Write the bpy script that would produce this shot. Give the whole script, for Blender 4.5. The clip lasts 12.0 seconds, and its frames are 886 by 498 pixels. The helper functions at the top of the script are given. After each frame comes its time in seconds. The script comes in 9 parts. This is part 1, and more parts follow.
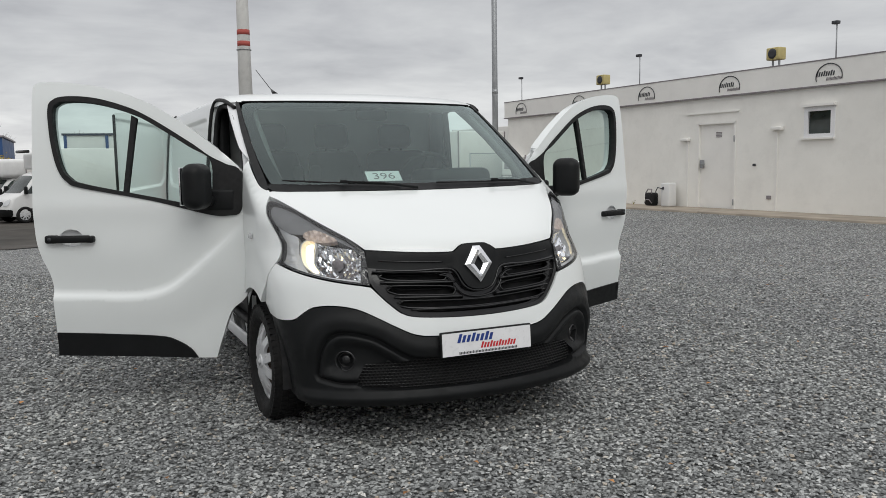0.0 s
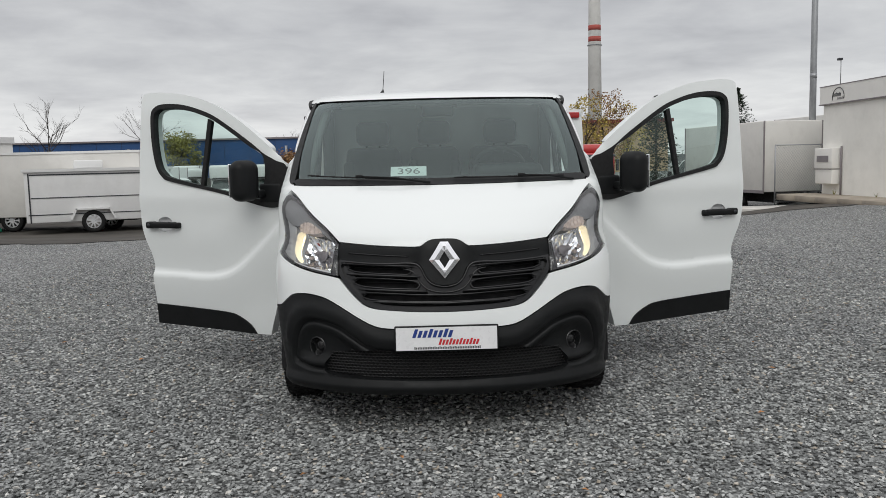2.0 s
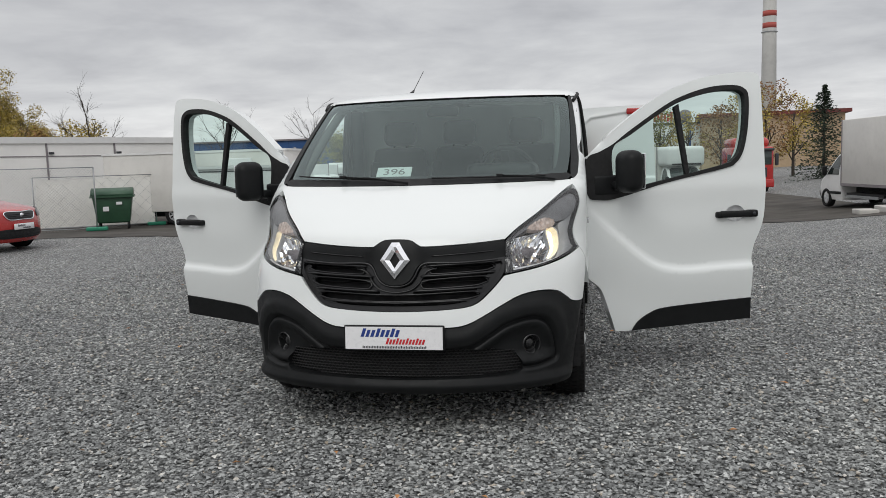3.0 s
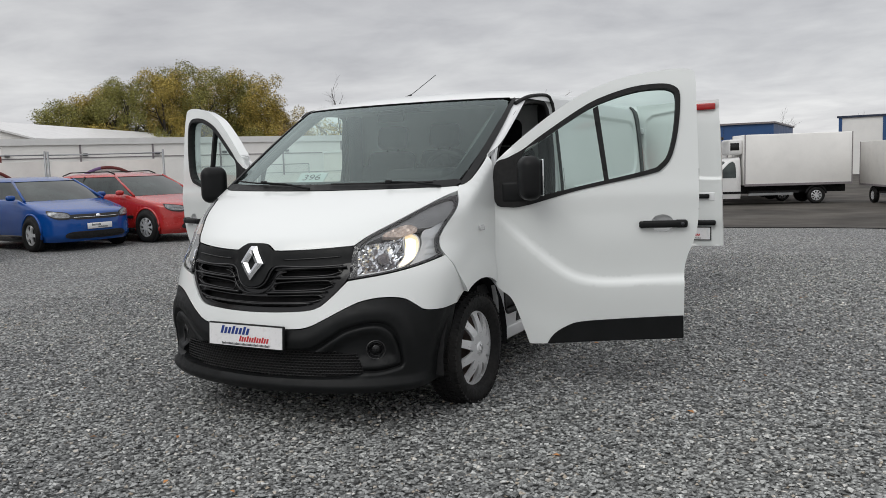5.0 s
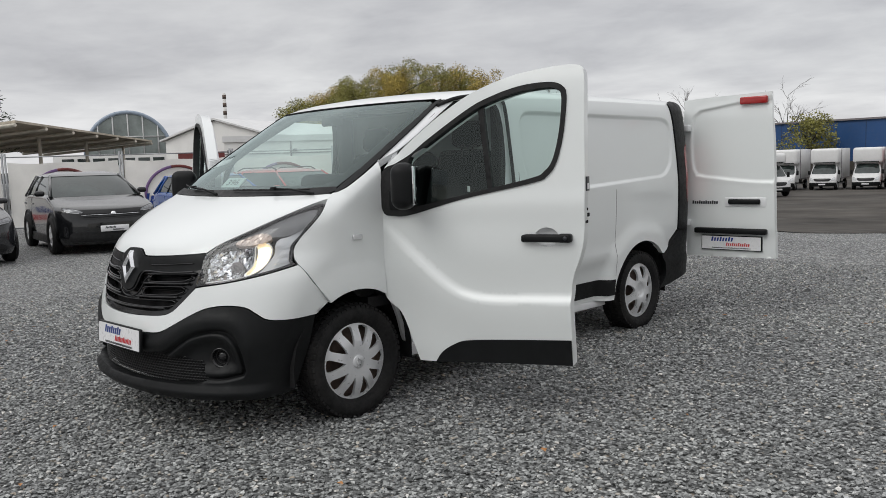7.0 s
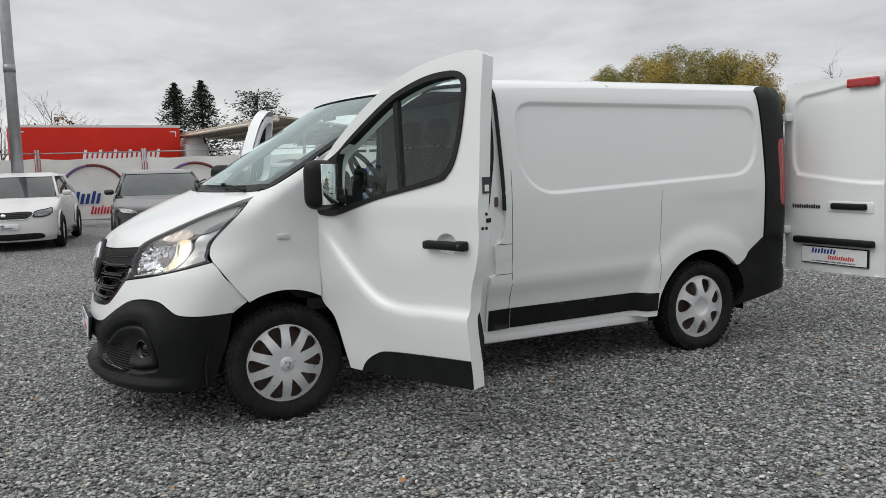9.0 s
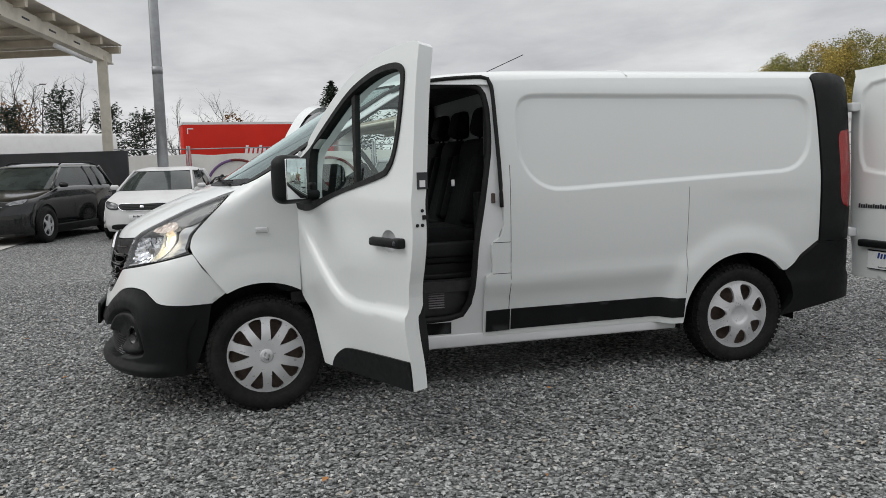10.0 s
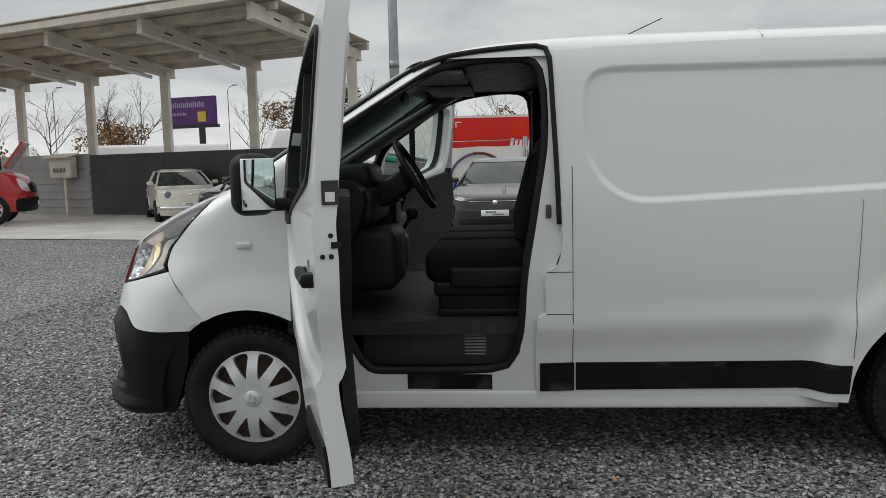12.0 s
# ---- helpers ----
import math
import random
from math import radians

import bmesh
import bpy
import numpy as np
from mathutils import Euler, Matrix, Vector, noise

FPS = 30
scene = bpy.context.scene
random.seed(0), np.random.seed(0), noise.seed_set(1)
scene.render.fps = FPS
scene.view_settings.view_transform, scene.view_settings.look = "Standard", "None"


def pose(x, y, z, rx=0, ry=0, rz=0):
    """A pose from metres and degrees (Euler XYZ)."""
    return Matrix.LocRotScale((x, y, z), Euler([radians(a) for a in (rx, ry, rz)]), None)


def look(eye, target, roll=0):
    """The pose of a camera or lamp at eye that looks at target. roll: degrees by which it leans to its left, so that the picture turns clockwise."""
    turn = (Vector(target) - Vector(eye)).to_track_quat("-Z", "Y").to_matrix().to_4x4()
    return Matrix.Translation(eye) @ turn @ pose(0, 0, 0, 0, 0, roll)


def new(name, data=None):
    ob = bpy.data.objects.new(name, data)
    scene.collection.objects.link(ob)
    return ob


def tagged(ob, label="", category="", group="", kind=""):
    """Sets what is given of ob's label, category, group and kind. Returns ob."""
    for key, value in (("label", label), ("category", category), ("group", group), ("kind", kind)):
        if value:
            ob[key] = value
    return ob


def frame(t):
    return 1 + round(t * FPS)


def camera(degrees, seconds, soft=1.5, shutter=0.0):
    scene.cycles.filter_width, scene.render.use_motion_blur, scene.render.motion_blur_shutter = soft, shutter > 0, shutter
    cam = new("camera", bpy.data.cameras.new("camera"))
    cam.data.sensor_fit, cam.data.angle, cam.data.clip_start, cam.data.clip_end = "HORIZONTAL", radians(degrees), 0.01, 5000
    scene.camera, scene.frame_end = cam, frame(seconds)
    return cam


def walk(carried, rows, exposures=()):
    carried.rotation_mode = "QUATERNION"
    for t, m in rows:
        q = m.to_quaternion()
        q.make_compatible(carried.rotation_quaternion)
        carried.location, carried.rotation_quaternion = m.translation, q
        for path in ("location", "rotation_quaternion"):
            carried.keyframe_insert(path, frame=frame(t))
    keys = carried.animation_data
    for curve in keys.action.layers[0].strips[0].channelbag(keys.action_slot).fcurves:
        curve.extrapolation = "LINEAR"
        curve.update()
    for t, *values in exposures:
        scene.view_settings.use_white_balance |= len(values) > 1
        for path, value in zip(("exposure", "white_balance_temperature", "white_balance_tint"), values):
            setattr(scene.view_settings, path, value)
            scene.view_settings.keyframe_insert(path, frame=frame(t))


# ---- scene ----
cam = camera(57.2, 12.0, soft=0.4)
# seconds, the eye, and its yaw, pitch and roll in degrees
ROWS = [
    (0.0, -1.935, -4.555, 1.427, -25.26, -6.03, -0.95),
    (0.5, -1.466, -4.751, 1.444, -17.77, -5.95, -1.29),
    (1.0, -1.023, -4.907, 1.429, -13.41, -5.85, -1.49),
    (1.5, -0.559, -4.990, 1.409, -7.37, -5.87, -1.47),
    (2.0, -0.070, -4.985, 1.394, -0.89, -5.95, -1.36),
    (2.5, 0.450, -4.961, 1.396, 4.95, -5.94, -1.43),
    (4.5, 2.573, -4.532, 1.399, 24.47, -5.92, -2.06),
    (5.0, 2.998, -4.283, 1.409, 28.04, -5.88, -1.81),
    (5.5, 3.425, -4.023, 1.443, 32.36, -5.88, -1.85),
    (6.0, 3.768, -3.653, 1.418, 36.69, -5.90, -1.84),
    (6.5, 4.140, -3.275, 1.407, 41.00, -5.89, -1.82),
    (7.0, 4.499, -2.922, 1.428, 44.28, -5.90, -1.84),
    (9.0, 5.318, -1.217, 1.411, 63.16, -5.99, -1.58),
    (9.5, 5.484, -0.734, 1.394, 68.59, -5.96, -1.59),
    (10.0, 5.578, -0.226, 1.384, 74.55, -6.05, -1.53),
    (10.5, 5.496, 0.233, 1.393, 81.48, -5.94, -1.47),
    (11.0, 5.287, 0.663, 1.402, 87.71, -5.91, -1.51),
    (11.5, 4.970, 0.970, 1.393, 91.62, -5.96, -1.51),
    (12.0, 4.542, 1.194, 1.391, 94.59, -6.08, -1.47),
]


def gaze(x, y, z, yaw, pitch, roll):
    a, b = radians(yaw), radians(pitch)
    return look((x, y, z), (x - 5 * math.sin(a) * math.cos(b), y + 5 * math.cos(a) * math.cos(b), z + 5 * math.sin(b)), roll)


walk(cam, [(row[0], gaze(*row[1:])) for row in ROWS], [(0.0, 0.0, 6500, 8), (5.0, 0.02, 6500, 9), (7.0, 0.05, 6500, 9), (9.0, 0.16, 6500, 8), (9.7, 0.15, 6500, 8), (10.5, 0.02, 6500, 7), (12.0, -0.02, 6500, 6)])


# ---- sky and light -------------------------------------------------------
world = bpy.data.worlds.new("overcast_sky")
scene.world = world
world.use_nodes = True


def link(tree, a, b):
    tree.links.new(a, b)


def node(tree, kind, **values):
    n = tree.nodes.new(kind)
    for key, value in values.items():
        if key == "op":
            n.operation = value
        else:
            n.inputs[key].default_value = value
    return n


def ramp(tree, source, stops):
    n = tree.nodes.new("ShaderNodeValToRGB")
    el = n.color_ramp.elements
    while len(el) < len(stops):
        el.new(0.5)
    for e, (p, c) in zip(el, stops):
        e.position = p
        e.color = (*c, 1) if len(c) == 3 else c
    link(tree, source, n.inputs[0])
    return n


def build_sky():
    t = world.node_tree
    t.nodes.clear()
    out = t.nodes.new("ShaderNodeOutputWorld")
    bg = t.nodes.new("ShaderNodeBackground")
    sky = t.nodes.new("ShaderNodeTexSky")
    sky.sky_type = "NISHITA"
    sky.sun_disc = False
    sky.sun_elevation = radians(32)
    sky.sun_rotation = radians(188)
    thin = node(t, "ShaderNodeVectorMath", op="SCALE")
    thin.inputs["Scale"].default_value = 0.09
    link(t, sky.outputs[0], thin.inputs[0])
    co = t.nodes.new("ShaderNodeTexCoord")
    sep = t.nodes.new("ShaderNodeSeparateXYZ")
    link(t, co.outputs["Generated"], sep.inputs[0])
    # cloud sheet seen in perspective
    lift = node(t, "ShaderNodeMath", op="ADD")
    lift.inputs[1].default_value = 0.14
    link(t, sep.outputs[2], lift.inputs[0])
    low = node(t, "ShaderNodeMath", op="MAXIMUM")
    low.inputs[1].default_value = 0.08
    link(t, lift.outputs[0], low.inputs[0])
    com = t.nodes.new("ShaderNodeCombineXYZ")
    for i in range(2):
        d = node(t, "ShaderNodeMath", op="DIVIDE")
        link(t, sep.outputs[i], d.inputs[0])
        link(t, low.outputs[0], d.inputs[1])
        link(t, d.outputs[0], com.inputs[i])
    big = node(t, "ShaderNodeTexNoise", Scale=0.75, Detail=6.0, Roughness=0.58, Distortion=0.5)
    link(t, com.outputs[0], big.inputs["Vector"])
    fine = node(t, "ShaderNodeTexNoise", Scale=2.6, Detail=5.0, Roughness=0.55, Distortion=0.3)
    link(t, com.outputs[0], fine.inputs["Vector"])
    both = t.nodes.new("ShaderNodeMix")
    both.inputs[0].default_value = 0.35
    link(t, big.outputs[0], both.inputs[2])
    link(t, fine.outputs[0], both.inputs[3])
    cloud = ramp(t, both.outputs[0], [(0.3, (0.66, 0.655, 0.68)), (0.45, (0.86, 0.855, 0.875)), (0.6, (1.05, 1.045, 1.05)), (0.75, (1.21, 1.205, 1.20))])
    # an overcast sky is brighter overhead, with a paler band low down
    grad = ramp(t, sep.outputs[2], [(0.0, (0.82, 0.82, 0.825)), (0.045, (0.79, 0.79, 0.80)), (0.12, (0.63, 0.63, 0.64)), (0.30, (0.595, 0.595, 0.60)), (0.55, (1.0, 0.995, 1.0)), (1.0, (1.28, 1.27, 1.275))])
    mul = node(t, "ShaderNodeVectorMath", op="MULTIPLY")
    link(t, cloud.outputs[0], mul.inputs[0])
    link(t, grad.outputs[0], mul.inputs[1])
    mix = t.nodes.new("ShaderNodeMix")
    mix.data_type = "RGBA"
    mix.inputs[0].default_value = 0.93
    link(t, thin.outputs[0], mix.inputs[6])
    link(t, mul.outputs[0], mix.inputs[7])
    link(t, mix.outputs[2], bg.inputs[0])
    bg.inputs[1].default_value = 1.0
    link(t, bg.outputs[0], out.inputs[0])


build_sky()
sun = new("sun", bpy.data.lights.new("sun", "SUN"))
sun.data.energy, sun.data.angle, sun.data.color = 0.85, radians(40), (0.985, 0.98, 0.94)
sun.matrix_world = look((-1.0, -7.5, 7.5), (0, 0, 0))

# ---- materials -------------------------------------------------------------


def material(name, color, rough=0.5, metal=0.0, vary=0.12, scale=6.0, bump=0.0, bump_scale=60.0, coat=0.0, spec=0.5, island=0.0, dirt=0.0, uneven=0.19):
    m = bpy.data.materials.new(name)
    m.use_nodes = True
    t = m.node_tree
    b = t.nodes["Principled BSDF"]
    co = t.nodes.new("ShaderNodeTexCoord")
    n1 = node(t, "ShaderNodeTexNoise", Scale=scale, Detail=5.0, Roughness=0.6)
    link(t, co.outputs["Object"], n1.inputs["Vector"])
    lo = tuple(max(0, c * (1 - vary)) for c in color)
    hi = tuple(min(1, c * (1 + vary)) for c in color)
    r = ramp(t, n1.outputs[0], [(0.3, lo), (0.7, hi)])
    src = r.outputs[0]
    if island:
        g = t.nodes.new("ShaderNodeNewGeometry")
        rr = ramp(t, g.outputs["Random Per Island"], [(0.0, (1 - island,) * 3), (1.0, (1 + island,) * 3)])
        mm = node(t, "ShaderNodeVectorMath", op="MULTIPLY")
        link(t, src, mm.inputs[0])
        link(t, rr.outputs[0], mm.inputs[1])
        src = mm.outputs[0]
    if dirt:
        n3 = node(t, "ShaderNodeTexNoise", Scale=2.3, Detail=8.0, Roughness=0.7)
        link(t, co.outputs["Object"], n3.inputs["Vector"])
        d = ramp(t, n3.outputs[0], [(0.48, (0, 0, 0)), (0.75, (dirt, dirt, dirt))])
        mx = t.nodes.new("ShaderNodeMix")
        mx.data_type = "RGBA"
        link(t, d.outputs[0], mx.inputs[0])
        link(t, src, mx.inputs[6])
        mx.inputs[7].default_value = (0.16, 0.145, 0.125, 1)
        src = mx.outputs[2]
    link(t, src, b.inputs["Base Color"])
    b.inputs["Metallic"].default_value = metal
    b.inputs["Specular IOR Level"].default_value = spec
    b.inputs["Coat Weight"].default_value = coat
    b.inputs["Coat Roughness"].default_value = 0.06
    n2 = node(t, "ShaderNodeTexNoise", Scale=scale * 3.1, Detail=4.0)
    link(t, co.outputs["Object"], n2.inputs["Vector"])
    rr = ramp(t, n2.outputs[0], [(0.3, (max(0.02, rough * (1 - uneven)),) * 3), (0.75, (min(1, rough * (1 + uneven)),) * 3)])
    link(t, rr.outputs[0], b.inputs["Roughness"])
    if bump:
        n4 = node(t, "ShaderNodeTexNoise", Scale=bump_scale, Detail=3.0)
        link(t, co.outputs["Object"], n4.inputs["Vector"])
        bp = node(t, "ShaderNodeBump", Strength=bump, Distance=0.004)
        link(t, n4.outputs[0], bp.inputs["Height"])
        link(t, bp.outputs[0], b.inputs["Normal"])
    return m


def glass_material(name, tint, rough=0.0, strength=1.0, sheen=(1, 1, 1)):
    """Thin pane: sharp reflection over a tinted see-through sheet."""
    m = bpy.data.materials.new(name)
    m.use_nodes = True
    t = m.node_tree
    t.nodes.clear()
    out = t.nodes.new("ShaderNodeOutputMaterial")
    tr = node(t, "ShaderNodeBsdfTransparent", Color=(*tint, 1))
    gl = node(t, "ShaderNodeBsdfGlossy", Roughness=rough, Color=(*sheen, 1))
    fr = node(t, "ShaderNodeFresnel", IOR=1.5)
    k = node(t, "ShaderNodeMath", op="MULTIPLY")
    k.inputs[1].default_value = strength
    link(t, fr.outputs[0], k.inputs[0])
    mx = t.nodes.new("ShaderNodeMixShader")
    link(t, k.outputs[0], mx.inputs[0])
    link(t, tr.outputs[0], mx.inputs[1])
    link(t, gl.outputs[0], mx.inputs[2])
    link(t, mx.outputs[0], out.inputs[0])
    return m


def lamp_material(name, color, power):
    m = bpy.data.materials.new(name)
    m.use_nodes = True
    b = m.node_tree.nodes["Principled BSDF"]
    b.inputs["Base Color"].default_value = (*color, 1)
    b.inputs["Emission Color"].default_value = (*color, 1)
    b.inputs["Emission Strength"].default_value = power
    return m


WHITE = material("white_paint", (0.772, 0.798, 0.792), 0.32, vary=0.006, scale=1.2, coat=0.6, uneven=0.03)
WHITE_IN = material("white_paint_jamb", (0.76, 0.77, 0.78), 0.42, vary=0.03, scale=5.0, coat=0.2)
BLACK = material("black_textured_plastic", (0.0085, 0.0092, 0.0098), 0.48, vary=0.2, scale=9.0, bump=0.12, bump_scale=420.0, spec=0.2)
GLOSS = material("gloss_black_plastic", (0.012, 0.012, 0.013), 0.16, vary=0.2, scale=5.0)
RUBBER = material("black_rubber", (0.012, 0.012, 0.0125), 0.65, spec=0.3, vary=0.25, scale=14.0, bump=0.2, bump_scale=200.0)
TYRE = material("tyre_rubber", (0.011, 0.011, 0.0115), 0.75, vary=0.3, scale=18.0, bump=0.3, bump_scale=160.0, dirt=0.08, spec=0.25)
SILVER = material("silver_wheel_trim", (0.70, 0.71, 0.725), 0.32, metal=0.3, vary=0.07, scale=12.0, dirt=0.10)
CHROME = material("chrome", (0.82, 0.83, 0.85), 0.09, metal=1.0, vary=0.02)
STEEL = material("rusty_steel", (0.12, 0.09, 0.075), 0.6, metal=0.5, vary=0.4, scale=20.0)
DARK = material("dark_cavity", (0.008, 0.008, 0.009), 0.8, vary=0.2)
CLOTH = material("dark_seat_cloth", (0.0065, 0.0068, 0.0075), 0.85, vary=0.3, scale=30.0, bump=0.4, bump_scale=300.0, spec=0.14)
TRIM = material("dark_interior_plastic", (0.0115, 0.012, 0.0125), 0.5, vary=0.2, scale=12.0, bump=0.15, bump_scale=300.0, spec=0.2)
GREYTRIM = material("grey_headliner", (0.40, 0.41, 0.41), 0.85, vary=0.1, scale=12.0)
FLOORMAT = material("ribbed_rubber_floor", (0.022, 0.022, 0.023), 0.6, vary=0.3, scale=16.0, bump=0.5, bump_scale=140.0)
SCREEN = glass_material("windscreen_glass", (0.74, 0.90, 0.85), strength=1.35, sheen=(0.86, 1.0, 0.99))
PANE = glass_material("door_glass", (0.74, 0.88, 0.84), strength=1.3, sheen=(0.9, 1.0, 0.98))
CLEAR = glass_material("clear_lens", (0.95, 0.96, 0.97), strength=1.0)
MIRROR = material("mirror_glass", (0.85, 0.87, 0.88), 0.02, metal=1.0, vary=0.0)
REDLENS = material("red_lamp_lens", (0.36, 0.012, 0.012), 0.15, vary=0.15, scale=30.0, coat=0.5)
GLOW = lamp_material("warm_lamp_glow", (1.0, 0.83, 0.52), 1.7)
PLATE = material("white_plate", (0.80, 0.80, 0.81), 0.3, vary=0.03, scale=14.0)
BLUEINK = material("blue_print", (0.012, 0.04, 0.22), 0.4, vary=0.1)
REDINK = material("red_print", (0.55, 0.02, 0.03), 0.4, vary=0.1)
DARKINK = material("dark_print", (0.03, 0.032, 0.038), 0.4, vary=0.1)
GREYINK = material("grey_print", (0.22, 0.20, 0.21), 0.5, vary=0.1)

# ---- mesh helpers ----------------------------------------------------------
from mathutils.geometry import delaunay_2d_cdt


def smooth_line(pts, step, closed=True):
    """Catmull-Rom line through the points; a third value marks a sharp corner."""
    n = len(pts)
    p = [np.array(q[:2], float) for q in pts]
    sharp = [len(q) > 2 for q in pts]
    out = []
    for i in range(n if closed else n - 1):
        j = (i + 1) % n
        a = p[i - 1] if (closed or i > 0) and not sharp[i] else p[i]
        d = p[(j + 1) % n] if (closed or j < n - 1) and not sharp[j] else p[j]
        b, c = p[i], p[j]
        k = max(1, int(np.linalg.norm(c - b) / step + 0.5))
        for s in range(k):
            t = s / k
            out.append(0.5 * (2 * b + (c - a) * t + (2 * a - 5 * b + 4 * c - d) * t * t + (3 * b - a - 3 * c + d) * t ** 3))
    if not closed:
        out.append(p[-1])
    return np.array(out)


def in_ring(q, ring):
    x, y = q[:, 0][:, None], q[:, 1][:, None]
    a, b = ring, np.roll(ring, -1, 0)
    cond = (a[None, :, 1] > y) != (b[None, :, 1] > y)
    dy = b[:, 1] - a[:, 1]
    dy = np.where(np.abs(dy) < 1e-12, 1e-12, dy)
    xx = a[None, :, 0] + (y - a[None, :, 1]) * ((b[:, 0] - a[:, 0]) / dy)[None]
    return (np.sum(cond & (x < xx), 1) % 2) == 1


def ring_gap(q, ring):
    """Distance of the points from a ring."""
    a, b = ring, np.roll(ring, -1, 0)
    ab = b - a
    w = q[:, None, :] - a[None]
    t = np.clip(np.sum(w * ab[None], 2) / (np.sum(ab * ab, 1)[None] + 1e-12), 0, 1)
    return np.min(np.linalg.norm(w - t[..., None] * ab[None], axis=2), 1)


def line_gap(q, line):
    return ring_gap(q, np.concatenate([line, line[-2:0:-1]]))


def signed_gap(q, ring):
    """Distance from a ring, positive inside it."""
    return np.where(in_ring(q, ring), 1.0, -1.0) * ring_gap(q, ring)


def shifted(ring, d):
    """A closed ring moved outwards by d."""
    a, b = np.roll(ring, 1, 0), np.roll(ring, -1, 0)
    t = b - a
    n = np.stack([t[:, 1], -t[:, 0]], 1)
    n /= np.linalg.norm(n, axis=1)[:, None] + 1e-9
    area = np.sum(ring[:, 0] * b[:, 1] - b[:, 0] * ring[:, 1])
    return ring + n * (d if area > 0 else -d)


def patch(outline, chart, step=0.05, off=0.0, thick=0.02, holes=(), back=False, relief=None, wide=1.0, folds=()):
    """A sheet cut to an outline on a curved chart, with a rim turned inwards: verts, faces, count of smooth faces.
    folds: lines in the stretched chart along which the mesh may crease."""
    scale = np.array([wide, 1.0])
    rings = [smooth_line([(q[0] * wide, *q[1:]) for q in r], step * 0.7) for r in (outline, *holes)]
    verts, edges = [], []
    for r in rings:
        k = len(verts)
        verts += [Vector(q) for q in r]
        edges += [(k + i, k + (i + 1) % len(r)) for i in range(len(r))]
    lines = []
    for line in folds:
        ok = in_ring(line, rings[0])
        for r in rings:
            ok &= ring_gap(line, r) > 0.0025
        for r in rings[1:]:
            ok &= ~in_ring(line, r)
        run = []
        for q, k in zip(line, ok):
            if k:
                run.append(q)
            else:
                if len(run) > 2:
                    lines.append(np.array(run))
                run = []
        if len(run) > 2:
            lines.append(np.array(run))
    for line in lines:
        k = len(verts)
        verts += [Vector(q) for q in line]
        edges += [(k + i, k + i + 1) for i in range(len(line) - 1)]
    lo, hi = rings[0].min(0), rings[0].max(0)
    grid = []
    rows = int((hi[1] - lo[1]) / (step * 0.87)) + 1
    for j in range(rows + 1):
        xs = np.arange(lo[0] + (j % 2) * step / 2, hi[0], step)
        if len(xs):
            grid.append(np.stack([xs, np.full(len(xs), lo[1] + j * step * 0.87)], 1))
    if grid:
        g = np.concatenate(grid)
        g = g[in_ring(g, rings[0])]
        for r in rings[1:]:
            if len(g):
                g = g[~in_ring(g, r)]
        for r in rings:
            if len(g):
                g = g[ring_gap(g, r) > step * 0.35]
        for line in lines:
            if len(g):
                g = g[line_gap(g, line) > step * 0.3]
        verts += [Vector(q) for q in g]
    co, _, tris, _, _, _ = delaunay_2d_cdt(verts, edges, [], 0, 1e-6)
    co = np.array([(v.x, v.y) for v in co])
    mid = np.array([co[list(f)].mean(0) for f in tris])
    keep = in_ring(mid, rings[0])
    for r in rings[1:]:
        keep &= ~in_ring(mid, r)
    faces = []
    for f, k in zip(tris, keep):
        if k:
            f = list(f)
            a, b, c = co[f[0]], co[f[1]], co[f[2]]
            if (b[0] - a[0]) * (c[1] - a[1]) - (b[1] - a[1]) * (c[0] - a[0]) < 0:
                f.reverse()
            faces.append(tuple(f))
    e = 0.004
    top, low = [], []
    for a, b in co / scale:
        p = Vector(chart(a, b))
        n = (Vector(chart(a + e, b)) - Vector(chart(a - e, b))).cross(Vector(chart(a, b + e)) - Vector(chart(a, b - e)))
        n.normalize()
        h = off + (relief(a, b) if relief else 0.0)
        top.append(p + n * h)
        low.append(p + n * (h - thick))
    count = {}
    for f in faces:
        for i in range(3):
            count[(f[i], f[(i + 1) % 3])] = 1
    vs, fs = [tuple(v) for v in top], list(faces)
    smooth = len(fs)
    if back:
        k = len(vs)
        vs += [tuple(v) for v in low]
        fs += [tuple(k + i for i in reversed(f)) for f in faces]
        smooth = len(fs)
    if thick:
        dup = {}
        for a, b in list(count):
            if (b, a) in count:
                continue
            for i in (a, b):
                if i not in dup:
                    dup[i] = len(vs)
                    vs += [tuple(top[i]), tuple(low[i])]
            fs.append((dup[b], dup[a], dup[a] + 1, dup[b] + 1))
    return vs, fs, smooth


def mirrored(data):
    vs, fs, n = data
    return [(-x, y, z) for x, y, z in vs], [tuple(reversed(f)) for f in fs], n


def moved(data, m):
    vs, fs, n = data
    return [tuple(m @ Vector(v)) for v in vs], fs, n


def joined(*many):
    vs, fs, n = [], [], 0
    flat = []
    for v, f, k in many:
        o = len(vs)
        vs += list(v)
        fs += [tuple(o + i for i in q) for q in f[:k]]
        flat += [tuple(o + i for i in q) for q in f[k:]]
    return vs, fs + flat, len(fs)


def mesh_of(name, data, mat):
    vs, fs, n = data
    me = bpy.data.meshes.new(name)
    me.from_pydata(vs, [], fs)
    flags = np.zeros(len(me.polygons), bool)
    flags[:n] = True
    me.polygons.foreach_set("use_smooth", flags)
    me.materials.append(mat)
    me.update()
    return me


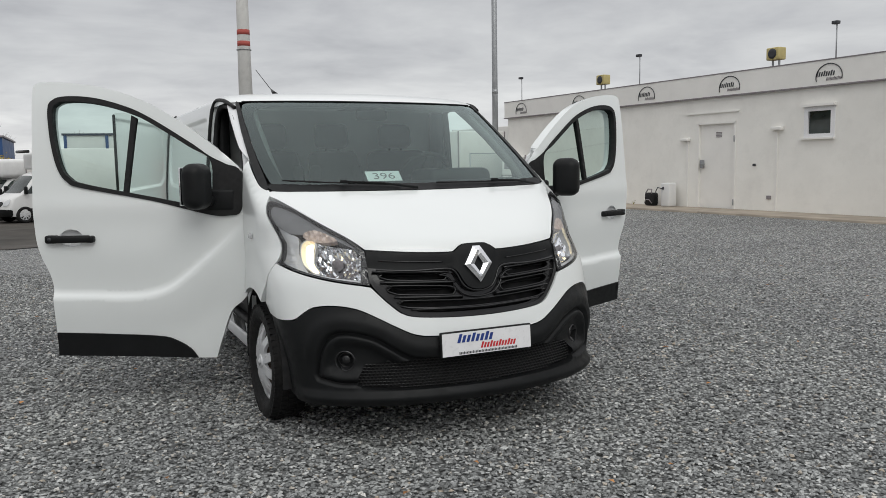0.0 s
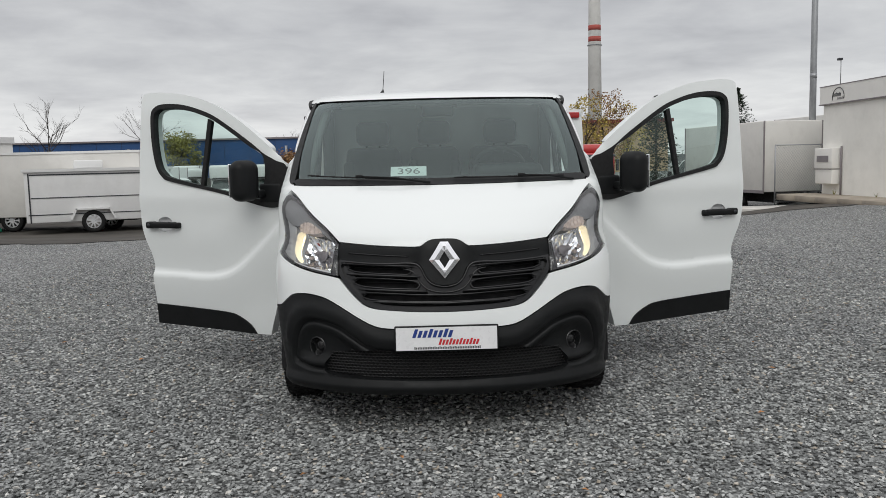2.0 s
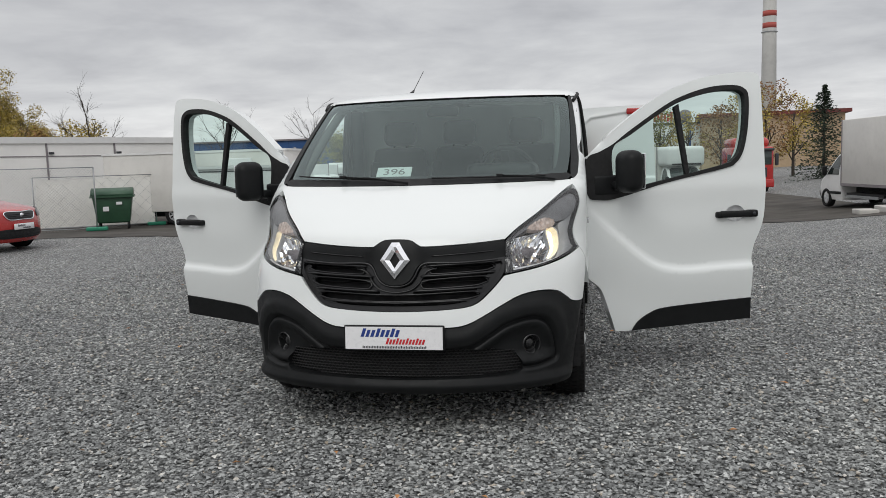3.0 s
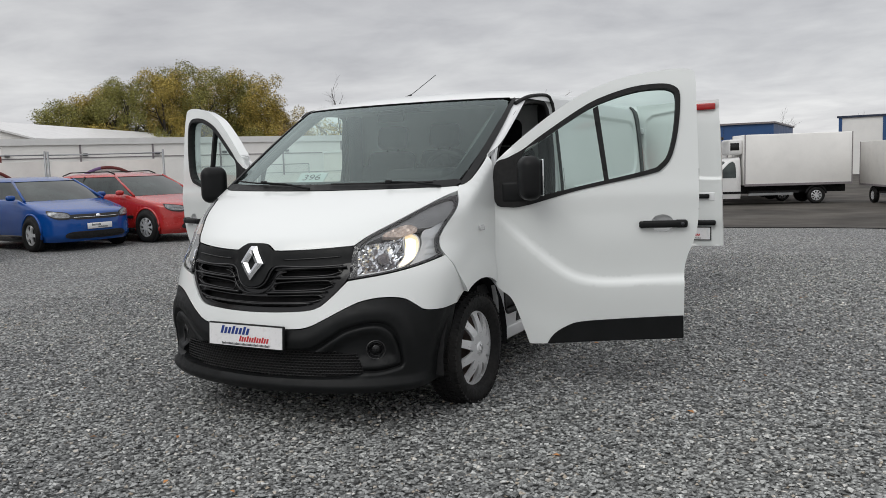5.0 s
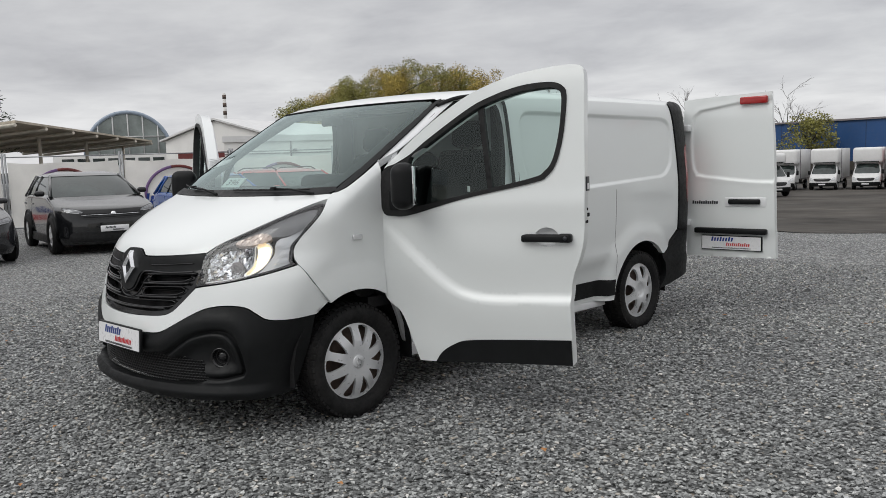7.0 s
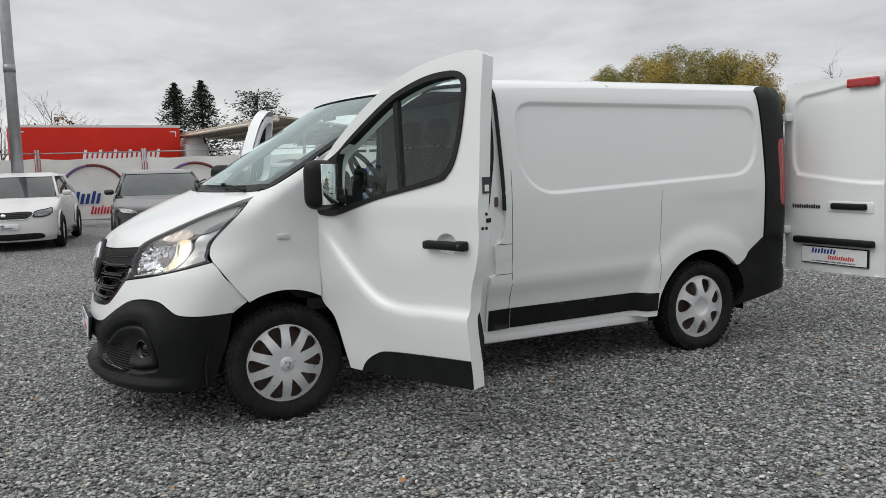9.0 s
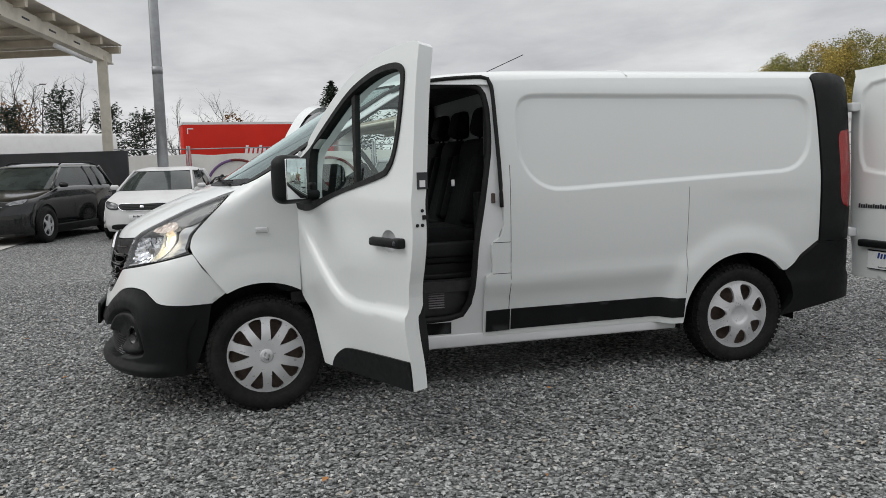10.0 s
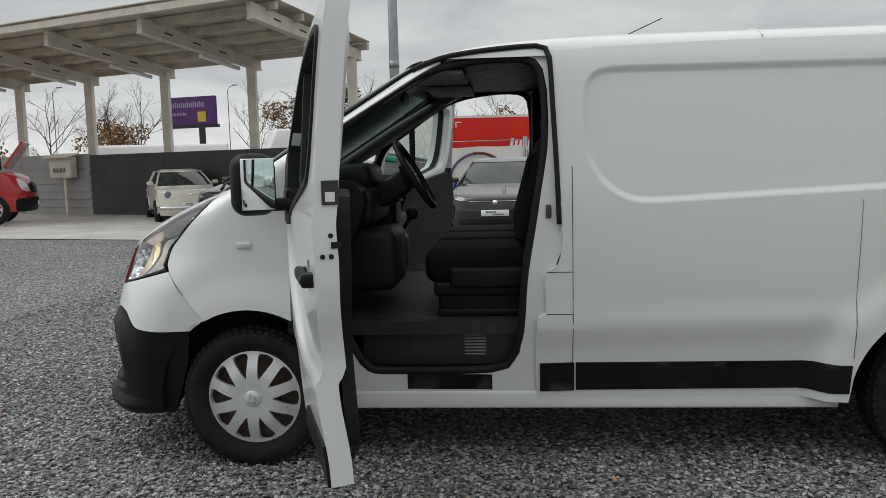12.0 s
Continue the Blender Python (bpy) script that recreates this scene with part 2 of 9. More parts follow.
def part(name, data, mat, parent, label=""):
    me = data if isinstance(data, bpy.types.Mesh) else mesh_of(name, data, mat)
    ob = new(name, me)
    ob.parent = parent
    if label:
        tagged(ob, label)
    return ob


def thing(name, label, category, group="", kind="", at=None):
    ob = new(name)
    ob.empty_display_size = 0.2
    if at is not None:
        ob.matrix_basis = at
    return tagged(ob, label, category, group, kind)


def solid(name, data, mat, label, category="", group="", kind="", at=None):
    ob = new(name, mesh_of(name, data, mat))
    if at is not None:
        ob.matrix_basis = at
    return tagged(ob, label, category, group, kind)


def from_bm(bm, smooth=True):
    bm.normal_update()
    bm.verts.index_update()
    vs = [tuple(v.co) for v in bm.verts]
    fs = [tuple(v.index for v in f.verts) for f in bm.faces]
    bm.free()
    return vs, fs, len(fs) if smooth else 0


def box(x0, x1, y0, y1, z0, z1):
    vs = [(x, y, z) for x in (x0, x1) for y in (y0, y1) for z in (z0, z1)]
    return vs, [(0, 1, 3, 2), (4, 6, 7, 5), (0, 4, 5, 1), (2, 3, 7, 6), (0, 2, 6, 4), (1, 5, 7, 3)], 0


def rbox(x0, x1, y0, y1, z0, z1, r=0.02, seg=3, m=None):
    """A box with rounded edges."""
    bm = bmesh.new()
    bmesh.ops.create_cube(bm, size=1)
    for v in bm.verts:
        v.co = Vector((x0 + (v.co.x + 0.5) * (x1 - x0), y0 + (v.co.y + 0.5) * (y1 - y0), z0 + (v.co.z + 0.5) * (z1 - z0)))
    r = min(r, 0.49 * min(x1 - x0, y1 - y0, z1 - z0))
    bmesh.ops.bevel(bm, geom=list(bm.edges), offset=r, segments=seg, profile=0.5, affect="EDGES")
    if m is not None:
        bm.transform(m)
    return from_bm(bm)


def tube(pts, r, seg=8, closed=False, flat=1.0):
    """A round bar along a line; flat squeezes it across."""
    p = [Vector(q) for q in pts]
    n = len(p)
    vs, fs = [], []
    up = Vector((0, 0, 1))
    for i in range(n):
        d = (p[(i + 1) % n] - p[i - 1]) if closed else (p[min(i + 1, n - 1)] - p[max(i - 1, 0)])
        d.normalize()
        a = d.cross(up)
        if a.length < 0.05:
            a = d.cross(Vector((0, 1, 0)))
        a.normalize()
        b = a.cross(d)
        rr = r[i] if isinstance(r, (list, tuple)) else r
        for k in range(seg):
            w = 2 * math.pi * k / seg
            vs.append(tuple(p[i] + a * (rr * math.cos(w) * flat) + b * (rr * math.sin(w))))
    for i in range(n if closed else n - 1):
        for k in range(seg):
            j = (i + 1) % n
            fs.append((i * seg + k, i * seg + (k + 1) % seg, j * seg + (k + 1) % seg, j * seg + k))
    k = len(fs)
    if not closed:
        fs.append(tuple(reversed(range(seg))))
        fs.append(tuple((n - 1) * seg + q for q in range(seg)))
    return vs, fs, k


def lathe(profile, seg=48, axis="x", centre=(0, 0, 0)):
    """Turns (radius, along) points round an axis."""
    vs, fs = [], []
    n = len(profile)
    for k in range(seg):
        w = 2 * math.pi * k / seg
        c, s = math.cos(w), math.sin(w)
        for r, h in profile:
            q = (h, r * c, r * s) if axis == "x" else (r * c, r * s, h)
            vs.append(tuple(a + b for a, b in zip(q, centre)))
    for k in range(seg):
        j = (k + 1) % seg
        for i in range(n - 1):
            fs.append((k * n + i, j * n + i, j * n + i + 1, k * n + i + 1))
    return vs, fs, len(fs)


def extrude_yz(outline, x0, x1, step=0.05, smooth=True):
    """An outline in y and z drawn out along x."""
    ring = smooth_line(outline, step)
    n = len(ring)
    vs = [(x0, a, b) for a, b in ring] + [(x1, a, b) for a, b in ring]
    area = sum(ring[i][0] * ring[(i + 1) % n][1] - ring[(i + 1) % n][0] * ring[i][1] for i in range(n))
    fs = [(i, (i + 1) % n, n + (i + 1) % n, n + i) for i in range(n)]
    if area > 0:
        fs = [tuple(reversed(f)) for f in fs]
    k = len(fs) if smooth else 0
    caps = [tuple(range(n)), tuple(reversed(range(n, 2 * n)))]
    if area > 0:
        caps = [tuple(reversed(c)) for c in caps]
    return vs, fs + caps, k


def monotone(tab):
    xs = np.array([a for a, b in tab], float)
    ys = np.array([b for a, b in tab], float)
    h = np.diff(xs)
    d = np.diff(ys) / h
    m = np.zeros(len(xs))
    m[0], m[-1] = d[0], d[-1]
    for i in range(1, len(xs) - 1):
        if d[i - 1] * d[i] > 0:
            m[i] = 2 * d[i - 1] * d[i] / (d[i - 1] + d[i])

    def f(x):
        x = min(max(x, xs[0]), xs[-1])
        i = min(int(np.searchsorted(xs, x, side="right")) - 1, len(h) - 1)
        t = (x - xs[i]) / h[i]
        return float(ys[i] * (1 + 2 * t) * (1 - t) ** 2 + ys[i + 1] * t * t * (3 - 2 * t) + h[i] * (m[i] * t * (1 - t) ** 2 - m[i + 1] * t * t * (1 - t)))
    return f


def ease(a, b, x):
    t = min(max((x - a) / (b - a), 0.0), 1.0)
    return t * t * (3 - 2 * t)


def slanted_bars(x0, x1, z0, z1, n, lean=0.25, fill=0.62):
    """A row of plain leaning bars in x and z, facing -y, every third one taller."""
    vs, fs = [], []
    n = n * 2
    w = (x1 - x0) / n
    for i in range(n):
        a, b = x0 + i * w, x0 + i * w + w * fill
        top = z1 if i % 3 == 0 else z0 + (z1 - z0) * 0.82
        k = len(vs)
        for q, z in ((a, z0), (b, z0), (b, top), (a, top)):
            vs.append((q + (z - z0) * lean, 0.0, z))
        fs.append((k, k + 1, k + 2, k + 3))
    return vs, fs, 0


def dealer_plate(parent, m, w=0.525, h=0.131, name="dealer_plate"):
    """White plate in a black frame with blue and red printed bars, facing -y."""
    frame_ = moved(rbox(-w / 2, w / 2, 0, 0.018, -h / 2, h / 2, 0.006, 2), m)
    p = part(name, frame_, BLACK, parent, "black plate frame")
    face = moved(box(-w / 2 + 0.008, w / 2 - 0.008, -0.003, 0.006, -h / 2 + 0.008, h / 2 - 0.008), m)
    part("plate_face", face, PLATE, p, "white dealer plate with coloured printed bars")
    up = m @ Matrix.Translation((0, -0.0045, 0))
    part("blue_mark", moved(slanted_bars(-w * 0.33, w * 0.06, h * 0.05, h * 0.38, 4, 0.35, 0.66), up), BLUEINK, p, "dark blue printed bars")
    part("red_mark", moved(slanted_bars(-w * 0.08, w * 0.31, -h * 0.24, h * 0.0, 6, 0.35, 0.66), up), REDINK, p, "red printed bars")
    part("small_print", moved(slanted_bars(-w * 0.31, w * 0.33, -h * 0.40, -h * 0.30, 20, 0.0), up), DARKINK, p, "small dark printed bars")
    return p

# ---- the van: its skin -----------------------------------------------------
# front line, half width and roundness of the level curves by height
NOSE_Y = monotone([(0.15, -0.90), (0.22, -0.935), (0.30, -0.945), (0.5, -0.945), (0.6, -0.930), (0.7, -0.905), (0.8, -0.882), (0.9, -0.858), (0.97, -0.84), (1.02, -0.812), (1.06, -0.76), (1.10, -0.69), (1.15, -0.59), (1.20, -0.47), (1.24, -0.365), (1.27, -0.272), (1.30, -0.215), (1.5, 0.105), (1.7, 0.425), (1.82, 0.62), (1.86, 0.70), (1.90, 0.83), (1.925, 1.0), (1.945, 1.25), (1.96, 1.65), (1.966, 2.0)])
HALF_X = monotone([(0.15, 0.85), (0.25, 0.885), (0.35, 0.898), (0.45, 0.912), (0.55, 0.930), (0.7, 0.952), (0.9, 0.966), (1.05, 0.970), (1.2, 0.971), (1.35, 0.962), (1.5, 0.950), (1.7, 0.932), (1.82, 0.915), (1.88, 0.895), (1.91, 0.86), (1.93, 0.81), (1.948, 0.72), (1.96, 0.56), (1.966, 0.35)])
ROUND = monotone([(0.15, 0.42), (0.3, 0.46), (0.47, 0.48), (0.65, 0.52), (0.83, 0.58), (0.93, 0.68), (1.0, 0.74), (1.06, 0.68), (1.12, 0.55), (1.18, 0.43), (1.234, 0.34), (1.27, 0.27), (1.30, 0.25), (1.5, 0.25), (1.7, 0.26), (1.85, 0.28), (1.9, 0.33), (1.94, 0.5), (1.96, 0.6), (1.966, 0.6)])
TAIL_Y = 4.0


def nose(u, z):
    """The front as a chart: u runs from the middle (0) round to the side (1), z is the height."""
    s, a = (1 if u >= 0 else -1), abs(u)
    if a <= 1:
        w = a * math.pi / 2
        return s * HALF_X(z) * math.sin(w), NOSE_Y(z) + ROUND(z) * (1 - math.cos(w)), z
    return s * HALF_X(z), NOSE_Y(z) + ROUND(z) + (a - 1), z


def flank(y, z):
    """The left side as a chart of y and z."""
    f, d, w = NOSE_Y(z), ROUND(z), HALF_X(z)
    q = (y - f) / d
    if q < 1:
        return w * math.sqrt(max(0.0, 1 - (1 - q) ** 2)), y, z
    if y > 3.72:
        q = min((y - 3.72) / 0.3, 1.0)
        w -= 0.13 * (1 - math.sqrt(max(0.0, 1 - q * q)))
    return w, y, z


van = thing("delivery_van", "white panel van with open front doors on gravel", "van")
ARCH_R, ARCH_Z, AXLE = 0.427, 0.32, 3.098


def arc(y, a0, a1, r=ARCH_R, n=9):
    return [(y + r * math.cos(radians(a0 + (a1 - a0) * i / (n - 1))), ARCH_Z + r * math.sin(radians(a0 + (a1 - a0) * i / (n - 1)))) for i in range(n)]


def side_pair(name, data, mat, parent=None, label=""):
    a = part(name, data, mat, parent or van, label)
    b = part(name, mirrored(data), mat, parent or van, label)
    return a, b


def both(half):
    """A closed outline from its half with u >= 0, listed from the bottom middle round to the top middle."""
    return list(half) + [(-q[0], *q[1:]) for q in reversed(half) if q[0] > 1e-6]


# bumper: a raised brow curves from the plate over each fog lamp, with the long opening below
W15 = 1.15


def stretch(pts, step=0.02):
    return smooth_line([(q[0] * W15, *q[1:]) for q in pts], step)


HOLLOW = stretch([(0.10, 0.455), (0.20, 0.460), (0.281, 0.476), (0.346, 0.529), (0.407, 0.579), (0.499, 0.608), (0.582, 0.603), (0.65, 0.558), (0.702, 0.479), (0.738, 0.375), (0.725, 0.352), (0.676, 0.340), (0.59, 0.326), (0.50, 0.328), (0.36, 0.340), (0.10, 0.345)])
MOUTH = both([(0.0, 0.300), (0.18, 0.302), (0.36, 0.306), (0.49, 0.320), (0.515, 0.345), (0.492, 0.395), (0.455, 0.428), (0.364, 0.441), (0.269, 0.452), (0.10, 0.458), (0.0, 0.460)])
FOG_U, FOG_Z, FOG_R = 0.568, 0.446, 0.050
HOLLOW_D = monotone([(-0.02, 0.0), (0.0, 0.0), (0.007, -0.030), (0.013, -0.032), (0.030, -0.010), (0.044, -0.010), (0.080, -0.042), (0.2, -0.055)])


def bumper_relief(u, z):
    a = abs(u)
    d = float(signed_gap(np.array([[a * W15, z]]), HOLLOW)[0])
    h = HOLLOW_D(d) if d > 0 else 0.0
    h += 0.012 * math.exp(-((d + 0.045) / 0.03) ** 2) * (1 if d < 0 else 0) * ease(0.40, 0.5, z)
    lip = 0.026 * ease(0.300, 0.278, z) * ease(0.215, 0.256, z) * ease(1.0, 0.75, a)
    return h + lip - 0.006 * ease(0.9, 1.08, a)


def mirror_fold(ring):
    return [ring, ring * np.array([-1.0, 1.0])]


bumper_half = [(0.0, 0.228), (0.3, 0.228), (0.6, 0.231), (0.9, 0.231), (1.09, 0.235, 1), (1.12, 0.35), (1.15, 0.50), (1.12, 0.638, 1), (0.96, 0.634), (0.80, 0.645), (0.72, 0.68), (0.65, 0.714), (0.55, 0.724), (0.46, 0.708), (0.39, 0.668), (0.32, 0.617), (0.255, 0.575), (0.18, 0.562), (0.0, 0.56)]
fog_hole = [(FOG_U + FOG_R / W15 * math.cos(w), FOG_Z + FOG_R * math.sin(w)) for w in np.linspace(0, 2 * math.pi, 17)[:-1]]
lines = mirror_fold(HOLLOW) + mirror_fold(shifted(HOLLOW, -0.007)) + mirror_fold(shifted(HOLLOW, -0.013)) + mirror_fold(shifted(HOLLOW, -0.022)) + mirror_fold(shifted(HOLLOW, -0.030)) + mirror_fold(shifted(HOLLOW, -0.044)) + mirror_fold(shifted(HOLLOW, 0.010)) + [np.stack([np.linspace(-1.1, 1.1, 90), np.full(90, z)], 1) for z in (0.278, 0.299, 0.256)]
bumper = part("front_bumper", patch(both(bumper_half), nose, 0.026, thick=0.05, holes=[MOUTH, fog_hole, [(-q[0], q[1]) for q in fog_hole]], relief=bumper_relief, wide=W15, folds=lines), BLACK, van, "textured black plastic front bumper")
part("bumper_backing", patch(MOUTH, nose, 0.06, off=-0.10, thick=0.0, wide=W15), DARK, bumper)


def stand_on(chart, u, z, off=0.0):
    """Frame on a chart: x out of the surface, z upwards."""
    p, e = Vector(chart(u, z)), 0.004
    n = (Vector(chart(u + e, z)) - Vector(chart(u - e, z))).cross(Vector(chart(u, z + e)) - Vector(chart(u, z - e))).normalized()
    y = Vector((0, 0, 1)).cross(n).normalized()
    m = Matrix((n, y, n.cross(y))).transposed().to_4x4()
    m.translation = p + n * off
    return m


def mesh_grille():
    """Lattice of the long opening."""
    ring = smooth_line([(q[0] * W15, *q[1:]) for q in MOUTH], 0.02)
    many = []
    for j in range(11):
        z = 0.305 + j * 0.0150
        for i in range(-44, 45):
            u = (i + (j % 2) * 0.5) * 0.0170
            if in_ring(np.array([[u * W15, z]]), ring)[0]:
                pts = [tuple(Vector(nose(u + a, z + b)) + Vector((-0.4 * u * 0.05, 0.042, 0))) for a, b in ((-0.0086, 0.0), (-0.004, 0.0062), (0.004, 0.0062), (0.0086, 0.0))]
                many.append(tube(pts, 0.0032, 4))
    return joined(*many)


LATTICE = material("grille_mesh_plastic", (0.012, 0.012, 0.0125), 0.4, vary=0.2)
part("grille_backing", patch(both([(0.0, 0.292), (0.74, 0.296), (0.76, 0.47), (0.0, 0.475)]), nose, 0.05, off=-0.085, thick=0.01), DARK, bumper)
part("lower_grille", mesh_grille(), LATTICE, bumper, "black honeycomb lower grille")
for s in (1, -1):
    m = stand_on(nose, s * FOG_U, FOG_Z, bumper_relief(FOG_U, FOG_Z) + 0.002)
    part("fog_lamp_cover", moved(lathe([(0.056, -0.004), (0.052, 0.003), (0.046, 0.001), (0.040, -0.030), (0.036, -0.034), (0.030, -0.024), (0.016, -0.016), (0.0, -0.013)], 30), m), GLOSS, bumper, "round black fog lamp blank")

# white nose panel between bumper, lamps and grille
panel_half = [(0.0, 0.566), (0.18, 0.568), (0.255, 0.581), (0.32, 0.623), (0.39, 0.674), (0.46, 0.714), (0.55, 0.730), (0.65, 0.720), (0.72, 0.686), (0.80, 0.651), (0.96, 0.640), (1.12, 0.644, 1), (1.168, 0.700, 1), (1.03, 0.800), (0.817, 0.920, 1), (0.69, 0.880), (0.55, 0.846), (0.42, 0.822), (0.39, 0.815, 1), (0.33, 0.727), (0.275, 0.673), (0.17, 0.655), (0.0, 0.648)]
part("nose_panel", patch(both(panel_half), nose, 0.035, thick=0.03, wide=W15), WHITE, van, "white painted nose panel")

# bonnet
bonnet_half = [(0.0, 1.014), (0.042, 1.011), (0.062, 0.998), (0.078, 0.982), (0.10, 0.977), (0.23, 0.984), (0.385, 0.999, 1), (0.437, 1.056), (0.528, 1.129), (0.627, 1.206), (0.69, 1.244), (0.742, 1.264, 1), (0.715, 1.287), (0.43, 1.281), (0.0, 1.276)]
part("bonnet", patch(both(bonnet_half), nose, 0.022, thick=0.03, wide=W15), WHITE, van, "white painted bonnet")

# grille: gloss plate with rimmed slots under a matt band whose middle runs down into a shield
grille_half = [(0.0, 0.652), (0.17, 0.659), (0.27, 0.677), (0.325, 0.731), (0.38, 0.815), (0.398, 0.88), (0.384, 0.992, 1), (0.23, 0.977), (0.10, 0.970), (0.0, 0.968)]
grille = part("grille", patch(both(grille_half), nose, 0.06, off=-0.07, thick=0.0, wide=W15), DARK, van, "black front grille with slats")
band_half = [(0.0, 0.780), (0.022, 0.784), (0.044, 0.798), (0.060, 0.828), (0.074, 0.870), (0.092, 0.893), (0.13, 0.899), (0.231, 0.896), (0.36, 0.905), (0.392, 0.915, 1), (0.384, 0.993, 1), (0.23, 0.978), (0.10, 0.971), (0.077, 0.976), (0.060, 0.992), (0.041, 1.005), (0.0, 1.008)]
crease_pts = [(0.345, 0.944), (0.22, 0.934), (0.122, 0.928)]


def band_relief(u, z):
    return 0.016 * ease(0.11, 0.07, abs(u)) - 0.005 * ease(0.944, 0.934, z) * ease(0.08, 0.11, abs(u))


part("grille_band", patch(both(band_half), nose, 0.025, off=-0.002, thick=0.035, wide=W15, relief=band_relief), BLACK, grille, "matt black band and shield above the slats")
hole_list = []
for s in (1, -1):
    for pts in ([(0.118, 0.845), (0.136, 0.872), (0.335, 0.884), (0.322, 0.852), (0.125, 0.838)], [(0.090, 0.775), (0.112, 0.803), (0.312, 0.816), (0.298, 0.780), (0.098, 0.764)]):
        hole_list.append([(s * q[0], q[1]) for q in pts])
hole_list.append(both([(0.0, 0.700), (0.262, 0.712), (0.278, 0.742), (0.08, 0.732), (0.0, 0.730)]))
plate_half = [(0.0, 0.668), (0.165, 0.674), (0.262, 0.690), (0.315, 0.741), (0.366, 0.822), (0.384, 0.88), (0.38, 0.94), (0.24, 0.93), (0.0, 0.93)]
extra_slots = [both([(0.0, 0.678), (0.16, 0.682), (0.235, 0.693), (0.225, 0.699), (0.0, 0.688)])] + [[(s * q[0], q[1]) for q in pts] for s in (1, -1) for pts in ([(0.09, 0.823), (0.33, 0.838), (0.327, 0.828), (0.09, 0.812)], [(0.06, 0.750), (0.292, 0.764), (0.288, 0.754), (0.06, 0.741)])]
part("grille_plate", patch(both(plate_half), nose, 0.025, off=-0.022, thick=0.03, wide=W15, holes=hole_list + extra_slots), GLOSS, grille, "gloss black slatted grille plate")
for h in hole_list:
    ring = smooth_line([(q[0] * W15, *q[1:]) for q in h], 0.012)
    part("slot_frame", tube([tuple(Vector(nose(q[0] / W15, q[1])) + Vector((0, 0.010, 0))) for q in shifted(ring, 0.002)], 0.0045, 6, True), GLOSS, grille, "thin gloss rim of a grille slot")
    z_ = sum(q[1] for q in h) / len(h)
    u0, u1 = min(q[0] for q in h) + 0.012, max(q[0] for q in h) - 0.012
    part("slot_bar", tube([tuple(Vector(nose(u, z_ + 0.02 * abs(u))) + Vector((0, 0.045, 0))) for u in np.linspace(u0, u1, 12)], 0.0045, 5), BLACK, grille)
for s in (1, -1):
    for z_, u0, u1 in ((0.878, 0.105, 0.374), (0.826, 0.086, 0.352), (0.752, 0.064, 0.308)):
        part("grille_fin", tube([tuple(Vector(nose(s * u, z_ + 0.05 * (u - u0))) + Vector((0, 0.004, 0))) for u in np.linspace(u0, u1, 14)], 0.0062, 6, flat=1.6), GLOSS, grille, "thin gloss black fin")
part("grille_fin", tube([tuple(Vector(nose(u, 0.692 + 0.04 * abs(u))) + Vector((0, 0.004, 0))) for u in np.linspace(-0.252, 0.252, 24)], 0.0058, 6, flat=1.6), GLOSS, grille, "thin gloss black fin")
for s in (1, -1):
    part("band_crease", tube([tuple(Vector(nose(s * a, b)) + Vector((0, 0.0015, 0))) for a, b in smooth_line(crease_pts, 0.02, False)], 0.0028, 5), GLOSS, grille, "fine moulded line in the band")
vee = smooth_line([(-0.36, 0.900), (-0.231, 0.891), (-0.13, 0.894), (-0.095, 0.888), (-0.079, 0.866), (-0.066, 0.825), (-0.048, 0.793), (-0.024, 0.779), (0.0, 0.775), (0.024, 0.779), (0.048, 0.793), (0.066, 0.825), (0.079, 0.866), (0.095, 0.888), (0.13, 0.894), (0.231, 0.891), (0.36, 0.900)], 0.012, False)
part("shield_rim", tube([tuple(Vector(nose(a, b)) + Vector((0, -0.004, 0))) for a, b in vee], 0.006, 6), GLOSS, grille, "gloss black moulding round the shield")
vee = [(a * 1.25, b - 0.030) for a, b in vee if abs(a) < 0.13]
part("shield_rim", tube([tuple(Vector(nose(a, b)) + Vector((0, 0.006, 0))) for a, b in vee], 0.005, 6), GLOSS, grille, "gloss black moulding round the shield")
rim_out = both([(0.0, 0.652), (0.17, 0.659), (0.27, 0.677), (0.325, 0.731), (0.38, 0.815), (0.398, 0.88), (0.391, 0.912, 1), (0.24, 0.892), (0.0, 0.88)])
rim_in = both([(0.0, 0.670), (0.165, 0.676), (0.26, 0.692), (0.312, 0.742), (0.363, 0.822), (0.381, 0.88), (0.372, 0.895), (0.24, 0.880), (0.0, 0.87)])
part("grille_rim", patch(rim_out, nose, 0.03, off=-0.006, thick=0.04, holes=[rim_in], wide=W15), GLOSS, grille, "gloss black grille frame")

# badge
diamond = [(0.0, 0.812, 1), (0.051, 0.905, 1), (0.013, 0.990, 1), (-0.013, 0.990, 1), (-0.051, 0.905, 1)]
diamond_in = [(0.0, 0.864, 1), (0.017, 0.905, 1), (0.0, 0.947, 1), (-0.017, 0.905, 1)]
ridge = [(0.0, 0.839, 1), (0.034, 0.905, 1), (0.004, 0.969, 1), (-0.004, 0.969, 1), (-0.034, 0.905, 1)]
RIDGE = stretch(ridge, 0.02)
bd = patch(diamond, nose, 0.03, off=0.022, thick=0.022, holes=[diamond_in], wide=W15, folds=[np.concatenate([RIDGE, RIDGE[:1]])], relief=lambda u, z: 0.014 - 0.5 * min(0.022, float(ring_gap(np.array([[u * W15, z]]), RIDGE)[0])))
part("badge", (bd[0], bd[1], 0), CHROME, grille, "chrome diamond badge")

dealer_plate(van, pose(0, -0.966, 0.523, -4))

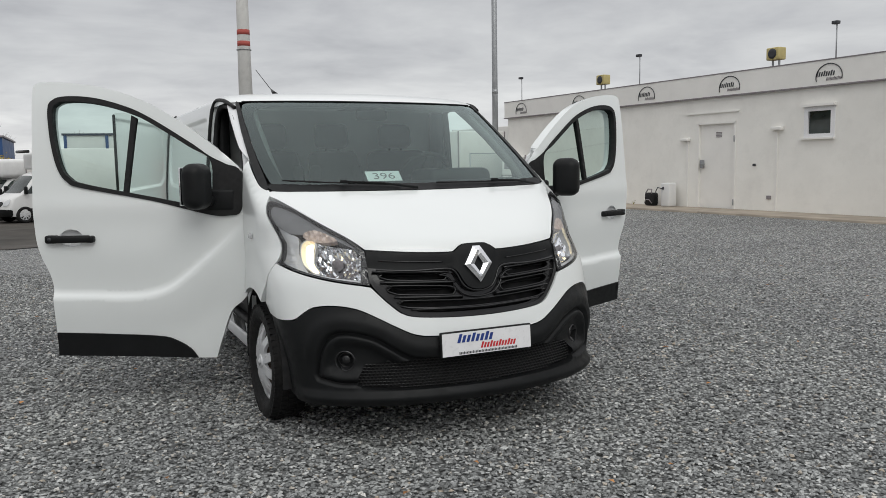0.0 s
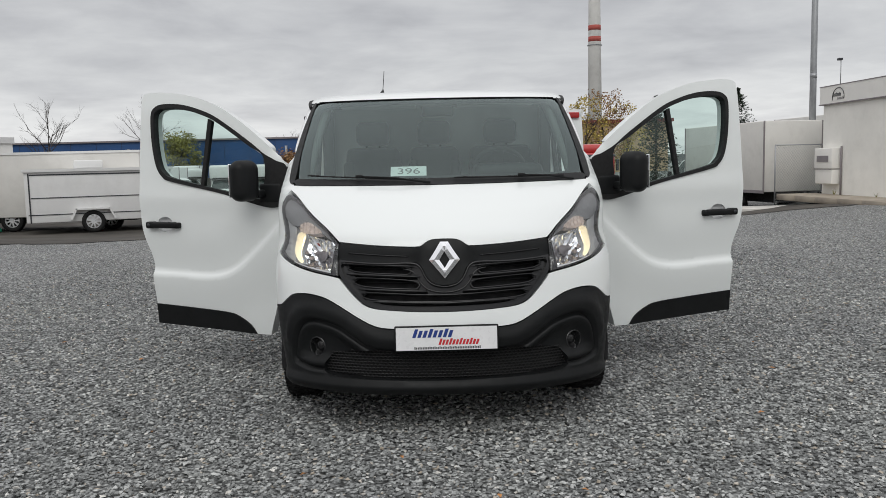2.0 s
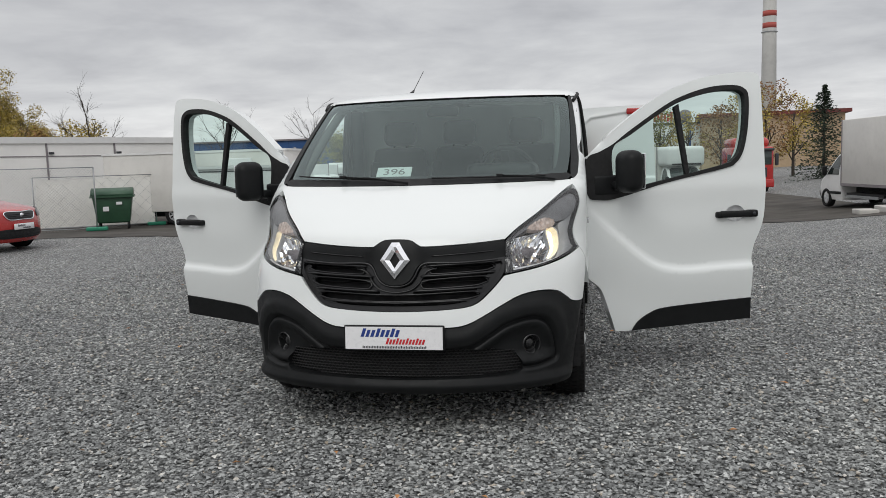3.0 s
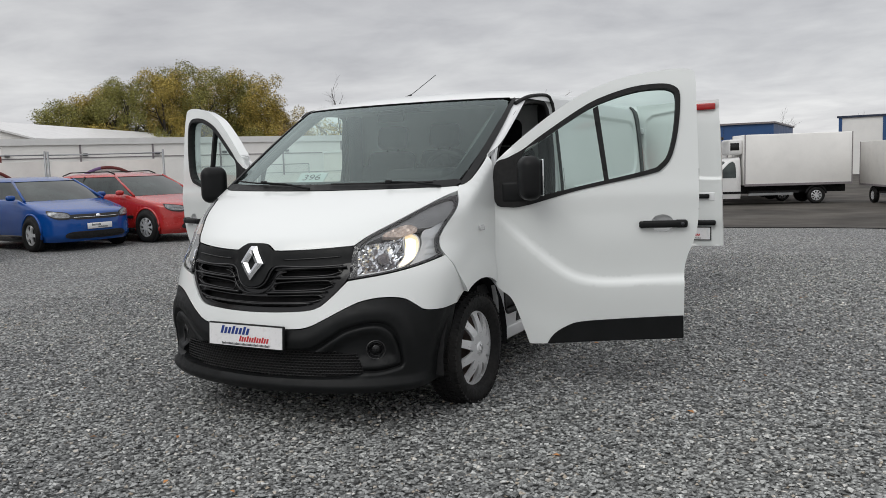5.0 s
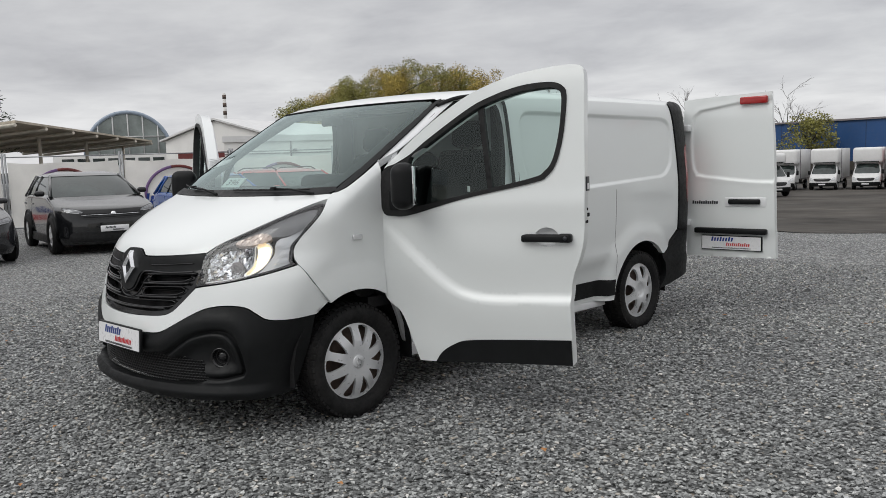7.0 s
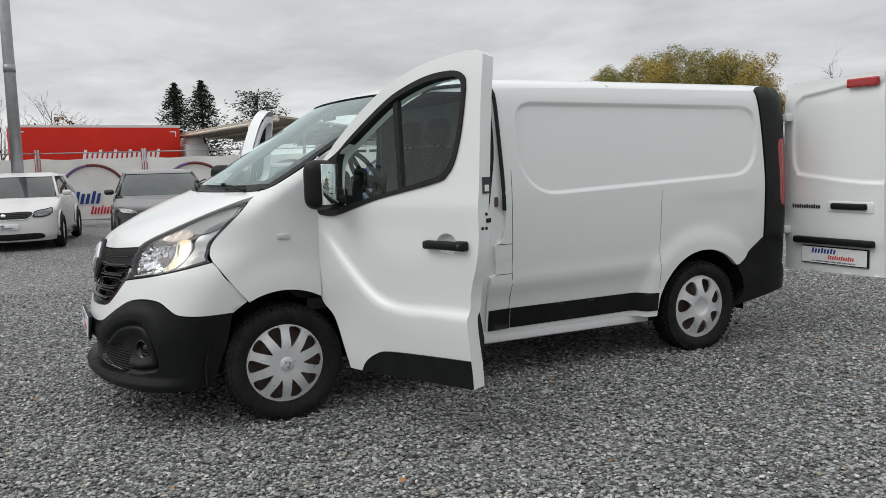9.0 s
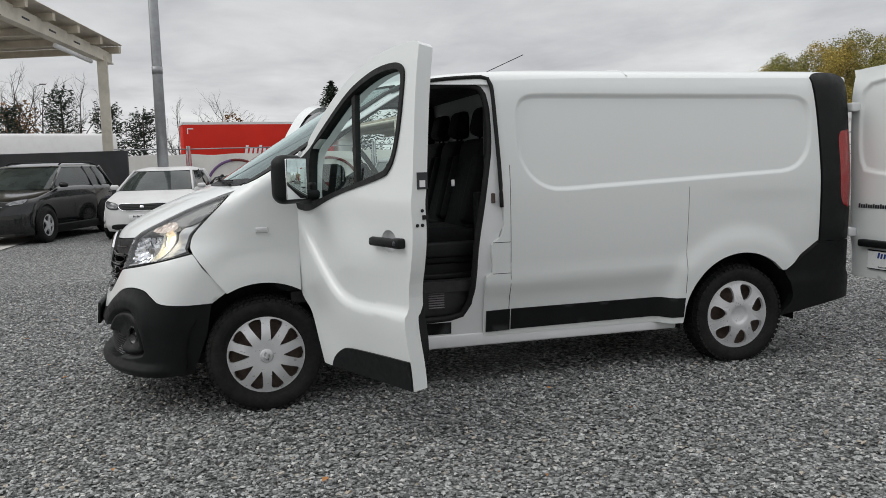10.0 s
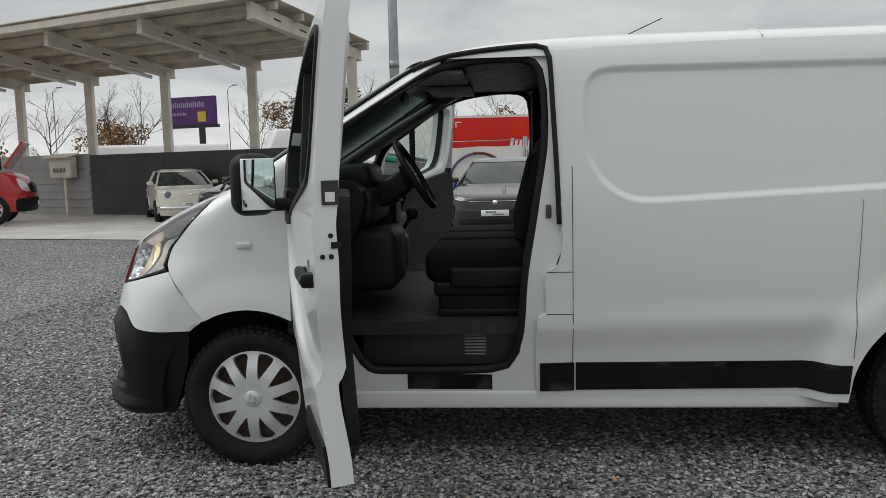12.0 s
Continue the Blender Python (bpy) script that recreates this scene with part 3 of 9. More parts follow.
# head lamps
GREYLAMP = material("lamp_housing", (0.10, 0.102, 0.107), 0.3, vary=0.2)
GREYLAMP2 = material("smoked_lamp_field", (0.20, 0.203, 0.21), 0.22, vary=0.2, scale=20.0)
PALELAMP = material("pale_lamp_reflector", (0.66, 0.67, 0.68), 0.22, metal=0.35, vary=0.08)
AMBERGREY = material("pale_amber", (0.62, 0.52, 0.46), 0.2, metal=0.3, vary=0.2, scale=40.0)
lamp_line = [(0.752, 1.238), (0.812, 1.177), (0.784, 1.110), (0.742, 1.02), (0.772, 0.945), (0.806, 0.926, 1), (0.69, 0.888), (0.55, 0.854), (0.42, 0.830), (0.392, 0.826, 1), (0.388, 0.99, 1), (0.437, 1.048), (0.528, 1.121), (0.627, 1.199)]


def head_lamp(s):
    side = (lambda d: d) if s > 0 else mirrored
    a = part("head_lamp", side(patch(lamp_line, nose, 0.04, off=-0.10, thick=0.0, wide=W15)), GREYLAMP, van, "clear head lamp with its light on")
    inner = [(0.737, 1.218), (0.790, 1.172), (0.768, 1.110), (0.728, 1.02), (0.752, 0.952), (0.775, 0.935), (0.68, 0.897), (0.55, 0.863), (0.425, 0.840, 1), (0.402, 0.985, 1), (0.445, 1.042), (0.534, 1.112), (0.63, 1.187)]
    part("lamp_rim", side(patch(lamp_line, nose, 0.03, off=0.0, thick=0.07, holes=[inner], wide=W15)), GLOSS, a, "black lamp edge")
    part("lamp_upper_mask", side(patch([(0.745, 1.225), (0.795, 1.172), (0.778, 1.122), (0.70, 1.080), (0.62, 1.075), (0.55, 1.068), (0.49, 1.052), (0.44, 1.018), (0.405, 0.985, 1), (0.437, 1.04), (0.528, 1.112), (0.627, 1.188)], nose, 0.03, off=-0.014, thick=0.05, wide=W15)), GREYLAMP2, a, "smoked grey upper lamp field")
    ind = patch([(0.478, 1.050), (0.546, 1.094), (0.60, 1.090), (0.625, 1.066), (0.60, 1.046), (0.545, 1.036)], nose, 0.016, off=-0.020, thick=0.03, wide=W15, relief=lambda u, z: 0.010 + 0.003 * math.sin(u * 260))
    part("indicator", side((ind[0], ind[1], 0)), AMBERGREY, a, "pale amber tinted indicator")
    # wide multi-facet reflector: a hollow dish with rows of small facets
    dish = [(0.408, 0.98), (0.45, 1.012), (0.52, 1.034), (0.575, 1.036), (0.60, 0.97), (0.595, 0.915), (0.565, 0.878), (0.44, 0.856), (0.418, 0.865)]

    def dish_relief(u, z):
        r = math.hypot((u - 0.515) * W15, z - 0.945)
        return -0.075 * max(0.0, 1 - (r / 0.115) ** 2) + 0.0042 * math.sin(u * 150) * math.cos(z * 120)

    d = patch(dish, nose, 0.0125, off=-0.018, thick=0.01, wide=W15, relief=dish_relief)
    part("reflector", side((d[0], d[1], 0)), CHROME, a, "faceted bright reflector")
    m = stand_on(nose, 0.515, 0.945, -0.085)
    part("bulb", side(moved(lathe([(0.03, 0.0), (0.03, 0.012), (0.016, 0.016), (0.016, 0.05), (0.0, 0.054)], 16), m)), GREYINK, a)
    lit = [(0.572, 1.034), (0.606, 1.055), (0.648, 1.025), (0.664, 0.96), (0.655, 0.92), (0.610, 0.884), (0.582, 0.888), (0.600, 0.94)]
    glow = patch(lit, nose, 0.02, off=-0.060, thick=0.0, wide=W15)
    part("daytime_light", side(glow), GLOW, a, "lit warm daytime light")
    wall = patch(lit, nose, 0.02, off=-0.018, thick=0.05, wide=W15, holes=[[(0.578, 1.030), (0.606, 1.049), (0.643, 1.022), (0.658, 0.96), (0.650, 0.922), (0.609, 0.890), (0.588, 0.894), (0.605, 0.94)]])
    part("light_wall", side(wall), PALELAMP, a, "pale wall round the daytime light")
    part("light_strip", side(patch([(0.42, 0.838), (0.55, 0.860), (0.65, 0.883), (0.655, 0.892), (0.55, 0.870), (0.42, 0.849)], nose, 0.03, off=-0.012, thick=0.02, wide=W15)), PLATE, a, "thin white light strip")
    pale = [(0.772, 1.112), (0.70, 1.078), (0.655, 1.060), (0.668, 0.99), (0.660, 0.925), (0.645, 0.892), (0.71, 0.908), (0.775, 0.932), (0.735, 0.99), (0.738, 1.04)]
    sd = patch(pale, nose, 0.012, off=-0.022, thick=0.03, wide=W15, relief=lambda u, z: 0.0035 * abs(math.sin(z * 190)) * ease(0.69, 0.71, u) * ease(1.03, 1.0, z))
    part("side_reflector", side((sd[0], sd[1], 0)), PALELAMP, a, "ribbed pale side reflector")
    lens = part("lens", side(patch(lamp_line, nose, 0.03, off=0.004, thick=0.0, wide=W15)), CLEAR, a, "clear plastic lens")
    lens.visible_shadow = False
    return a


head_lamp(1)
head_lamp(-1)

# front wings
wing = [(nose(0.8185, 0.9225)[1], 0.9225, 1)] + [(nose(u, z)[1], z) for u, z in ((0.780, 0.952), (0.748, 1.02), (0.790, 1.108), (0.818, 1.178))] + [(nose(0.765, 1.245)[1], 1.245), (nose(0.755, 1.262)[1], 1.266), (nose(0.735, 1.29)[1], 1.292, 1), (nose(0.80, 1.318)[1], 1.318), (nose(0.83, 1.40)[1], 1.40), (nose(0.83, 1.468)[1], 1.468), (0.246, 1.478), (0.217, 1.43), (0.213, 1.19), (0.208, 0.9), (0.207, 0.695, 1)] + arc(0, 61, 118)[:] + [(nose(1.169, 0.7015)[1], 0.7015, 1), (nose(1.0305, 0.8022)[1], 0.8022)]


def wing_relief(y, z):
    r = math.hypot(y, z - ARCH_Z)
    return (0.012 + 0.6 * (0.972 - HALF_X(z))) * ease(0.62, 0.45, r)


side_pair("front_wing", patch(wing, flank, 0.035, thick=0.03, relief=wing_relief), WHITE, None, "white painted front wing")
for s in (1, -1):
    m_ = moved(rbox(0, 0.012, -0.035, 0.035, -0.016, 0.016, 0.01, 2), Matrix.Translation((0.970, 0.006, 1.04)))
    part("side_repeater", m_ if s > 0 else mirrored(m_), PALELAMP, van, "small clear side repeater")

# wheel housings, engine bay wall and underbody keep daylight out
for y in (0.0, AXLE):
    vs, fs = [], []
    for k in range(15):
        w = radians(-8 + 196 * k / 14)
        for x in (0.93, 0.60):
            vs.append((x, y + 0.44 * math.cos(w), ARCH_Z + 0.44 * math.sin(w)))
    fs = [(2 * k, 2 * k + 1, 2 * k + 3, 2 * k + 2) for k in range(14)] + [tuple(2 * k + 1 for k in range(15))]
    side_pair("wheel_housing", (vs, fs, 14), DARK, None, "black wheel housing")
part("underbody", joined(box(-0.55, 0.55, -0.62, 3.9, 0.22, 0.60), box(-0.78, 0.78, 0.46, 2.64, 0.285, 0.42), box(-0.81, 0.81, 0.50, 2.62, 0.275, 0.30)), DARK, van, "black underbody")
part("engine_cover", patch(both([(0.0, 0.58), (0.5, 0.6), (0.9, 0.66), (0.95, 0.8), (0.9, 1.0), (0.7, 1.2), (0.4, 1.255), (0.0, 1.255)]), nose, 0.08, off=-0.10, thick=0.0, wide=1.15), DARK, van)

# windscreen, its dark border and the pillars
screen_half = [(0.0, 1.283), (0.43, 1.289), (0.66, 1.298), (0.69, 1.31), (0.735, 1.468), (0.742, 1.634), (0.742, 1.79), (0.72, 1.825), (0.60, 1.838), (0.33, 1.842), (0.0, 1.842)]
clear_half = [(0.0, 1.335), (0.40, 1.338), (0.58, 1.343), (0.615, 1.365), (0.645, 1.50), (0.655, 1.65), (0.652, 1.765), (0.63, 1.79), (0.52, 1.80), (0.33, 1.805), (0.0, 1.805)]
screen = part("windscreen", patch(both(screen_half), nose, 0.05, off=-0.002, thick=0.0, wide=1.15), SCREEN, van, "large tinted windscreen")
screen.visible_shadow = False
part("screen_border", patch(both(screen_half), nose, 0.05, off=-0.006, thick=0.0, holes=[both(clear_half)], wide=1.15), GLOSS, screen, "black printed screen border")
pillar = [(0.728, 1.305), (0.79, 1.318), (0.815, 1.42), (0.815, 1.60), (0.795, 1.76), (0.785, 1.835), (0.755, 1.84), (0.748, 1.80), (0.748, 1.634), (0.741, 1.468)]
side_pair("pillar_trim", patch(pillar, nose, 0.03, off=0.004, thick=0.03, wide=1.15), BLACK, None, "black trim along the windscreen pillar")
side_pair("pillar", patch([(0.80, 1.42), (0.83, 1.48), (0.97, 1.58), (0.97, 1.80), (0.90, 1.846), (0.78, 1.842), (0.80, 1.70), (0.812, 1.55)], nose, 0.03, off=-0.01, thick=0.05, wide=1.15), WHITE_IN, None, "white windscreen pillar")


def wiper(u0, z0, u1, z1):
    """Blade lying low on the glass, with its jointed arm."""
    line = [Vector(nose(u0 + (u1 - u0) * k / 9, z0 + (z1 - z0) * k / 9)) + Vector((0, -0.012, 0.010)) for k in range(10)]
    blade = part("wiper", tube([tuple(p) for p in line], 0.005, 6), RUBBER, van, "black windscreen wiper")
    mid = line[5] + Vector((0, -0.012, 0.008))
    root = Vector(nose(u1 + 0.06, 1.283)) + Vector((0, -0.012, 0.008))
    part("wiper_arm", tube([tuple(root), tuple(root.lerp(mid, 0.5) + Vector((0, -0.010, 0.010))), tuple(mid)], [0.008, 0.006, 0.0045], 6), BLACK, blade, "black wiper arm")
    part("wiper_joint", rbox(-0.02, 0.02, -0.012, 0.012, -0.010, 0.010, 0.005, 2, Matrix.Translation(mid)), BLACK, blade)


wiper(-0.62, 1.336, -0.10, 1.300)
wiper(0.05, 1.306, 0.55, 1.304)
part("cowl", patch(both([(0.0, 1.277), (0.43, 1.282), (0.70, 1.289), (0.705, 1.322), (0.43, 1.316), (0.0, 1.312)]), nose, 0.02, off=0.004, thick=0.03, wide=1.15), BLACK, van, "black cowl under the windscreen")

# roof
levels = [1.842, 1.86, 1.88, 1.90, 1.915, 1.93, 1.942, 1.952, 1.96, 1.966]
line_u = [i / 12 for i in range(13)]


def roof_row(z):
    row = [nose(u, z) for u in line_u]
    y0 = row[-1][1]
    ys = [y0 + (3.66 - y0) * k / 9 for k in range(1, 10)] + [3.72, 3.80, 3.87, 3.93, 3.97, TAIL_Y]
    return row + [(HALF_X(z) - 0.13 * (1 - math.sqrt(max(0.0, 1 - min(max((y - 3.72) / 0.3, 0.0), 1.0) ** 2))) - 0.004, y, z) for y in ys]


def build_roof():
    vs, fs = [], []
    rows = [roof_row(z) for z in levels]
    n = len(rows[0])
    for s in (1, -1):
        o = len(vs)
        for r in rows:
            vs.extend((s * x, y, z) for x, y, z in r)
        for j in range(len(rows) - 1):
            for i in range(n - 1):
                q = (o + j * n + i, o + j * n + i + 1, o + (j + 1) * n + i + 1, o + (j + 1) * n + i)
                fs.append(q if s > 0 else tuple(reversed(q)))
    o, half = (len(rows) - 1) * n, len(rows) * n
    for i in range(n - 1):
        fs.append((o + i, o + i + 1, half + o + i + 1, half + o + i))
    k = len(fs)
    fs.append(tuple([j * n + n - 1 for j in range(len(rows))] + [half + j * n + n - 1 for j in reversed(range(len(rows)))]))
    return vs, fs, k


part("roof", build_roof(), WHITE, van, "white painted roof")
part("roof_edge", joined(*[tube([tuple(Vector(nose(u, 1.843)) + Vector((0, -0.001, 0.002))) for u in np.linspace(-0.72, 0.72, 30)], 0.0035, 6)]), RUBBER, van)
part("roof_seam", tube([(x, 2.30, zz + 0.001) for x, zz in ((-0.88, 1.897), (-0.80, 1.933), (-0.72, 1.948), (-0.56, 1.96), (-0.3, 1.9665), (0.3, 1.9665), (0.56, 1.96), (0.72, 1.948), (0.80, 1.933), (0.88, 1.897))], 0.004, 5), WHITE_IN, van)
antenna = part("antenna", tube([(-0.42, 1.55, 1.955), (-0.42, 1.60, 1.975), (-0.42, 1.66, 2.0)], [0.022, 0.014, 0.007], 8), BLACK, van, "thin black whip antenna")
part("antenna_rod", tube([(-0.42, 1.65, 1.995), (-0.43, 2.12, 2.20)], 0.003, 5), BLACK, antenna)

# body sides behind the doors
PANEL_RING = smooth_line([(1.53, 1.66), (1.54, 1.72), (1.575, 1.765), (1.63, 1.783), (1.70, 1.786), (1.85, 1.786), (2.6, 1.781), (3.30, 1.777), (3.46, 1.775), (3.56, 1.762), (3.615, 1.725), (3.635, 1.66), (3.638, 1.56), (3.63, 1.46), (3.59, 1.36), (3.52, 1.295), (3.43, 1.265), (3.28, 1.256), (2.6, 1.227), (2.0, 1.202), (1.84, 1.196), (1.75, 1.202), (1.67, 1.235), (1.60, 1.295), (1.55, 1.38), (1.532, 1.46), (1.53, 1.55)], 0.03)


def body_relief(y, z):
    d = float(signed_gap(np.array([[y, z]]), PANEL_RING)[0])
    h = -0.020 * min(max(d / 0.024, 0.0), 1.0)
    r = math.hypot(y - AXLE, z - ARCH_Z)
    h += (0.020 + 0.7 * (0.972 - HALF_X(z))) * ease(0.62, 0.50, r)
    h -= 0.007 * ease(1.118 + 0.03 * (y - 3.1), 1.098 + 0.03 * (y - 3.1), z) * ease(0.70, 0.95, z) * ease(2.76, 3.15, y) * ease(3.64, 3.60, y)
    line = 0.640 + 0.02 * (y - 1.5)
    h += 0.010 * ease(line + 0.10, line + 0.012, z) * ease(2.78, 2.6, y) - 0.022 * ease(line + 0.012, line - 0.11, z) * ease(2.78, 2.6, y)
    return h


side_folds = [np.concatenate([q, q[:1]]) for q in [shifted(PANEL_RING, k) for k in (0.045, 0.020, 0.006, 0.0, -0.012, -0.024, -0.030, -0.048)]] + [np.array([(y, 0.652 + 0.02 * (y - 1.5)) for y in np.linspace(1.33, 2.75, 50)])]
side_line = [(1.388, 1.865, 1), (2.0, 1.882), (3.0, 1.886), (3.655, 1.886, 1), (3.672, 1.75), (3.69, 1.5), (3.70, 1.2), (3.70, 0.80, 1), (3.58, 0.715), (3.432, 0.618, 1)] + arc(AXLE, 44, 176, ARCH_R, 15) + [(2.664, 0.31, 1), (1.315, 0.31, 1), (1.312, 0.5), (1.322, 0.69), (1.358, 0.71), (1.358, 0.885), (1.41, 0.925), (1.433, 1.02), (1.428, 1.15), (1.41, 1.5)]
side_pair("side_panel", patch(side_line, flank, 0.045, thick=0.04, relief=body_relief, folds=side_folds), WHITE, None, "white cargo side with a recessed panel")


def on_side(y, z, off=0.0):
    x = flank(y, z)[0]
    return x + body_relief(y, z) + off, y, z


def seam(pts, r=0.0019):
    return tube([on_side(*q) for q in pts], r, 5)


side_pair("panel_joint", seam([(1.478, z) for z in np.linspace(0.34, 1.36, 22)]), DARK)
side_pair("panel_joint", seam([(2.70 - (1.2 - z) * 0.03, z) for z in np.linspace(0.50, 1.19, 14)], 0.002), GREYINK)
for z in (0.897, 0.706):
    side_pair("flap_joint", seam([(y, z) for y in np.linspace(1.362, 1.476, 5)]), DARK)
side_pair("sill_trim", patch([(1.492, 0.344, 1), (2.665, 0.352, 1), (2.675, 0.478, 1), (1.492, 0.474, 1)], flank, 0.06, off=0.006, thick=0.03, relief=body_relief), BLACK, None, "black plastic lower side trim")
side_pair("sill_trim", patch([(1.330, 0.338, 1), (1.484, 0.342, 1), (1.484, 0.474, 1), (1.330, 0.470, 1)], flank, 0.06, off=0.008, thick=0.03, relief=body_relief), BLACK, None, "short black plastic trim below the fuel flap")
side_pair("sill", rbox(0.79, 0.880, 0.47, 2.66, 0.254, 0.336, 0.012, 3), WHITE_IN, None, "white painted sill")

# door openings
opening = [(0.375, 1.475), (0.560, 1.620), (0.735, 1.736), (0.876, 1.801), (1.038, 1.832), (1.212, 1.842), (1.322, 1.818), (1.36, 1.72), (1.365, 1.475), (1.325, 1.206), (1.275, 0.907), (1.245, 0.6), (1.205, 0.49), (1.112, 0.44), (0.674, 0.434), (0.54, 0.45), (0.47, 0.56), (0.40, 0.72), (0.32, 0.95), (0.31, 1.25)]
jamb = [(0.330, 1.490), (0.515, 1.632), (0.690, 1.750), (0.83, 1.828), (1.0, 1.872), (1.2, 1.888), (1.395, 1.880, 1), (1.43, 1.6), (1.455, 1.1), (1.40, 0.9), (1.37, 0.6), (1.35, 0.29, 1), (0.50, 0.29, 1), (0.43, 0.36), (0.37, 0.50), (0.29, 0.64), (0.21, 0.72, 1)]
side_pair("door_jamb", patch(jamb, flank, 0.05, off=-0.025, thick=0.025, holes=[opening]), WHITE_IN, None, "white door opening frame")
seal = [tuple(Vector(flank(a, b)) + Vector((-0.04, 0, 0))) for a, b in smooth_line(opening, 0.05)]
side_pair("door_seal", tube(seal, 0.020, 8, True), RUBBER, None, "black rubber door seal")
rail = smooth_line([(0.78, 1.803), (0.86, 1.832), (0.964, 1.858), (1.163, 1.880), (1.33, 1.888), (1.372, 1.876), (1.388, 1.83), (1.40, 1.6), (1.412, 1.35), (1.420, 1.11)], 0.05, False)
side_pair("weather_strip", tube([tuple(Vector(flank(a, b)) + Vector((0.002, 0, 0))) for a, b in rail], 0.0125, 6), RUBBER, None, "black strip round the door opening")
side_pair("step_plate", patch([(0.72, 0.345, 1), (1.112, 0.341, 1), (1.112, 0.413, 1), (0.72, 0.418, 1)], flank, 0.08, off=-0.022, thick=0.02), BLACK, None, "black step plate")
side_pair("striker", moved(rbox(-0.012, 0.02, -0.012, 0.012, -0.03, 0.03, 0.006, 2), Matrix.Translation((0.938, 1.375, 1.165))), STEEL)

# rear corners
side_pair("rear_corner_trim", patch([(3.660, 1.890, 1), (3.70, 1.908), (3.80, 1.918), (3.92, 1.905), (3.975, 1.84), (3.985, 1.6), (3.99, 1.0), (3.985, 0.79, 1), (3.708, 0.79, 1), (3.709, 1.2), (3.698, 1.5), (3.68, 1.75)], flank, 0.04, off=0.011, thick=0.05), BLACK, None, "black corner trim beside the rear doors")
tail = [(3.86, 1.50), (3.93, 1.53), (3.985, 1.50), (3.988, 1.06), (3.93, 1.02), (3.875, 1.08), (3.862, 1.3)]
side_pair("tail_lamp", patch(tail, flank, 0.03, off=0.012, thick=0.03), REDLENS, None, "red upright tail lamp")
side_pair("rear_bumper", patch([(3.40, 0.30, 1), (3.60, 0.33), (3.82, 0.37), (3.985, 0.385, 1), (3.99, 0.6), (3.985, 0.785, 1), (3.708, 0.785, 1), (3.58, 0.70), (3.438, 0.60, 1), (3.49, 0.5), (3.50, 0.4)], flank, 0.04, off=0.006, thick=0.05, relief=lambda y, z: 0.016 * ease(0.57, 0.53, z) + 0.45 * (0.972 - HALF_X(z))), BLACK, None, "black plastic rear bumper end")
part("rear_bumper_middle", rbox(-0.86, 0.86, 3.93, 4.05, 0.36, 0.56, 0.03), BLACK, van, "black plastic rear bumper")
part("rear_header", rbox(-0.84, 0.84, 3.93, 4.0, 1.80, 1.90, 0.02), WHITE_IN, van)

# ---- wheels -----------------------------------------------------------------


def tyre_data():
    prof = [(0.205, 0.05), (0.226, 0.072), (0.245, 0.095), (0.278, 0.102), (0.305, 0.098), (0.320, 0.085), (0.328, 0.06), (0.330, 0.0), (0.328, -0.06), (0.318, -0.088), (0.27, -0.10), (0.21, -0.08)]
    base = lathe(prof, 64)
    blocks = []
    for k in range(56):
        for h0, h1, sk in ((0.066, 0.098, 0.0), (0.024, 0.058, 0.5), (-0.02, 0.018, 0.0), (-0.064, -0.028, 0.5)):
            w = 2 * math.pi * (k + sk) / 56
            m = Matrix.Rotation(w, 4, "X") @ Matrix.Translation((0, 0, 0.327 if h1 < 0.09 else 0.316))
            blocks.append(moved(box(h0, h1, -0.0125, 0.0125, -0.006, 0.0085), m))
    return base, joined(*blocks)


def disc_chart(dome):
    return lambda a, b: (dome(math.hypot(a, b)), a, b)


def spoke_cover(kind):
    holes = []
    if kind == "front":
        for k in range(10):
            w = 2 * math.pi * (k + 0.5) / 10
            pts = []
            for r, d in ((0.084, 0.0), (0.104, 0.085), (0.140, 0.155), (0.174, 0.190), (0.186, 0.165), (0.190, 0.0), (0.186, -0.165), (0.174, -0.190), (0.140, -0.155), (0.104, -0.085)):
                pts.append((r * math.cos(w + d), r * math.sin(w + d)))
            holes.append(pts)
        dome = lambda r: 0.030 - 0.9 * max(0.0, 0.075 - r) * 0.12 - 0.035 * ease(0.10, 0.21, r) + 0.01 * ease(0.05, 0.0, r)
    else:
        for k in range(7):
            w = 2 * math.pi * (k + 0.5) / 7
            pts = []
            for r, d in ((0.090, 0.0), (0.104, 0.17), (0.140, 0.265), (0.171, 0.25), (0.184, 0.14), (0.186, 0.0), (0.184, -0.14), (0.171, -0.25), (0.140, -0.265), (0.104, -0.17)):
                pts.append((r * math.cos(w + d), r * math.sin(w + d)))
            holes.append(pts)
        dome = lambda r: 0.020 + 0.014 * ease(0.0, 0.08, r) - 0.030 * ease(0.10, 0.21, r) - 0.008 * ease(0.055, 0.045, r)
    ring = [(0.206 * math.cos(2 * math.pi * k / 40), 0.206 * math.sin(2 * math.pi * k / 40)) for k in range(40)]

    def grooves(a, b):
        """Radial flutes along the broad spokes of the rear covers."""
        r, w = math.hypot(a, b), math.atan2(b, a) * 7 / (2 * math.pi)
        w = abs(w - round(w))
        return -0.0045 * ease(0.085, 0.10, r) * ease(0.20, 0.185, r) * (0.5 - 0.5 * math.cos(w * 62)) * ease(0.26, 0.20, w)

    return patch(ring, disc_chart(dome), 0.016 if kind == "front" else 0.0075, thick=0.018, holes=holes, relief=None if kind == "front" else grooves)


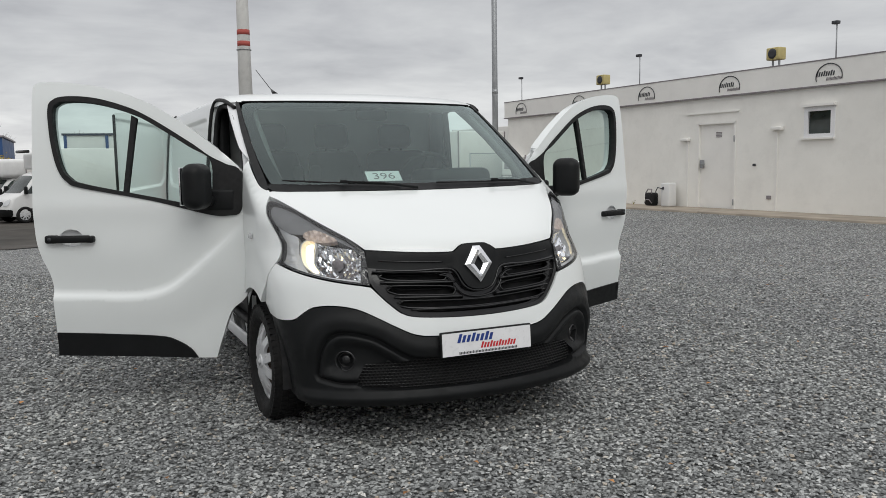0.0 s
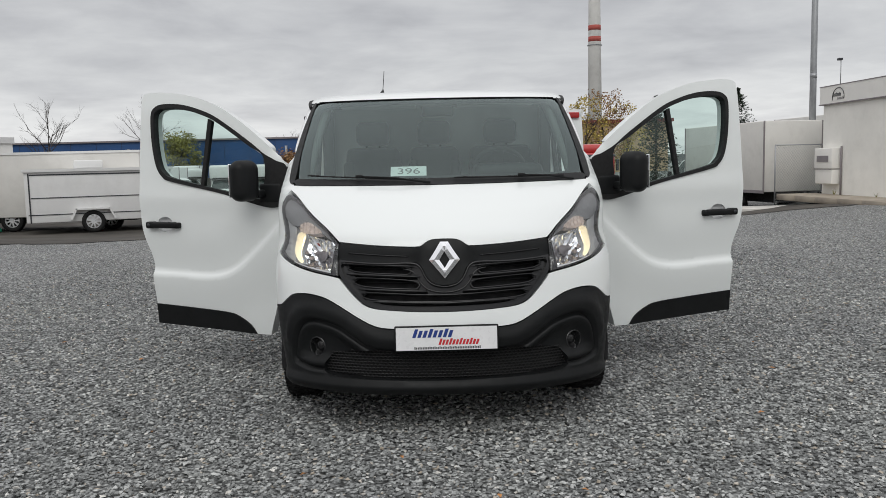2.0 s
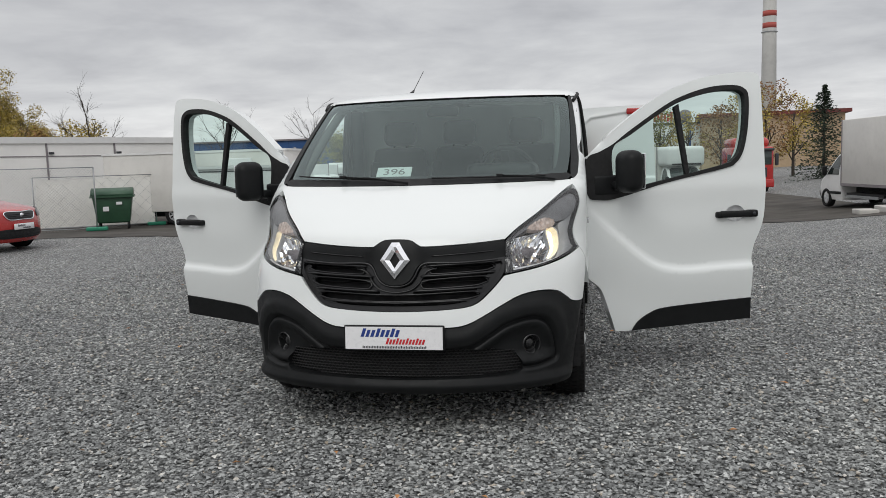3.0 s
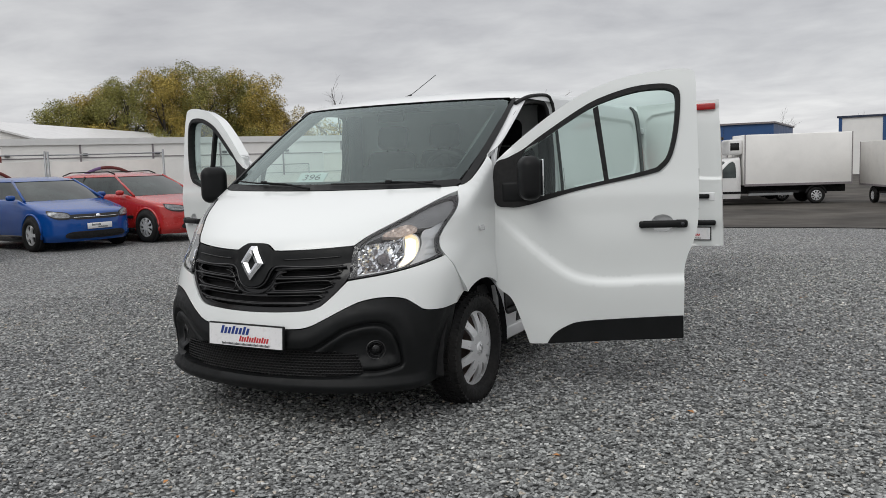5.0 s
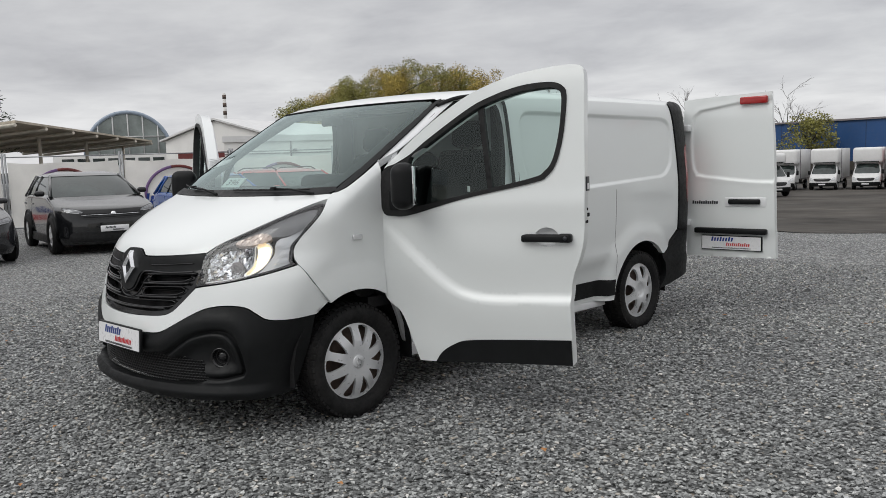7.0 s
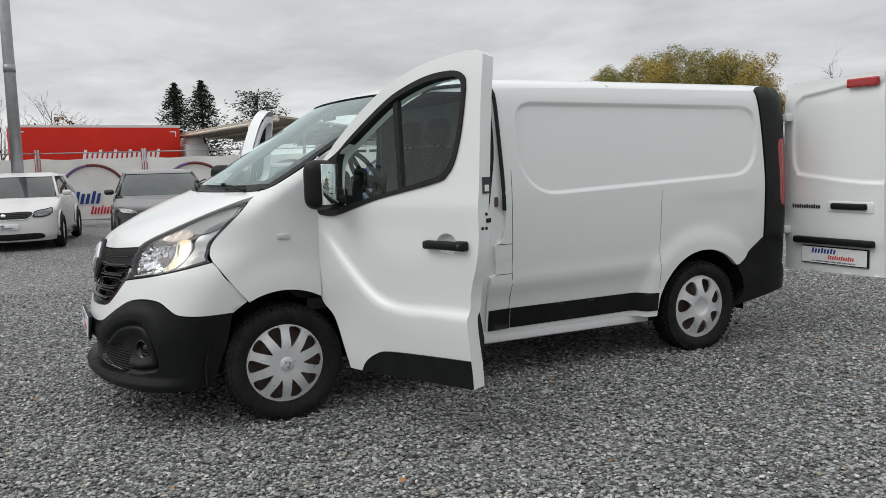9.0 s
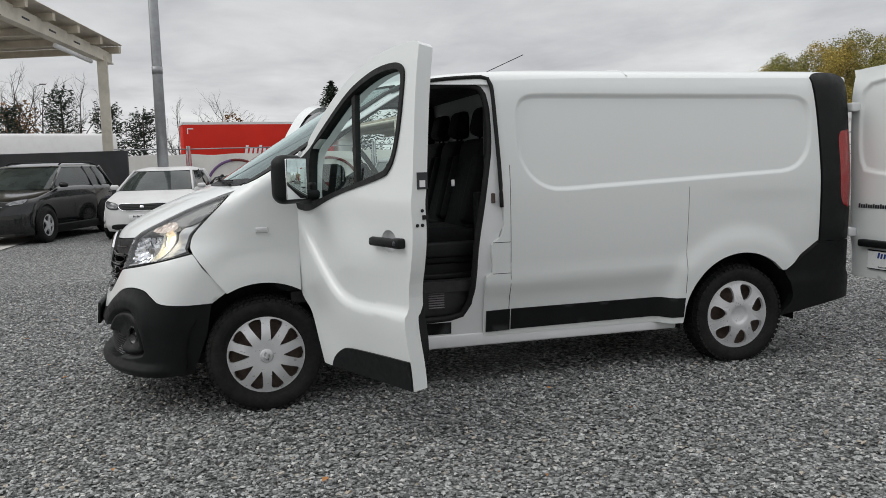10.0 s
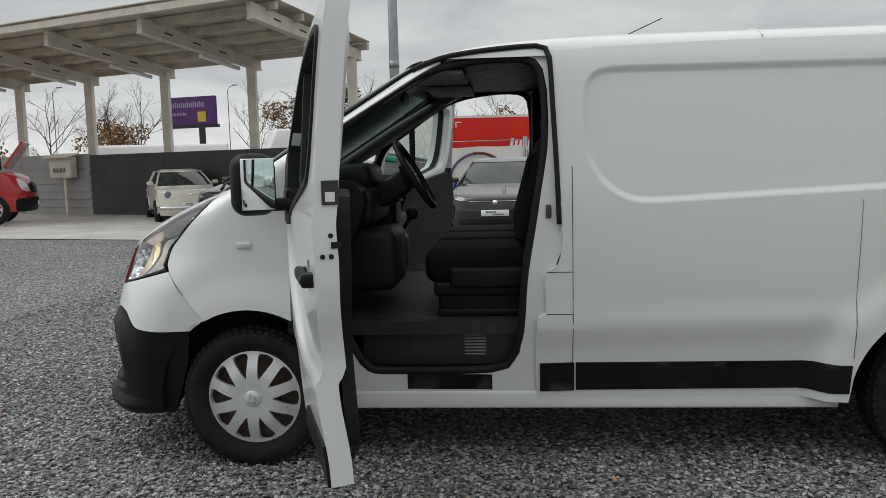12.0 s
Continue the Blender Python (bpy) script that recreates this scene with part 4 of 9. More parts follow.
TYRE_MESH, TREAD_MESH = [mesh_of(n, q, TYRE) for n, q in zip(("tyre", "tread"), tyre_data())]
COVER = {k: mesh_of("wheel_cover", spoke_cover(k), SILVER) for k in ("front", "rear")}
RIM_MESH = mesh_of("steel_rim", joined(lathe([(0.206, 0.055), (0.20, 0.04), (0.185, 0.0), (0.17, -0.01), (0.12, -0.012), (0.06, 0.0), (0.0, 0.0)], 40), lathe([(0.15, -0.03), (0.15, -0.045), (0.0, -0.045)], 30)), STEEL)
HUB_MESH = mesh_of("hub_badge", joined(lathe([(0.040, 0.0), (0.040, 0.010), (0.034, 0.014), (0.0, 0.016)], 12), moved(tube([(0.016, 0.018, 0.0), (0.016, 0.0, 0.024), (0.016, -0.018, 0.0), (0.016, 0.0, -0.024)], 0.005, 5, True), Matrix.Identity(4))), SILVER)

for s in (1, -1):
    for y, kind in ((0.0, "front"), (AXLE, "rear")):
        wheel = part("wheel", TYRE_MESH, TYRE, van, "black winter tyre with silver wheel cover")
        turn = 0 if s > 0 else 180
        wheel.matrix_basis = pose(s * 0.848, y, 0.322, 0, 0, turn) @ pose(0, 0, 0, 17 * s + 9 * y)
        tagged(part("tread", TREAD_MESH, TYRE, wheel, "studded rows of tread blocks"), kind="stuff")
        part("wheel_cover", COVER[kind], SILVER, wheel, "silver spoked wheel cover").matrix_basis = pose(0.068, 0, 0) @ Matrix.Diagonal((1, 1.115, 1.115, 1))
        part("steel_rim", RIM_MESH, STEEL, wheel, "dark steel rim behind the cover").matrix_basis = pose(0.012, 0, 0) @ Matrix.Diagonal((1, 1.08, 1.08, 1))
        if kind == "front":
            part("hub_badge", HUB_MESH, SILVER, wheel).matrix_basis = pose(0.088, 0, 0)

# ---- front doors ---------------------------------------------------------------
door_line = [(0.207, 0.70), (0.218, 1.0), (0.218, 1.25), (0.226, 1.40), (0.265, 1.455), (0.42, 1.585), (0.60, 1.715), (0.78, 1.818), (1.0, 1.892), (1.20, 1.922), (1.32, 1.928), (1.385, 1.915), (1.40, 1.87), (1.405, 1.65), (1.412, 1.30), (1.408, 1.05), (1.385, 0.93), (1.345, 0.82), (1.33, 0.70), (1.33, 0.335, 1), (0.88, 0.318), (0.52, 0.300), (0.412, 0.300, 1), (0.372, 0.42), (0.31, 0.58)]
window_line = [(0.36, 1.425), (0.50, 1.538), (0.76, 1.703), (0.90, 1.766), (1.06, 1.811), (1.20, 1.822), (1.268, 1.808), (1.292, 1.762), (1.281, 1.58), (1.246, 1.43), (1.203, 1.368), (1.12, 1.337), (0.733, 1.252), (0.45, 1.20), (0.36, 1.20)]
crease = monotone([(0.15, 1.15), (0.233, 1.082), (0.387, 0.936), (0.556, 0.792), (0.722, 0.70), (0.886, 0.673), (1.326, 0.689)])


DOOR_X = monotone([(0.15, 0.90), (0.25, 0.945), (0.45, 0.96), (0.7, 0.967), (0.9, 0.971), (1.05, 0.972), (1.2, 0.972), (1.35, 0.962), (1.5, 0.950), (1.7, 0.932), (1.82, 0.917), (1.93, 0.897), (2.0, 0.885)])


def door_skin(y, z):
    """Outer face of a front door by y and z."""
    w, q = DOOR_X(z), (y - NOSE_Y(min(z, 1.5))) / ROUND(min(z, 1.5))
    return (w if q >= 1 else w * math.sqrt(max(0.0, 1 - (1 - q) ** 2))), y, z


CREASE = smooth_line([(0.16, 1.15), (0.233, 1.082), (0.387, 0.936), (0.556, 0.792), (0.66, 0.722), (0.76, 0.688), (0.886, 0.676), (1.1, 0.682), (1.40, 0.691)], 0.02, False)


def door_relief(y, z):
    q = np.array([[y, z]])
    g = float(line_gap(q, CREASE)[0])
    d = g if z < crease(y) else -g
    h = -0.016 * ease(-0.30, -0.028, d) + 0.028 * min(max((d + 0.028) / 0.034, 0.0), 1.0) - 0.026 * ease(0.006, 0.30, d)
    return h * ease(0.16, 0.42, y) + 0.005 * ease(1.08, 1.2, z) * ease(1.30, 1.2, z)


def side_step(line, d):
    t = np.gradient(line, axis=0)
    n = np.stack([t[:, 1], -t[:, 0]], 1)
    return line + n / np.linalg.norm(n, axis=1)[:, None] * d


door_folds = [side_step(CREASE, k) for k in (0.060, 0.030, 0.006, -0.011, -0.028, -0.050, -0.080)]


def offset_ring(ring, d):
    """Moves a counterclockwise or clockwise ring outwards by d."""
    p = np.array([q[:2] for q in ring])
    a, b = np.roll(p, 1, 0), np.roll(p, -1, 0)
    t = b - a
    n = np.stack([t[:, 1], -t[:, 0]], 1)
    n /= np.linalg.norm(n, axis=1)[:, None]
    area = np.sum(p[:, 0] * b[:, 1] - b[:, 0] * p[:, 1])
    return [tuple(q) for q in p + n * (d if area > 0 else -d)]


POCKET_RING = [(1.205 + 0.066 * math.cos(w), 1.030 + 0.052 * math.sin(w)) for w in np.linspace(0, 2 * math.pi, 21)[:-1]]


def front_door(s, angle):
    pivot = Vector((0.963, 0.215, 0))
    shift = Matrix.Translation(-pivot)
    fix = (lambda d: moved(d, shift)) if s > 0 else (lambda d: mirrored(moved(d, shift)))
    skin = fix(patch(door_line, door_skin, 0.03, thick=0.075, holes=[window_line, POCKET_RING], relief=door_relief, folds=door_folds))
    d = part("front_door", skin, WHITE, van, "open white front door")
    d.matrix_basis = pose(s * pivot.x, pivot.y, 0, 0, 0, -s * angle)
    glass_line = [(0.40, 1.452), (0.52, 1.538), (0.76, 1.690), (0.90, 1.752), (1.06, 1.795), (1.20, 1.806), (1.255, 1.795), (1.277, 1.755), (1.265, 1.58), (1.232, 1.44), (1.19, 1.385), (1.12, 1.352), (0.733, 1.270), (0.46, 1.213), (0.41, 1.225)]
    outer = [(0.222, 1.18), (0.222, 1.395), (0.31, 1.445), (0.40, 1.492), (0.51, 1.572), (0.75, 1.725), (0.89, 1.788), (1.055, 1.833), (1.21, 1.843), (1.285, 1.822), (1.312, 1.765), (1.298, 1.575), (1.262, 1.425), (1.21, 1.352), (1.13, 1.318), (0.733, 1.238), (0.42, 1.155), (0.30, 1.145)]
    frame_part = part("window_frame", fix(patch(outer, door_skin, 0.03, off=0.009, thick=0.05, holes=[offset_ring(glass_line, 0.009)])), RUBBER, d, "black rubber window surround")
    g = part("window_pane", fix(patch(window_line, door_skin, 0.06, off=-0.018, thick=0.0)), PANE, d, "clear greenish door glass")
    g.visible_shadow = False
    bar_ = [(0.812, 1.715, 1), (0.842, 1.732, 1), (0.900, 1.285, 1), (0.874, 1.28, 1)]
    part("window_bar", fix(patch(bar_, door_skin, 0.03, off=-0.004, thick=0.03)), RUBBER, d)
    card = [(0.26, 1.13), (0.45, 1.19), (0.8, 1.25), (1.15, 1.31), (1.33, 1.30), (1.35, 1.05), (1.28, 0.80), (1.26, 0.42), (0.55, 0.38), (0.42, 0.46), (0.32, 0.65)]
    part("door_card", fix(joined(patch(card, door_skin, 0.08, off=-0.078, thick=0.045, back=True))), TRIM, d, "dark plastic inner door panel")
    pocket = fix(rbox(0.84, 0.90, 0.55, 1.25, 0.38, 0.66, 0.03))
    part("door_pocket", pocket, TRIM, d, "dark plastic door pocket")
    inner_frame = offset_ring(window_line, 0.055)
    part("inner_frame", fix(patch(inner_frame, door_skin, 0.05, off=-0.072, thick=0.02, holes=[offset_ring(window_line, 0.004)], back=True)), WHITE_IN, d)
    part("lower_trim", fix(patch([(0.52, 0.302, 1), (0.56, 0.36), (0.64, 0.412), (0.74, 0.441), (1.04, 0.462), (1.326, 0.476, 1), (1.328, 0.337, 1), (0.88, 0.32)], door_skin, 0.04, off=0.010, thick=0.03, relief=door_relief)), BLACK, d, "black plastic lower door trim")
    x = door_skin(1.2, 1.03)[0] - 0.004
    part("handle_pocket", fix(moved(lathe([(0.0, -0.030), (0.040, -0.028), (0.058, -0.018), (0.066, -0.004), (0.067, 0.0045)], 32), Matrix.Translation((x, 1.205, 1.030)) @ Matrix.Diagonal((1, 1.0, 0.79, 1)))), WHITE_IN, d, "rounded hollow behind the handle")
    h = part("handle", fix(joined(rbox(x + 0.012, x + 0.045, 1.085, 1.33, 1.005, 1.048, 0.014), rbox(x - 0.01, x + 0.04, 1.07, 1.12, 1.004, 1.044, 0.012), rbox(x - 0.01, x + 0.044, 1.275, 1.345, 1.004, 1.05, 0.012))), BLACK, d, "black plastic door handle")
    part("key_hole", fix(moved(lathe([(0.011, 0.0), (0.011, 0.004), (0.0, 0.004)], 12), Matrix.Translation((x + 0.044, 1.315, 1.028)))), DARKINK, h)
    # latch, holes and stickers on the rear edge
    edge_x, edge_y = 0.925, 1.416
    part("latch", fix(joined(rbox(edge_x - 0.035, edge_x - 0.005, edge_y - 0.01, edge_y + 0.002, 1.135, 1.155, 0.003), *[moved(lathe([(0.008, 0.0), (0.008, 0.005), (0.0, 0.005)], 10, "z"), Matrix.Translation((edge_x + a, edge_y - 0.006, b)) @ Matrix.Rotation(radians(-90), 4, "X")) for a, b in ((-0.005, 1.11), (0.022, 1.11), (-0.005, 1.175))])), DARK, d, "black door latch")
    part("sticker", fix(box(edge_x - 0.035, edge_x + 0.018, edge_y - 0.008, edge_y + 0.0015, 1.27, 1.345)), DARKINK, d, "small dark sticker on the door edge")
    part("sticker", fix(box(edge_x - 0.022, edge_x + 0.008, edge_y - 0.008, edge_y + 0.0025, 1.28, 1.31)), PLATE, d, "small white sticker on the door edge")
    # mirror
    turned = Matrix.Translation((1.02, 0.41, 0)) @ Matrix.Rotation(radians(16), 4, "Z") @ Matrix.Translation((-1.02, -0.41, 0))
    mir = part("mirror", fix(joined(moved(rbox(1.030, 1.214, 0.345, 0.476, 1.190, 1.448, 0.060, 6), turned), rbox(0.93, 1.06, 0.37, 0.44, 1.205, 1.26, 0.02), rbox(0.94, 0.985, 0.26, 0.43, 1.17, 1.30, 0.02))), BLACK, d, "black door mirror")
    part("mirror_glass", fix(moved(rbox(1.052, 1.192, 0.470, 0.4795, 1.216, 1.426, 0.0036, 2), turned)), MIRROR, mir, "mirror glass")
    return d


front_door(1, 70.8)
front_door(-1, 67.0)

# ---- rear doors, swung right round ---------------------------------------------


def rear_door(s, x0, x1, y, plain):
    chart = lambda x, z: (s * x, y + 0.02 * ease(1.75, 1.95, z) + 0.010 * ease(x1 - 0.05, x1, x), z)
    if s < 0:
        chart = lambda x, z: (-x, y + 0.02 * ease(1.75, 1.95, z), z)
    line = [(x0 + 0.03, 0.52, 1), (x1 + 0.03, 0.53, 1), (x1 + 0.015, 1.2), (x1 - 0.015, 1.965, 1), (x0 + 0.06, 1.945), (x0 + 0.01, 1.90), (x0, 1.5), (x0 + 0.015, 0.9)]
    inset = smooth_line([(x0 + 0.10, 1.80), (x0 + 0.16, 1.845), (x1 + 0.2, 1.87), (x1 + 0.2, 1.235), (x0 + 0.22, 1.238), (x0 + 0.12, 1.275), (x0 + 0.085, 1.38), (x0 + 0.08, 1.6)], 0.05)

    def rel(x, z):
        dd = float(signed_gap(np.array([[x, z]]), inset)[0])
        h = -0.014 * min(max(dd / 0.016, 0.0), 1.0) + 0.003 * math.exp(-((dd + 0.008) / 0.012) ** 2)
        return h - 0.012 * ease(0.80, 0.70, z)

    creases = [np.concatenate([q, q[:1]]) for q in [shifted(inset, k) for k in (0.03, 0.012, 0.0, -0.008, -0.016, -0.034)]]

    data = patch(line, chart, 0.035, thick=0.05, relief=rel, back=True, folds=creases)
    if s < 0:
        vs, fs, n = patch(line, lambda x, z: (x, y + 0.02 * ease(1.75, 1.95, z), z), 0.035, thick=0.05, relief=rel, back=True, folds=creases)
        data = mirrored((vs, fs, n))
    d = part("rear_door", data, WHITE, van, "white rear door swung fully open")
    if plain:
        part("door_gasket", rbox(-(x1 + 0.012), -(x1 - 0.012), y, y + 0.06, 0.55, 1.95, 0.01), RUBBER, d, "black rubber edge seal")
        return
    part("stop_lamp", rbox(1.37, 1.61, y - 0.012, y + 0.03, 1.868, 1.932, 0.012), REDLENS, d, "red high stop lamp")
    part("model_mark", moved(slanted_bars(0.925, 1.175, 1.0, 1.03, 6, 0.05, 0.8), Matrix.Translation((0, y - 0.004, 0))), DARKINK, d, "dark metal badge bars")
    part("handle_bowl", rbox(1.235, 1.61, y - 0.006, y + 0.01, 0.975, 1.06, 0.03), WHITE_IN, d, "hollow behind the rear handle")
    part("rear_handle", rbox(1.275, 1.56, y - 0.035, y + 0.005, 1.0, 1.045, 0.014), BLACK, d, "black rear door handle")
    part("plate_light_bar", rbox(0.955, 1.62, y - 0.04, y + 0.02, 0.735, 0.785, 0.015), BLACK, d, "black bar above the rear plate")
    part("rear_plate", rbox(1.015, 1.575, y - 0.006, y + 0.02, 0.585, 0.718, 0.006), BLACK, d, "black frame of the rear dealer plate")
    part("rear_plate_face", box(1.023, 1.567, y - 0.009, y, 0.593, 0.71), PLATE, d, "white rear dealer plate")
    up = Matrix.Translation((0, y - 0.011, 0))
    part("rear_plate_blue", moved(slanted_bars(1.11, 1.32, 0.665, 0.705, 4), up), BLUEINK, d)
    part("rear_plate_red", moved(slanted_bars(1.25, 1.47, 0.625, 0.655, 6), up), REDINK, d)
    part("rear_plate_print", moved(slanted_bars(1.12, 1.48, 0.602, 0.612, 18, 0.0), up), DARKINK, d)


rear_door(1, 0.835, 1.655, 4.06, False)
rear_door(-1, 0.86, 1.40, 4.0, True)
for z in (1.66, 0.80):
    side_pair("hinge", rbox(0.81, 0.92, 3.99, 4.055, z, z + 0.06, 0.01), WHITE_IN, None, "white rear door hinge")

# ---- cabin ----------------------------------------------------------------------
part("cabin_floor", box(-0.86, 0.86, 0.16, 1.52, 0.60, 0.665), FLOORMAT, van, "dark ribbed cabin floor")
part("bulkhead", box(-0.86, 0.86, 1.50, 1.54, 0.55, 1.865), material("pale_grey_bulkhead", (0.66, 0.67, 0.665), 0.7, vary=0.06, scale=4.0), van, "grey bulkhead behind the seats")
part("headliner", patch(both([(0.0, 1.848), (0.5, 1.846), (0.85, 1.846), (1.2, 1.85), (1.75, 1.86, 1), (1.75, 1.90, 1), (1.2, 1.90), (0.8, 1.89), (0.0, 1.885)]), nose, 0.12, off=-0.03, thick=0.0, wide=1.15), TRIM, van)
part("roof_lining", joined(box(-0.84, 0.84, 0.86, 1.5, 1.838, 1.85)), TRIM, van, "dark roof lining")
side_pair("pillar_cover", tube([(0.80, -0.06, 1.28), (0.80, 0.20, 1.44), (0.79, 0.46, 1.60), (0.775, 0.72, 1.745), (0.76, 0.86, 1.82)], 0.030, 8), material("dark_pillar_cloth", (0.10, 0.105, 0.105), 0.85, vary=0.1), None, "grey pillar cover")
STEPPL = material("grey_black_step_plastic", (0.020, 0.0205, 0.022), 0.5, vary=0.2, scale=10.0, bump=0.15, bump_scale=250.0)
side_pair("entry_step", rbox(0.76, 0.832, 0.50, 1.30, 0.44, 0.668, 0.018), STEPPL, None, "black entry step")
side_pair("step_tread", box(0.80, 0.850, 0.46, 1.34, 0.415, 0.438), TRIM)
side_pair("step_end", box(0.78, 0.885, 1.302, 1.34, 0.44, 1.2), TRIM)
side_pair("step_vent", joined(*[rbox(0.826, 0.838, 0.985, 1.085, 0.498 + 0.015 * k, 0.506 + 0.015 * k, 0.002, 1) for k in range(7)]), GREYINK, None, "slotted step vent")
side_pair("pillar_lining", joined(rbox(0.80, 0.885, 1.36, 1.50, 1.05, 1.84, 0.03), rbox(0.78, 0.86, 1.30, 1.50, 0.60, 1.1, 0.03)), TRIM, None, "dark pillar lining")

dash_line = [(-0.02, 1.16), (0.03, 1.25), (0.20, 1.30), (0.40, 1.32), (0.50, 1.30), (0.535, 1.22), (0.50, 1.10), (0.44, 0.98), (0.40, 0.80), (0.30, 0.70), (0.10, 0.68), (-0.02, 0.9)]
dash = part("dashboard", extrude_yz(dash_line, -0.84, 0.84, 0.05), TRIM, van, "dark plastic dashboard")
part("instrument_hood", joined(rbox(0.22, 0.66, 0.16, 0.54, 1.27, 1.395, 0.05), rbox(0.16, 0.72, 0.30, 0.56, 1.10, 1.28, 0.04)), TRIM, dash, "dark instrument hood")
part("centre_console", joined(rbox(-0.13, 0.13, 0.38, 0.585, 0.86, 1.30, 0.04), rbox(-0.10, 0.10, 0.50, 0.63, 0.80, 1.0, 0.03)), TRIM, dash, "dark centre console")
part("air_vent", joined(*[rbox(-0.10 + 0.0, 0.10, 0.575, 0.60, 1.18 + 0.022 * k, 1.19 + 0.022 * k, 0.003, 1) for k in range(4)]), BLACK, dash)
part("glove_box", rbox(-0.78, -0.18, 0.40, 0.535, 0.86, 1.08, 0.03), TRIM, dash, "dark glove box")
part("lower_column", rbox(0.28, 0.72, 0.38, 0.66, 0.78, 1.08, 0.05), TRIM, dash, "dark lower dash panel")
m = Matrix.Translation((0.42, 0.731, 1.333)) @ Matrix.Rotation(radians(-60), 4, "X")
ring_pts = [tuple(m @ Vector((0.185 * math.cos(2 * math.pi * k / 36), 0.185 * math.sin(2 * math.pi * k / 36), 0.0))) for k in range(36)]
wheel_ring = part("steering_wheel", tube(ring_pts, 0.016, 8, True), TRIM, van, "black steering wheel")
part("steering_hub", joined(moved(rbox(-0.085, 0.085, -0.085, 0.06, -0.05, 0.0, 0.03), m), moved(rbox(-0.18, 0.18, -0.03, 0.015, -0.025, -0.008, 0.008), m), moved(rbox(-0.03, 0.03, -0.18, 0.0, -0.025, -0.008, 0.008), m), moved(rbox(-0.06, 0.06, -0.06, 0.06, -0.24, -0.04, 0.03), m)), TRIM, wheel_ring, "black steering wheel hub")
part("hub_mark", moved(lathe([(0.018, 0.002), (0.018, 0.005), (0.0, 0.005)], 14, "z"), m), CHROME, wheel_ring)
part("gear_lever", joined(tube([(0.02, 0.58, 0.98), (0.05, 0.66, 1.10)], 0.012, 8), rbox(0.025, 0.085, 0.635, 0.70, 1.08, 1.15, 0.025)), TRIM, van, "gear lever")
part("cabin_mirror", rbox(-0.11, 0.11, 0.62, 0.65, 1.72, 1.79, 0.015), BLACK, van, "inside mirror")
side_pair("sun_visor", rbox(0.15, 0.68, 0.74, 1.0, 1.80, 1.822, 0.008), GREYTRIM, None, "grey sun visor")


def seat(x, w, heads):
    base = part("seat", rbox(x - w / 2, x + w / 2, 0.80, 1.36, 0.82, 0.985, 0.055, 4, None), CLOTH, van, "black cloth cabin seat")
    part("seat_box", joined(rbox(x - w / 2 + 0.03, x + w / 2 - 0.02, 0.86, 1.42, 0.665, 0.80, 0.02), rbox(x - w / 2 + 0.01, x + w / 2, 0.84, 1.40, 0.76, 0.83, 0.02)), TRIM, base, "black seat base")
    tilt = Matrix.Translation((x, 1.30, 0.93)) @ Matrix.Rotation(radians(-15), 4, "X")
    part("backrest", joined(rbox(-w / 2 + 0.02, w / 2 - 0.02, -0.07, 0.07, 0.0, 0.62, 0.055, 4, tilt), rbox(-w / 2 + 0.005, -w / 2 + 0.09, -0.10, 0.05, 0.06, 0.50, 0.035, 3, tilt), rbox(w / 2 - 0.09, w / 2 - 0.005, -0.10, 0.05, 0.06, 0.50, 0.035, 3, tilt)), CLOTH, base, "black cloth backrest")
    for h in heads:
        part("headrest", joined(rbox(h - 0.13, h + 0.13, -0.075, 0.045, 0.64, 0.83, 0.05, 4, tilt), tube([tuple(tilt @ Vector((h - 0.05, 0, 0.60))), tuple(tilt @ Vector((h - 0.05, 0, 0.68)))], 0.007, 6), tube([tuple(tilt @ Vector((h + 0.05, 0, 0.60))), tuple(tilt @ Vector((h + 0.05, 0, 0.68)))], 0.007, 6)), CLOTH, base, "black headrest")
    return base


s1 = seat(0.50, 0.52, (0.0,))
part("seat_side_cover", rbox(0.745, 0.785, 0.92, 1.36, 0.80, 0.90, 0.02), TRIM, s1, "black plastic seat side cover")
part("seat_rail", rbox(0.70, 0.76, 0.86, 1.34, 0.665, 0.70, 0.01), TRIM, s1)
part("seat_belt_buckle", rbox(0.755, 0.768, 1.17, 1.19, 1.24, 1.28, 0.004), PLATE, s1)
seat(-0.02, 0.42, (0.0,))
seat(-0.50, 0.46, (0.0,))
card = part("number_card", moved(box(-0.108, 0.108, -0.004, 0.0, -0.046, 0.046), pose(-0.19, -0.052, 1.352, -48)), PLATE, van, "white card with printed digits on the dashboard")
digits = bpy.data.curves.new("digits", "FONT")
digits.body, digits.size, digits.align_x, digits.align_y = "396", 0.074, "CENTER", "CENTER"
dob = new("digits", digits)
dob.data.materials.append(GREYINK)
dob.parent = card
dob.matrix_basis = pose(-0.19, -0.052, 1.352, -48) @ pose(0, -0.006, 0, 90) @ Matrix.Diagonal((1.3, 1, 1, 1))

# ---- ground -----------------------------------------------------------------
FALL = monotone([(11, 0), (13, -0.05), (16, -0.26), (20, -0.58), (25, -0.70), (34, -0.74), (45, -0.88), (60, -1.0), (110, -1.2), (900, -1.3)])


def rise(x, y):
    """Height of the yard: level round the van, climbing to the building and falling away behind."""
    return 0.25 * ease(4.5, 11.0, x) * ease(24, 17, y) + FALL(y) * ease(15.0, 5.0, x - 0.10 * max(0.0, y - 14))


